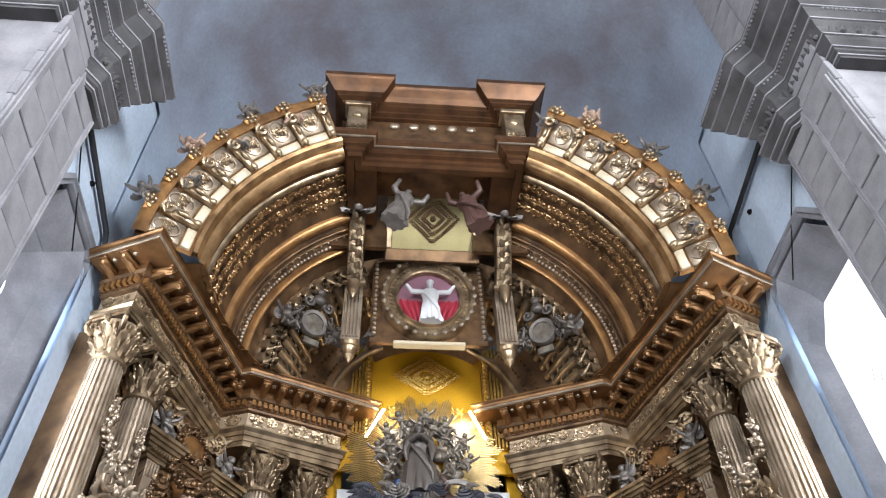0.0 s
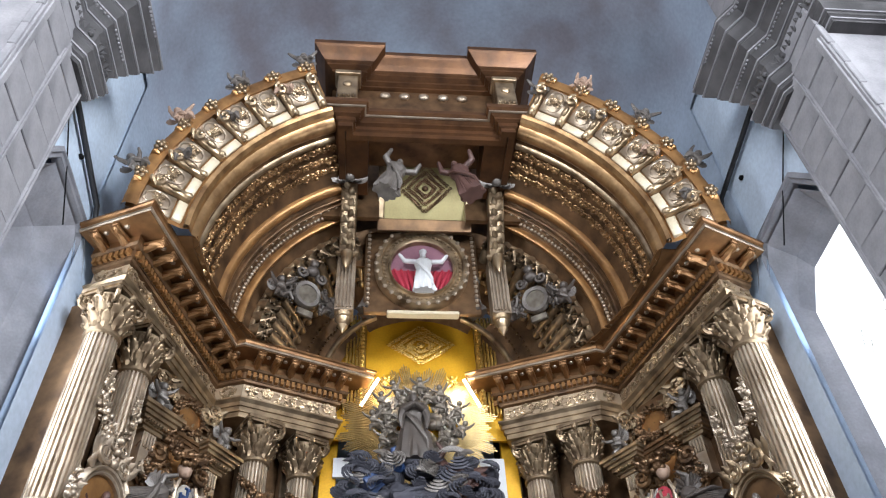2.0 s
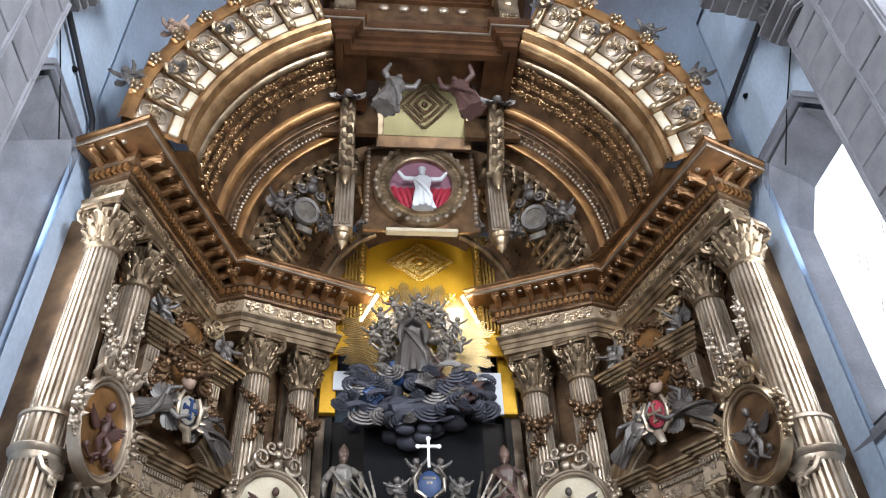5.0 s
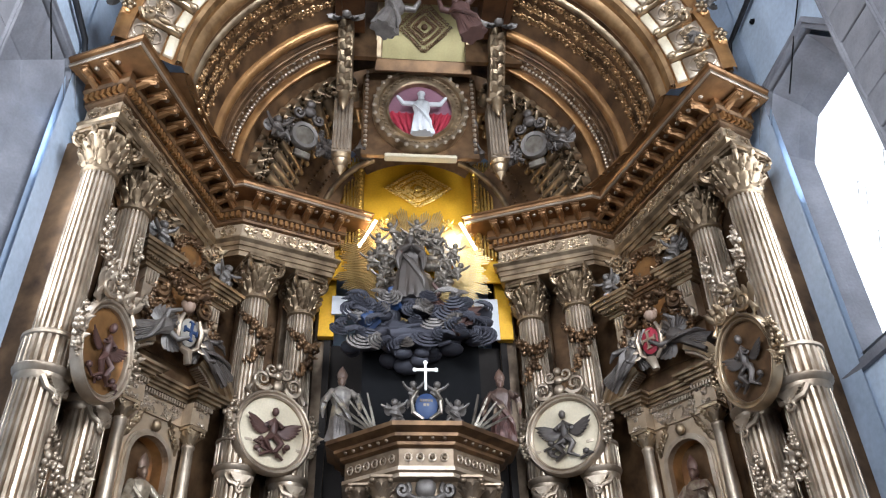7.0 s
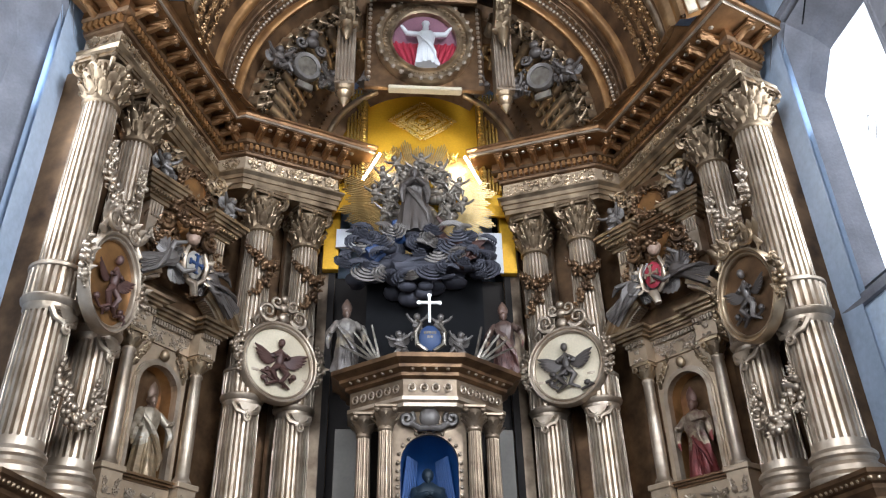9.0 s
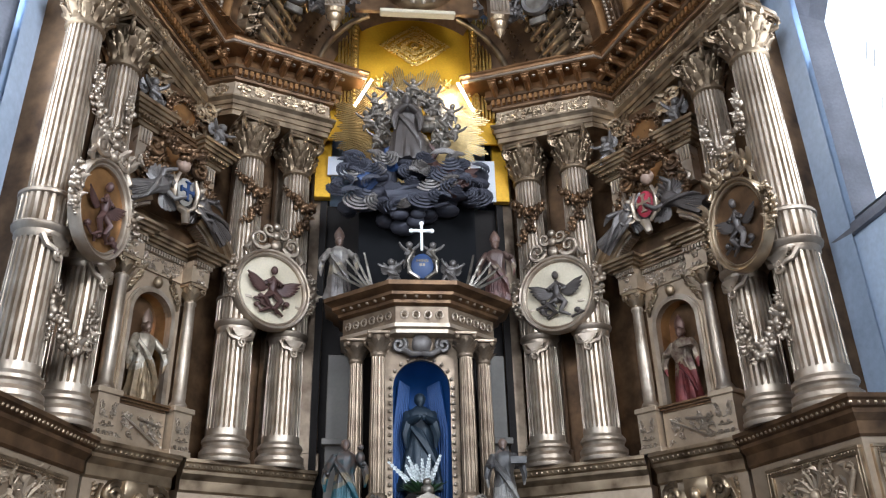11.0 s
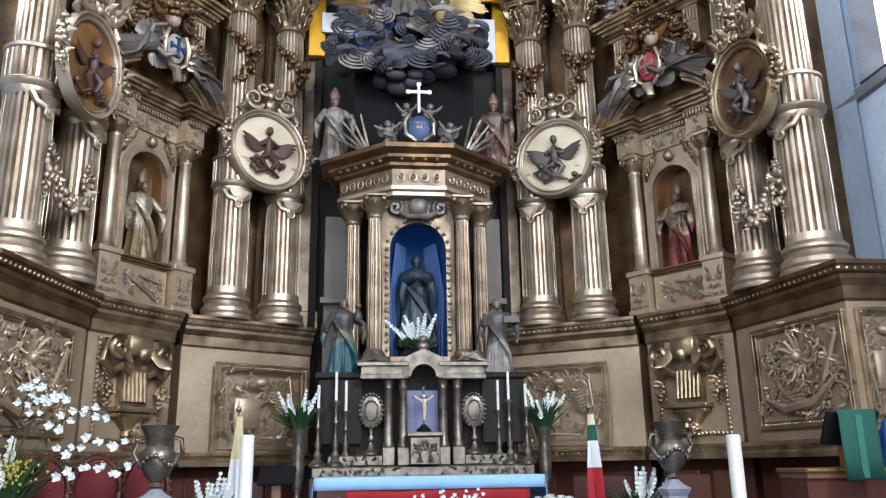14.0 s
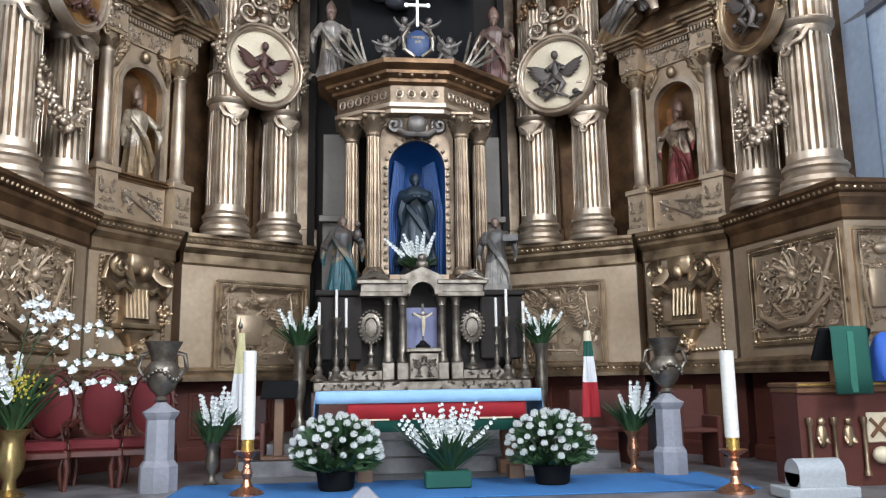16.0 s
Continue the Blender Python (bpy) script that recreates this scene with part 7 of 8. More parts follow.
for e, mt, kid in ((-1, MARYROBE, True), (1, FRIAR, False)):
    a = part("saint_statue", figure(1.14, 90 + e, "side" if e < 0 else "book", child=kid), mt, smooth=50)
    a.matrix_world = pose(e * 1.1, 11.15, 2.86, 0, 0, -e * 8)
    tagged(a, "painted saint with a child in teal robes" if e < 0 else "painted friar saint in white holding a book", "statue")
    pd = part("statue_stand", box(boxed(e * 1.12 - 0.3, e * 1.12 + 0.3, 10.95, 11.5, 1.9, 2.78, bevel=0.02), e * 1.12 - 0.34, e * 1.12 + 0.34, 10.9, 11.5, 2.78, 2.858, bevel=0.015), SHADOWWALL)
    tagged(pd, "dark wooden stand under a saint", "stand")
    a = part("saint_statue", figure(1.22, 95 + e, "side", mitre=True), GREYROBE if e < 0 else BROWNROBE, smooth=50)
    a.matrix_world = pose(e * 1.32, 12.05, 6.345, 0, 0, -e * 10)
    tagged(a, "grey carved mitred saint on the tabernacle's cornice" if e < 0 else "reddish carved saint on the tabernacle's cornice", "statue")
    c = part("cherub", cherub(0.5, 400 + e), PEWTER, smooth=50)
    c.matrix_world = pose(e * 0.42, 11.3, 6.345, 0, e * 10, 0)
    tagged(c, "grey carved cherub beside the blue shield", "statue", "shield cherubs")
    c = part("cherub", cherub(0.5, 410 + e, wings=False), PEWTER, smooth=50)
    c.matrix_world = pose(e * 0.15, 11.45, 6.72, 0, e * 6, 0)
    tagged(c, "grey carved cherub holding the cross", "statue", "shield cherubs")
    sr = thing("silver_rays", pose(e * 0.62, 11.7, 6.34), "fan of silvered wooden rays", "rays", "silver rays")
    for j in range(5):
        a = radians(78 - 12 * j)
        part("ray", tube(bmesh.new(), [(e * 0.12, 0, 0.02), (e * (0.12 + 0.75 * math.cos(a)), 0.05, 0.75 * math.sin(a))], [0.035, 0.018], 4), SILVER, sr)
sh = thing("blue_shield", pose(0, 11.12, 6.36), "small blue painted shield in a silver scrolled frame", "shield")
o = part("field", lathe(bmesh.new(), [(0.005, 0.05), (0.1, 0.045), (0.19, 0.0), (0.19, -0.05)], 20, pose(0, 0, 0.22, 90) @ Matrix.Diagonal((0.9, 1.1, 1, 1)), cap=False), BLUEPAINT, sh, smooth=50)
bm = bmesh.new()
for e in (-1, 1):
    tube(bm, [(e * 0.05, -0.02, 0.0), (e * 0.2, -0.03, 0.1), (e * 0.23, -0.03, 0.3), (e * 0.14, -0.03, 0.45), (e * 0.2, -0.03, 0.5)], [0.03, 0.04, 0.035, 0.035, 0.03], 6)
part("frame", bm, SILVER, sh, smooth=50)
bm = bmesh.new()
for z, w in ((0.29, 0.2), (0.22, 0.1)):
    for k in range(5 if w > 0.15 else 2):
        n = 5 if w > 0.15 else 2
        box(bm, -w / 2 + w * k / n, -w / 2 + w * (k + 0.75) / n, -0.056, -0.04, z - 0.02, z + 0.02)
part("lettering_bars", bm, SILVER, o)
cx = thing("white_cross", pose(0, 11.2, 6.88), "white cross with rounded ends and added glow on the tabernacle", "cross")
bm = box(box(bmesh.new(), -0.019, 0.019, -0.02, 0.02, 0, 0.46, bevel=0.006), -0.15, 0.15, -0.021, 0.021, 0.325, 0.365, bevel=0.006)
for x, z in ((-0.165, 0.345), (0.165, 0.345), (0, 0.475)):
    blob(bm, x, 0, z, 0.038, 0.025, 0.038, 2)
# slight emission added to brighten the white; the cross is no lamp
part("cross", bm, glow("white_paint_with_glow", (0.9, 0.9, 0.86), 0.15), cx)
# ---- floor level: steps, altars, flowers, furniture ----
for s in (-1, 1):
    for k, path in PED.items():
        wb = thing("wainscot", pose(0, 0, 0), "dark red panelled wooden base under the altarpiece", "panelling", "wainscot runs")
        pts = mirrored(path, s)
        part("panel_body", sweep(bmesh.new(), [(-0.35, 0.502), (-0.35, ZB), (-0.95, ZB), (-0.95, 0.502)], pts), REDWOOD, wb)
        part("skirting", sweep(bmesh.new(), [(-0.3, 0.503), (-0.3, 0.66), (-0.33, 0.7), (-0.4, 0.7), (-0.4, 0.503)], pts), REDWOOD, wb)
        bm = None
        for x, y, nx, ny in along(pts, 0.55, 0.1):
            a = facing(x, y, 0, nx, ny) @ Vector((0, 0.35, 0))
            m = facing(a.x, a.y, 0, nx, ny)
            if bm is None:
                bm = box(boxed(-0.2, 0.2, -0.02, 0.03, 0.8, 1.5, bevel=0.012), -0.15, 0.15, -0.035, 0.03, 0.86, 1.44, bevel=0.012)
                src_p = part("panel", bm, BROWNWOOD if k == "middle" else REDWOOD, wb)
                src_p.matrix_basis = m
            else:
                share("panel", src_p, wb, m)
slab("step_3", -2.3, 2.4, 9.95, 12.9, 0.502, 0.68, MARBLE, "veined grey marble step before the high altar", "step")
slab("step_4", -2.0, 2.1, 10.25, 12.9, 0.682, 0.86, MARBLE, "veined grey marble step before the high altar", "step")
slab("step_5", -1.7, 1.8, 10.55, 12.9, 0.862, 1.02, MARBLE, "veined grey marble step before the high altar", "step")
cp = part("carpet", boxed(-2.75, 3.1, 7.75, 9.2, 0.502, 0.515, bevel=0.004), BLUECARPET)
tagged(cp, "bright blue carpet laid before the altar", "carpet")

# silver high altar
ha = thing("silver_altar", pose(0, 0, 0), "worn silver high altar with small columns and a gabled cornice", "altar")
part("body", boxed(-1.5, 1.5, 10.95, 12.3, 1.022, 1.47), REDWOOD, ha)
bm = boxed(-1.47, 1.47, 10.72, 11.2, 1.47, 1.62, bevel=0.02)
scr = bmesh.new()
scrolls(scr, 2.7, 0.12, 22, 0, 0.012, 91)
part("mensa", bm, SILVER, ha)
o = part("mensa_relief", scr, SILVER, ha)
o.matrix_basis = pose(0, 10.715, 1.54)
for e in (-1, 1):
    bm = boxed(e * 0.85 - 0.42, e * 0.85 + 0.42, 10.85, 11.2, 1.622, 1.76, bevel=0.015)
    part("gradine", bm, SILVER, ha)
    b2 = bmesh.new()
    scrolls(b2, 0.76, 0.11, 9, 0, 0.012, 92)
    o = part("gradine_relief", b2, SILVER, ha)
    o.matrix_basis = pose(e * 0.85, 10.845, 1.69)
    for x in (0.27, 0.47):
        bm = boxed(e * x - 0.085, e * x + 0.085, 10.8, 11.0, 1.622, 1.86, bevel=0.012)
        part("column_base", bm, SILVER, ha)
        bm = bmesh.new()
        lathe(bm, [(0.08, 1.86), (0.085, 1.9), (0.062, 1.94), (0.06, 2.2), (0.052, 2.62), (0.065, 2.64), (0.055, 2.67), (0.085, 2.75)], 16, Matrix.Translation((e * x, 10.9, 0)))
        part("silver_column", bm, SILVER, ha, smooth=40)
    bm = box(box(boxed(min(e * 0.2, e * 0.86), max(e * 0.2, e * 0.86), 10.76, 11.05, 2.75, 2.82, bevel=0.01), min(e * 0.2, e * 0.84), max(e * 0.2, e * 0.84), 10.78, 11.05, 2.82, 2.92), min(e * 0.2, e * 0.9), max(e * 0.2, e * 0.9), 10.71, 11.05, 2.92, 2.98, bevel=0.01)
    part("cornice", bm, SILVER, ha)
    bm = bmesh.new()
    for j in range(4):
        tube(bm, [(e * (0.86 + 0.02 * j), 10.8, 2.98), (e * (0.72 - 0.05 * j), 10.76, 3.12 - 0.02 * j), (e * (0.6 - 0.04 * j), 10.78, 3.0)], 0.025, 5)
    part("finial", bm, SILVER, ha, smooth=50)
    # oval reliquary on a foot
    rq = thing("reliquary", pose(e * 0.7, 10.95, 1.765), "silver oval reliquary on a turned foot", "reliquary", "altar reliquaries")
    part("foot", lathe(bmesh.new(), [(0.12, 0), (0.12, 0.03), (0.05, 0.08), (0.025, 0.16), (0.05, 0.2), (0.025, 0.26), (0.035, 0.36)], 16), SILVER, rq, smooth=40)
    bm = bmesh.new()
    lathe(bm, [(0.005, 0.03), (0.1, 0.03), (0.17, 0.0), (0.1, -0.03), (0.005, -0.03)], 24, pose(0, 0, 0.58, 90) @ Matrix.Diagonal((1, 1.35, 1, 1)), cap=False)
    for i in range(22):
        a = TAU * i / 22
        blob(bm, 0.16 * math.cos(a), -0.02, 0.58 + 0.22 * math.sin(a), 0.028)
        blob(bm, 0.09 * math.cos(a), -0.035, 0.58 + 0.13 * math.sin(a), 0.018)
    part("oval", bm, SILVER, rq, smooth=50)
bm = bmesh.new()
vs, fs = [], []
n = 10
for y in (10.74, 11.05):
    for i in range(n + 1):
        a = math.pi * i / n
        vs.append((-0.17 * math.cos(a), y, 2.78 + 0.17 * math.sin(a)))
    vs += [(-0.26, y, 2.78), (-0.3, y, 3.02), (0.0, y, 3.16), (0.3, y, 3.02), (0.26, y, 2.78)]
    vs += []
k = n + 6
for off_ in (0,):
    for b, sg in ((0, 1), (k, -1)):
        fs += [tuple(b + j for j in (0, 1, 2, n + 2, n + 1)), tuple(b + j for j in (2, 3, 4, 5, n + 3, n + 2)), tuple(b + j for j in (5, 6, 7, 8, n + 4, n + 3)), tuple(b + j for j in (8, 9, 10, n + 5, n + 4))]
    fs += [(i, i + 1, k + i + 1, k + i) for i in range(n)] + [(n + 1 + i, n + 2 + i, k + n + 2 + i, k + n + 1 + i) for i in range(4)]
add_mesh(bm, vs, fs)
bmesh.ops.recalc_face_normals(bm, faces=bm.faces)
part("gable", bm, SILVER, ha)
part("gable_knob", blob(blob(bmesh.new(), 0, 10.85, 3.2, 0.09, 0.07, 0.08, 2), 0, 10.85, 3.3, 0.06, 0.05, 0.06, 2), SILVER, ha, smooth=50)
part("backing_panel", boxed(-0.22, 0.22, 11.02, 11.06, 1.9, 2.62, bevel=0.01), surface("grey_violet_cloth", (0.22, 0.23, 0.36), 0.8, 0, (0.16, 0.17, 0.28), 4, 60), ha, "grey-violet cloth panel")
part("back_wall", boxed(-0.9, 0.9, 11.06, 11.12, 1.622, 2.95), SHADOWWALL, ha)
bx = thing("silver_casket", pose(0, 10.78, 1.625), "square silver tabernacle casket with a domed relief", "casket")
part("box", box(boxed(-0.2, 0.2, -0.18, 0.12, 0, 0.36, bevel=0.015), -0.24, 0.24, -0.22, 0.14, 0.36, 0.42, bevel=0.012), SILVER, bx)
bm = bmesh.new()
scrolls(bm, 0.3, 0.28, 7, -0.18, 0.014, 95)
o = part("door_relief", bm, SILVER, bx)
o.matrix_basis = pose(0, 0, 0.19)
cf = thing("crucifix", pose(0, 10.8, 2.05), "small dark crucifix on a stepped foot", "crucifix")
part("foot", lathe(bmesh.new(), [(0.1, 0), (0.1, 0.03), (0.06, 0.06), (0.03, 0.1)], 14), BLACK, cf, smooth=40)
part("cross", box(boxed(-0.014, 0.014, -0.012, 0.012, 0.08, 0.6), -0.15, 0.15, -0.013, 0.011, 0.44, 0.468), BRONZE, cf)
bm = tube(bmesh.new(), [(-0.13, -0.03, 0.47), (-0.03, -0.03, 0.41), (0.03, -0.03, 0.41), (0.13, -0.03, 0.47)], 0.015, 5)
tube(bm, [(0, -0.03, 0.43), (0.01, -0.035, 0.32), (0, -0.03, 0.16)], [0.028, 0.026, 0.012], 6)
blob(bm, 0, -0.035, 0.47, 0.025)
part("plain_corpus", bm, CREAM, cf)


def candlestick(x, y, z, h, ch):
    ob = thing("candlestick", pose(x, y, z), "turned silver candlestick with a thin white candle", "candlestick", "altar candlesticks")
    part("stem", lathe(bmesh.new(), [(0.11, 0), (0.11, 0.03), (0.05, 0.09), (0.06, 0.14), (0.025, 0.2), (0.045, 0.28), (0.02, 0.36), (0.02, h * 0.6), (0.042, h * 0.66), (0.02, h * 0.74), (0.03, h * 0.9), (0.06, h * 0.97), (0.06, h)], 14), SILVER, ob, smooth=40)
    c = part("candle", lathe(bmesh.new(), [(0.02, h), (0.02, h + ch), (0.006, h + ch + 0.01)], 10), WAX, ob, "thin white candle")
    return ob


for e in (-1, 1):
    for x, y, h, ch in ((1.4, 10.82, 0.75, 0.3), (1.17, 10.85, 0.85, 0.38), (1.04, 10.95, 0.72, 0.4)):
        candlestick(e * x, y, 1.622, h, ch)


# flowers
def petals(bm, x, y, z, r, q):
    for i in range(5):
        a = TAU * i / 5 + q.uniform(0, 1)
        d = Vector((math.cos(a), q.uniform(-0.7, 0.0), math.sin(a)))
        leaf(bm, (x, y, z), d, (0, -1, 0.2), r, r * 0.75, 0.5, 2)


def sprays(n, spread, h, seed, lo=0.0):
    """Grass-like leaves fanning up from the origin."""
    q = random.Random(seed)
    bm = bmesh.new()
    for i in range(n):
        a, e = q.uniform(0, TAU), q.uniform(0.15, 1.0)
        d = Vector((math.cos(a) * spread * e, math.sin(a) * spread * e * 0.7, h * q.uniform(0.6, 1.0)))
        leaf(bm, (q.uniform(-0.05, 0.05), q.uniform(-0.04, 0.04), lo), d, (math.cos(a), math.sin(a), 0.2), d.length, 0.035 + 0.02 * q.random(), q.uniform(0.2, 0.7), 3)
    return bm


def gladioli(n, spread, h, seed, lo=0.15, size=0.05):
    q = random.Random(seed)
    bm, st = bmesh.new(), bmesh.new()
    for i in range(n):
        a, e = q.uniform(0, TAU), q.uniform(0.2, 1.0)
        d = Vector((math.cos(a) * spread * e, math.sin(a) * spread * e * 0.5 - 0.05, h * q.uniform(0.7, 1.0)))
        tube(st, [(0, 0, lo * 0.4), d * 0.5 + Vector((0, 0, 0.04)), d], [0.007, 0.006, 0.004], 4)
        for j in range(7):
            p = d * (0.5 + 0.5 * j / 6)
            petals(bm, p.x, p.y - 0.02, p.z, size * (1.15 - 0.09 * j), q)
    return bm, st


def vase_bouquet(x, y, z, vh, vr, vmat, gh, gs, fh, fs, nf, seed, label, size=0.05, yellow=False, stand=0.0):
    ob = thing("flower_vase", pose(x, y, z), label, "flower vase", "flower vases")
    prof = [(0.75 * vr, 0), (0.8 * vr, 0.03 * vh), (0.35 * vr, 0.12 * vh), (0.3 * vr, 0.25 * vh), (0.62 * vr, 0.4 * vh), (0.7 * vr, 0.6 * vh), (0.55 * vr, 0.78 * vh), (0.62 * vr, 0.88 * vh), (1.0 * vr, vh), (0.95 * vr, vh - 0.01)]
    part("vase", lathe(bmesh.new(), prof, 20), vmat, ob, smooth=45)
    o = part("leaves", sprays(90, gs, gh, seed), LEAF, ob)
    o.matrix_basis = pose(0, 0, vh - 0.05)
    f, st = gladioli(nf, fs, fh, seed + 1, size=size)
    o = part("blossoms", f, PETAL, ob, "white blossoms")
    o.matrix_basis = pose(0, 0, vh - 0.05)
    o = part("stems", st, LEAF, ob)
    o.matrix_basis = pose(0, 0, vh - 0.05)
    if yellow:
        q = random.Random(seed)
        bm = bmesh.new()
        for i in range(120):
            blob(bm, q.gauss(0.05, 0.12), q.uniform(-0.2, 0.0), gh * 0.75 + q.gauss(0, 0.09), 0.018)
        o = part("yellow_blossoms", bm, YELLOWPETAL, ob, "small yellow blossoms")
        o.matrix_basis = pose(0, 0, vh - 0.05)
    return ob


big_vase = vase_bouquet(-4.4, 8.75, 0.502, 0.68, 0.2, BRASS, 0.66, 0.5, 0.8, 0.5, 3, 501, "tall brass vase with green leaves, white lilies and yellow sprigs", 0.1, True)
q = random.Random(77)
fl, st = bmesh.new(), bmesh.new()
for dx, up in ((1.15, 0.55), (0.95, 0.85), (1.2, 0.25), (0.55, 1.0), (0.3, 1.15), (-0.4, 1.05), (-0.8, 0.8)):
    arc = [Vector((dx * k, -0.1 - 0.15 * k, 0.3 + up * math.sin(1.9 * k) / 0.95 * 0.9)) for k in (i / 8 for i in range(9))]
    tube(st, arc, 0.007, 4)
    for p in arc[4:]:
        for e in (-1, 1):
            petals(fl, p.x + 0.05 * e, p.y - 0.03, p.z + q.uniform(-0.06, 0.03), q.uniform(0.045, 0.065), q)
for nm, bm, mt, lb in (("blossoms", fl, PETAL, "white orchid blossoms on arching stems"), ("stems", st, LEAF, "")):
    o = part(nm, bm, mt, big_vase, lb)
    o.matrix_basis = pose(0, 0, 0.6)
vase_bouquet(-2.5, 9.35, 0.502, 0.46, 0.11, SILVER, 0.46, 0.3, 0.68, 0.42, 9, 511, "slim silver vase with green leaves and white flowers")
vase_bouquet(2.42, 9.5, 0.502, 0.48, 0.11, COPPER, 0.44, 0.3, 0.62, 0.5, 9, 521, "slim brass vase with green leaves and white flowers")
for e in (-1, 1):
    vase_bouquet(e * 1.66, 10.95, 1.022, 1.08, 0.13, SILVER, 0.42, 0.36, 0.55, 0.42, 7, 531 + e, "tall silver flower stand with dark fern leaves and white sprigs")
v = vase_bouquet(0.0, 11.42, 3.125, 0.12, 0.16, SILVER, 0.22, 0.34, 0.52, 0.5, 13, 541, "low silver bowl of white flowers before the blue niche", 0.05)


def mum_basket(x, y, seed):
    ob = thing("flower_basket", pose(x, y, 0.517), "dark basket packed with round white chrysanthemums", "flower basket", "altar baskets")
    part("basket", lathe(bmesh.new(), [(0.16, 0), (0.18, 0.02), (0.2, 0.16), (0.22, 0.2), (0.2, 0.2)], 20), BLACK, ob, smooth=40)
    q = random.Random(seed)
    bm = bmesh.new()
    for i in range(260):
        a, el = q.uniform(0, TAU), q.uniform(-0.25, 1.35)
        d = Vector((math.cos(a) * math.cos(el), math.sin(a) * math.cos(el), math.sin(el)))
        p = Vector((0, 0, 0.36)) + Vector((d.x * 0.42, d.y * 0.32, d.z * 0.34))
        leaf(bm, p * 0.72 + Vector((0, 0, 0.08)), d + Vector((q.uniform(-.5, .5), q.uniform(-.5, .5), q.uniform(-.4, .3))), d, 0.17, 0.08, 0.4, 2)
    for i in range(60):
        a = q.uniform(0, TAU)
        leaf(bm, (0.12 * math.cos(a), 0.12 * math.sin(a), 0.2), (math.cos(a), math.sin(a), q.uniform(-0.1, 0.7)), (0, 0, 1), 0.34, 0.07, 0.3, 3)
    part("foliage", bm, LEAF, ob)
    head = None
    pts = []
    for i in range(400):
        a, el = q.uniform(0, TAU), q.uniform(-0.2, 1.4)
        d = Vector((math.cos(a) * math.cos(el), math.sin(a) * math.cos(el), math.sin(el)))
        p = Vector((d.x * 0.47, d.y * 0.35, 0.38 + d.z * 0.37))
        if d.y > 0.35 or any((p - o2).length < 0.088 for o2 in pts):
            continue
        pts.append(p)
    for p in pts:
        m = Matrix.Translation(p) @ Matrix.Rotation(q.uniform(0, 6), 4, "Z") @ Matrix.Diagonal((q.uniform(0.6, 0.92),) * 3 + (1,))
        if head is None:
            hb = bmesh.new()
            for i in range(54):
                zz = 1 - 1.7 * (i + 0.5) / 54
                a = i * 2.399
                rr = math.sqrt(max(0, 1 - zz * zz))
                d = Vector((rr * math.cos(a), rr * math.sin(a), zz))
                leaf(hb, d * 0.02, d, Vector((0, 0, 1)) if abs(d.z) < 0.9 else Vector((1, 0, 0)), 0.038, 0.024, 0.5, 2)
            blob(hb, 0, 0, 0, 0.035, sub=2)
            head = part("chrysanthemum", hb, PETAL, ob, smooth=60)
            head.matrix_basis = m
        else:
            share("chrysanthemum", head, ob, m)


mum_basket(-1.1, 8.5, 61)
mum_basket(1.17, 8.5, 62)
ob = thing("flower_box", pose(0.05, 8.45, 0.517), "green box of white gladioli and leaves", "flower box")
part("box", boxed(-0.24, 0.24, -0.12, 0.12, 0, 0.17, bevel=0.015), GREENCLOTH, ob)
o = part("leaves", sprays(150, 0.5, 0.5, 71), LEAF, ob)
o.matrix_basis = pose(0, 0, 0.14)
f, st = gladioli(24, 0.52, 0.72, 72, size=0.042)
o = part("blossoms", f, PETAL, ob, "white gladiolus blossoms")
o.matrix_basis = pose(0, 0, 0.14)
o = part("stems", st, LEAF, ob)
o.matrix_basis = pose(0, 0, 0.14)

# altar table with cloths
at = thing("altar_table", pose(-0.08, 9.0, 0.502), "dark wooden altar table on turned legs", "altar table")
part("tabletop", boxed(-1.2, 1.2, 0, 0.85, 0.9, 0.975, bevel=0.01), BROWNWOOD, at)
for x in (-0.72, 0.98):
    for y in (0.12, 0.72):
        part("leg", box(lathe(bmesh.new(), [(0.06, 0.0), (0.06, 0.14), (0.04, 0.18), (0.06, 0.3), (0.075, 0.45), (0.045, 0.7), (0.06, 0.78), (0.06, 0.9)], 14, pose(x, y, 0)), x - 0.09, x + 0.09, y - 0.09, y + 0.09, 0, 0.16, bevel=0.01), BROWNWOOD, at, smooth=35)


def cloth(name, x0, x1, ztop, drop, mat, label, y0, wave, side=0.0):
    bm = bmesh.new()
    n = 60
    vs = []
    for i in range(n + 1):
        x = x0 + (x1 - x0) * i / n
        w = wave * math.sin(9 * x + 1.3) + wave * 0.6 * math.sin(23 * x)
        vs += [(x, 0.4, ztop), (x, y0, ztop), (x, y0 - 0.012, ztop - 0.01), (x, y0 - 0.016 + w * 0.5, ztop - drop * 0.5), (x, y0 - 0.02 + w, ztop - drop)]
    fs = [(i * 5 + j, (i + 1) * 5 + j, (i + 1) * 5 + j + 1, i * 5 + j + 1) for i in range(n) for j in range(4)]
    add_mesh(bm, vs, fs)
    o = part(name, bm, mat, smooth=60)
    sol = o.modifiers.new("thick", "SOLIDIFY")
    sol.thickness = 0.006
    o.matrix_world = pose(-0.08, 9.0, 0.502)
    return tagged(o, label, "cloth", "altar cloths")


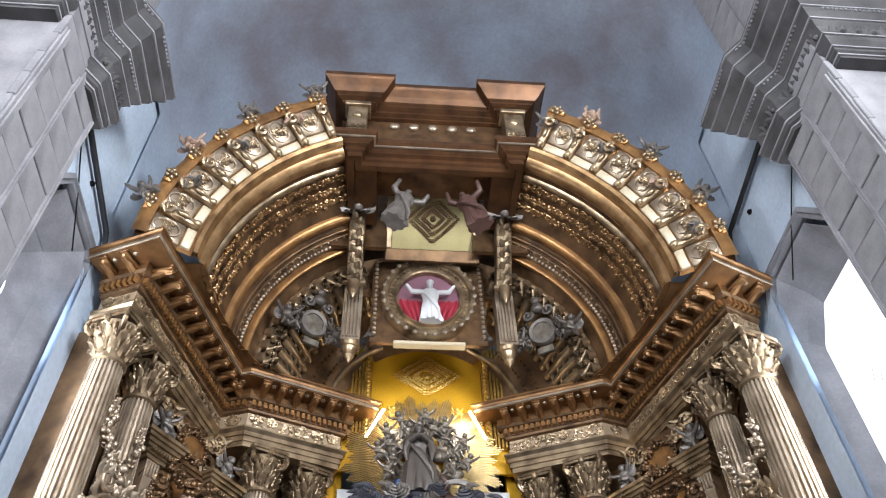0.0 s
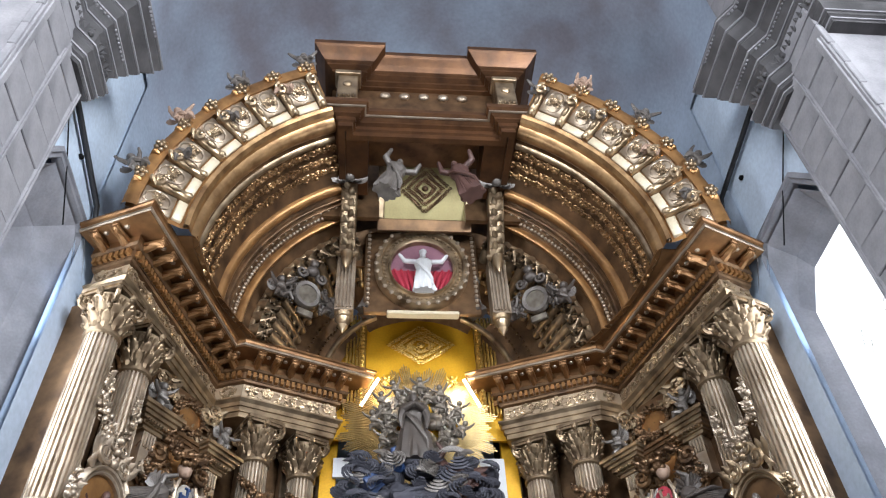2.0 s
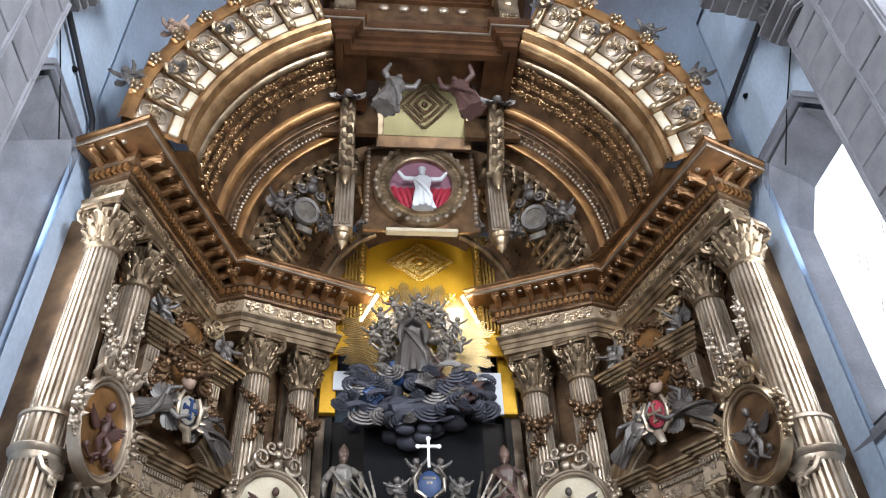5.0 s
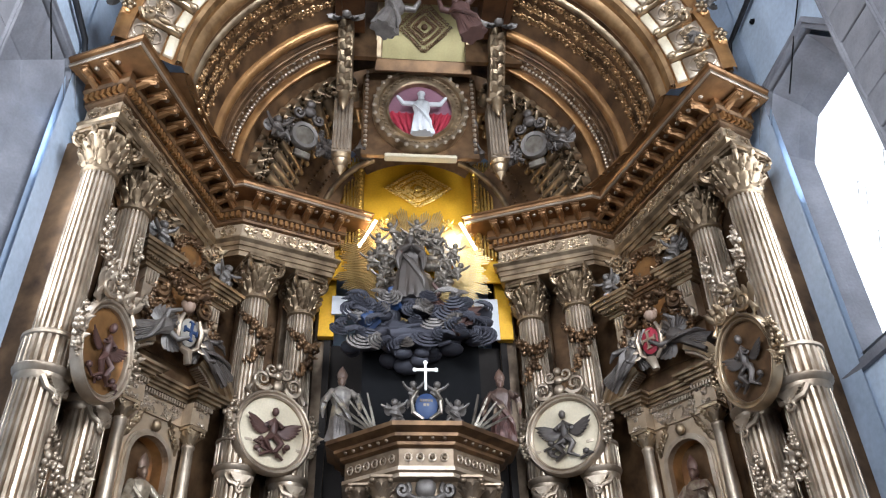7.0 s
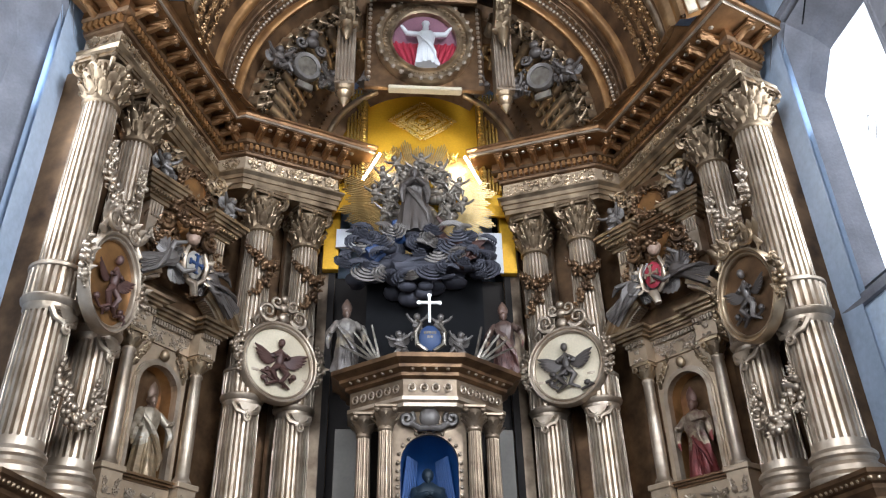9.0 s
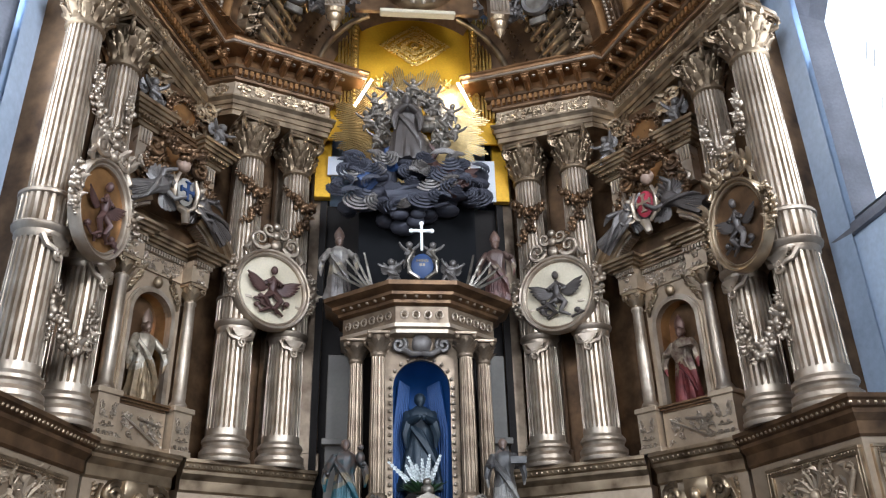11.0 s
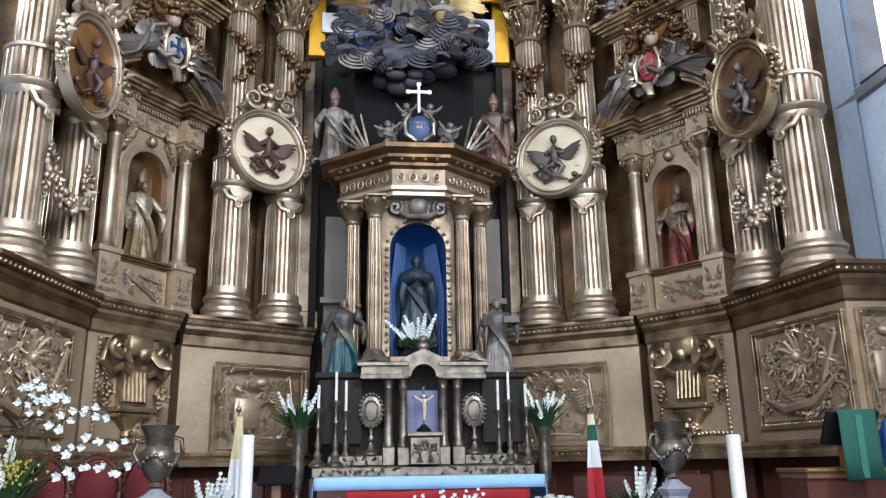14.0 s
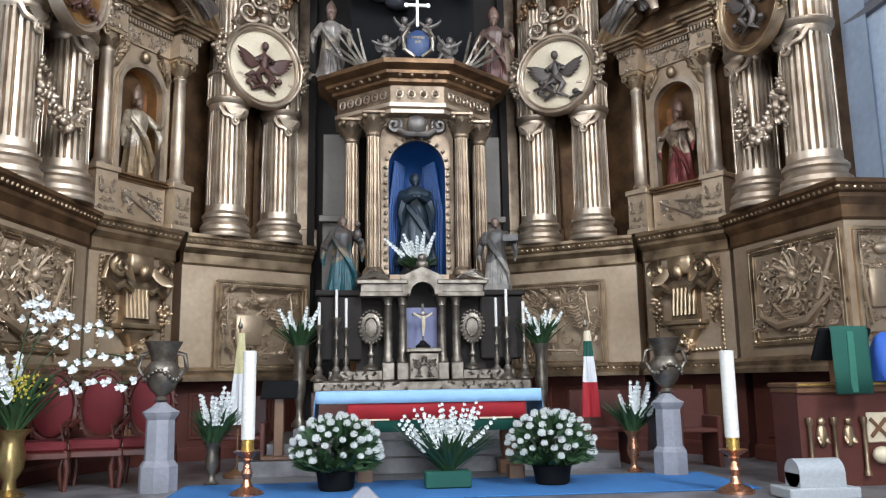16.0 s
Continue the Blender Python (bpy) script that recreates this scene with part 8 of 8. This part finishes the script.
cloth("green_cloth", -0.62, 1.02, 0.982, 0.43, GREENCLOTH, "dark green cloth hanging lowest before the altar", -0.012, 0.006)
cloth("red_cloth", -0.92, 1.08, 0.99, 0.31, REDCLOTH, "deep red cloth with a pale hem before the altar", -0.03, 0.006)
cloth("blue_cloth", -1.26, 1.26, 0.998, 0.13, BLUECLOTH, "pale blue cloth covering the altar table", -0.05, 0.008)
hm = part("gold_hem", boxed(-0.98, 1.0, 8.945, 8.952, 1.182, 1.2), CREAM, smooth=None)
tagged(hm, "pale gold hem along the red cloth", "trim", kind="structure")
for e in (-1, 1):
    bm = bmesh.new()
    vs = []
    for i in range(13):
        y = 8.95 + 0.85 * i / 12
        vs += [(-0.08 + e * 1.262, y, 1.5), (-0.08 + e * (1.285 + 0.012 * math.sin(i * 1.4)), y, 1.2 + 0.02 * math.sin(i))]
    add_mesh(bm, vs, [(2 * i, 2 * i + 2, 2 * i + 3, 2 * i + 1) for i in range(12)])
    o = part("cloth_end", bm, BLUECLOTH, smooth=60)
    sol = o.modifiers.new("thick", "SOLIDIFY")
    sol.thickness = 0.006
    tagged(o, "pale blue cloth end hanging over the table's side", "cloth", "altar cloths")


def big_candle(x, y, z, h0, h1):
    ob = thing("paschal_candle", pose(x, y, z), "thick white candle on a turned copper stand", "candle", "large candles")
    part("stand", lathe(bmesh.new(), [(0.17, 0), (0.17, 0.03), (0.06, 0.09), (0.035, 0.16), (0.06, 0.22), (0.03, 0.28), (0.045, h0 * 0.62), (0.03, h0 * 0.7), (0.06, h0 * 0.78), (0.05, h0 * 0.82), (0.13, h0 * 0.94), (0.14, h0 * 0.97), (0.06, h0 * 0.98)], 20), COPPER, ob, smooth=40)
    part("socket", lathe(bmesh.new(), [(0.062, h0 * 0.96), (0.062, h0 + 0.1), (0.055, h0 + 0.1)], 16), BRIGHTGOLD, ob, "brass candle socket", smooth=40)
    part("candle", lathe(bmesh.new(), [(0.068, h0 + 0.1), (0.068, h1), (0.05, h1 + 0.006), (0.01, h1 - 0.005)], 20), WAX, ob, "white wax candle", smooth=50)
    part("wick", tube(bmesh.new(), [(0, 0, h1 - 0.01), (0.005, 0, h1 + 0.03)], 0.006, 5), BLACK, ob)


big_candle(-1.98, 8.35, 0.502, 0.45, 1.43)
big_candle(2.74, 7.55, 0.502, 0.42, 1.35)

for x, y in ((-2.97, 8.9), (2.72, 9.1)):
    ob = thing("stone_pedestal", pose(x, y, 0.502), "grey octagonal stone pedestal with moulded cap", "pedestal", "stone pedestals")
    part("shaft", lathe(bmesh.new(), [(0.2, 0), (0.2, 0.26), (0.175, 0.3), (0.155, 0.32), (0.15, 0.74), (0.18, 0.78), (0.2, 0.82), (0.12, 0.86), (0.05, 0.92)], 8), WINSTONE, ob)
    u = thing("silver_urn", pose(x, y, 1.425), "embossed silver urn with side handles on a stone pedestal", "urn", "silver urns")
    part("body", lathe(bmesh.new(), [(0.05, 0), (0.08, 0.02), (0.05, 0.06), (0.13, 0.14), (0.19, 0.27), (0.17, 0.37), (0.12, 0.43), (0.14, 0.52), (0.19, 0.62), (0.2, 0.64), (0.17, 0.63)], 24), SILVER, u, smooth=45)
    bm = bmesh.new()
    for e in (-1, 1):
        part("handle", tube(bmesh.new(), [(e * 0.17, 0, 0.25), (e * 0.25, 0, 0.36), (e * 0.23, 0, 0.5), (e * 0.15, 0, 0.52)], 0.025, 6), SILVER, u, smooth=50)
    for i in range(26):
        a = TAU * i / 26
        blob(bm, 0.185 * math.cos(a), 0.185 * math.sin(a), 0.28 + 0.05 * math.sin(3 * a), 0.03)
    part("embossed_band", bm, SILVER, u, smooth=50)


def armchair(x, y, rz):
    ob = thing("armchair", pose(x, y, 0.502, 0, 0, rz), "carved dark wooden armchair with red upholstery", "chair", "red chairs")
    for sx in (-0.28, 0.28):
        for sy in (-0.25, 0.25):
            part("leg", tube(bmesh.new(), [(sx, sy, 0.42), (sx * 1.1, sy * 1.08, 0.22), (sx * 1.02, sy, 0.0)], [0.035, 0.03, 0.025], 8), REDWOOD, ob, smooth=50)
        part("armrest", tube(bmesh.new(), [(sx * 1.08, 0.26, 0.72), (sx * 1.12, -0.05, 0.7), (sx * 1.08, -0.27, 0.66), (sx * 1.05, -0.26, 0.44)], 0.03, 8), REDWOOD, ob, smooth=50)
    part("seat", boxed(-0.31, 0.31, -0.3, 0.28, 0.4, 0.52, bevel=0.04), CHAIRRED, ob, "red upholstered seat")
    part("seat_rail", boxed(-0.32, 0.32, -0.32, 0.3, 0.34, 0.41, bevel=0.01), REDWOOD, ob)
    bm = bmesh.new()
    lathe(bm, [(0.005, 0.03), (0.8, 0.03), (1.0, 0.0), (0.8, -0.03), (0.005, -0.03)], 28, pose(0, 0.3, 0.88, 90) @ Matrix.Diagonal((0.22, 0.34, 1, 1)), cap=False)
    part("back_cushion", bm, CHAIRRED, ob, "red upholstered back", smooth=50)
    bm = bmesh.new()
    tube(bm, [(0.26 * math.cos(TAU * i / 24), 0.3, 0.88 + 0.39 * math.sin(TAU * i / 24)) for i in range(25)], 0.035, 6)
    for i in range(28):
        a = TAU * i / 28
        blob(bm, 0.29 * math.cos(a), 0.28, 0.88 + 0.42 * math.sin(a), 0.025)
    part("back_frame", bm, REDWOOD, ob, smooth=50)


armchair(-4.3, 9.3, 8)
armchair(-3.8, 9.5, 8)
armchair(-3.3, 9.62, 6)
# wooden reading desk and bench behind
ds = thing("reading_desk", pose(-1.85, 10.2, 0.682), "brown wooden reading desk with a slanted black board", "lectern")
part("post", boxed(-0.06, 0.06, -0.05, 0.05, 0, 0.8, bevel=0.01), BROWNWOOD, ds)
part("base", boxed(-0.2, 0.2, -0.16, 0.16, 0, 0.05, bevel=0.01), BROWNWOOD, ds)
o = part("board", boxed(-0.22, 0.22, -0.16, 0.16, 0, 0.03, bevel=0.006), BLACK, ds)
o.matrix_basis = pose(0, 0, 0.83, 40)
for x, w in ((-2.35, 0.6), (2.3, 0.7), (3.35, 0.5)):
    bn = thing("bench", pose(x, 10.4 if x < 3 else 9.9, 0.502), "dark red wooden bench against the wainscot", "bench", "benches")
    part("seat", boxed(-w / 2, w / 2, -0.22, 0.2, 0.42, 0.47, bevel=0.01), REDWOOD, bn)
    part("backrest", boxed(-w / 2, w / 2, 0.2, 0.24, 0.42, 0.95, bevel=0.01), REDWOOD, bn)
    for e in (-1, 1):
        part("side", boxed(e * w / 2 - 0.03, e * w / 2 + 0.03, -0.24, 0.26, 0, 0.62, bevel=0.01), REDWOOD, bn)


def flag(x, y, cols, label):
    ob = thing("flag", pose(x, y, 0.502), label, "flag", "furled flags")
    part("base", lathe(bmesh.new(), [(0.16, 0), (0.16, 0.04), (0.04, 0.09), (0.02, 0.12)], 16), BROWNWOOD, ob, smooth=40)
    part("pole", tube(bmesh.new(), [(0, 0, 0.05), (0, 0, 1.78)], 0.014, 8), BROWNWOOD, ob)
    part("finial", lathe(bmesh.new(), [(0.02, 1.77), (0.035, 1.8), (0.012, 1.86), (0.002, 1.92)], 10), SILVER, ob, smooth=40)
    z1, n = 1.72, len(cols)
    for k, (m, f0, f1) in enumerate(cols):
        bm = bmesh.new()
        a, b = z1 - 1.1 * f0, z1 - 1.1 * f1
        lathe(bm, [(0.035 + 0.075 * (f0 + (f1 - f0) * i / 6), a + (b - a) * i / 6) for i in range(7)], 36, Matrix.Translation((0.02, -0.02, 0)) @ Matrix.Diagonal((1, 0.7, 1, 1)), wave=lambda t, z, q: q * (1 + 0.22 * math.sin(5 * t + 3 * z) + 0.1 * math.sin(11 * t)))
        part("fold", bm, m, ob, smooth=60)


flag(-2.32, 10.0, ((surface("pale_yellow_cloth", (0.62, 0.56, 0.30), 0.8), 0, 0.45), (WHITECLOTH, 0.451, 1.0)), "furled yellow and white flag on a wooden pole")
flag(2.08, 10.15, ((CREAM, 0, 0.12), (GREENCLOTH, 0.121, 0.3), (WHITECLOTH, 0.301, 0.6), (REDCLOTH, 0.601, 1.0)), "furled green, white and red flag on a wooden pole")

# ambo with gilded reliefs, green lectern cloth
am = thing("ambo", pose(4.1, 7.75, 0.502), "reddish wooden ambo with gilded reliefs and small columns", "ambo")
part("body", boxed(-0.55, 0.62, 0, 0.5, 0, 0.98), REDWOOD, am)
part("top", box(boxed(-0.58, 0.64, -0.06, 0.52, 0.98, 1.03, bevel=0.01), -0.56, 0.62, -0.04, 0.5, 0.93, 0.98), BROWNWOOD, am)
part("gilt_edge", boxed(-0.56, 0.6, -0.068, -0.06, 1.0, 1.02), BRIGHTGOLD, am)
for x in (-0.46, -0.2, 0.12, 0.44):
    part("gilt_column", lathe(bmesh.new(), [(0.035, 0.1), (0.035, 0.14), (0.022, 0.16), (0.02, 0.6), (0.035, 0.62), (0.035, 0.68)], 10, pose(x, -0.035, 0)), GOLD, am, smooth=40)
for x, mt in ((-0.33, GOLD), (-0.04, GOLD), (0.56, GOLD)):
    bm = bmesh.new()
    blob(bm, x, -0.02, 0.5, 0.06, 0.04, 0.12, 2)
    blob(bm, x, -0.03, 0.64, 0.04, 0.03, 0.045, 2)
    for e in (-1, 1):
        leaf(bm, (x, -0.02, 0.55), (e * 0.4, -0.2, -1), (0, -1, 0), 0.15, 0.06, 0.4, 3)
    part("gilt_relief", bm, mt, am, smooth=60)
part("panel", boxed(0.17, 0.4, -0.02, 0.01, 0.42, 0.72, bevel=0.01), CREAM, am, "pale carved panel with crossed tools")
bm = tube(bmesh.new(), [(0.2, -0.03, 0.66), (0.37, -0.03, 0.48)], 0.02, 5)
tube(bm, [(0.2, -0.03, 0.48), (0.37, -0.03, 0.66)], 0.02, 5)
part("panel_relief", bm, BROWNWOOD, am)
part("globe", blob(bmesh.new(), 0.28, -0.05, 0.3, 0.1, 0.07, 0.09, 2), CREAM, am, smooth=60)
lc = thing("lectern_desk", pose(4.02, 7.62, 1.535), "slanted lectern desk draped with a green cloth", "lectern")
part("post", boxed(-0.05, 0.05, 0.1, 0.2, 0, 0.3), BROWNWOOD, lc)
o = part("desk", boxed(-0.28, 0.28, -0.02, 0.02, -0.16, 0.2, bevel=0.008), BLACK, lc)
o.matrix_basis = pose(0, 0.05, 0.36, 30)
bm = bmesh.new()
vs = []
for i in range(13):
    x = -0.2 + 0.4 * i / 12
    w = 0.006 * math.sin(14 * x)
    vs += [(x, 0.1, 0.56), (x, -0.09, 0.55), (x, -0.115 + w, 0.5), (x, -0.12 + w, 0.1), (x, -0.125 + 2 * w, -0.12)]
add_mesh(bm, vs, [(i * 5 + j, (i + 1) * 5 + j, (i + 1) * 5 + j + 1, i * 5 + j + 1) for i in range(12) for j in range(4)])
o = part("green_drape", bm, GREENCLOTH, lc, "hanging green cloth", smooth=60)
sol = o.modifiers.new("thick", "SOLIDIFY")
sol.thickness = 0.006
part("drape_band", boxed(-0.035, 0.035, -0.134, -0.128, -0.1, 0.5), surface("faded_green_band", (0.03, 0.16, 0.11), 0.8), lc)
bb = thing("blue_bag", pose(4.52, 7.68, 1.535), "crumpled bright blue cloth bundle on the ambo", "cloth")
part("cloth", lathe(bmesh.new(), [(0.14, 0), (0.17, 0.1), (0.15, 0.3), (0.1, 0.45), (0.03, 0.5)], 24, wave=lambda a, z, q: q * (1 + 0.14 * math.sin(5 * a + 9 * z))), surface("blue_fabric", (0.03, 0.12, 0.5), 0.7), bb, smooth=60)
wb = thing("white_case", pose(3.3, 6.98, 0.502), "white case with a rounded lid on a pale slab", "case")
part("slab", boxed(-0.34, 0.34, -0.02, 0.34, 0, 0.1, bevel=0.012), CASEGREY, wb)
bm = bmesh.new()
lathe(bm, [(0.13, -0.22), (0.13, 0.22)], 24, pose(0, 0.14, 0.22, 0, 90))
box(bm, -0.22, 0.22, 0.01, 0.27, 0.1, 0.22)
part("lid", bm, CASEGREY, wb, smooth=30)
wg = thing("grey_wedge", pose(-0.82, 7.15, 0.502), "small grey wedge-shaped floor box at the step", "box")
bm = bmesh.new()
add_mesh(bm, [(-0.22, 0, 0), (0.22, 0, 0), (0.22, 0.22, 0), (-0.22, 0.22, 0), (-0.02, 0.06, 0.19), (0.03, 0.06, 0.19), (0.03, 0.16, 0.19), (-0.02, 0.16, 0.19)], [(3, 2, 1, 0), (4, 5, 6, 7), (0, 1, 5, 4), (1, 2, 6, 5), (2, 3, 7, 6), (3, 0, 4, 7)])
part("body", bm, WINSTONE, wg)
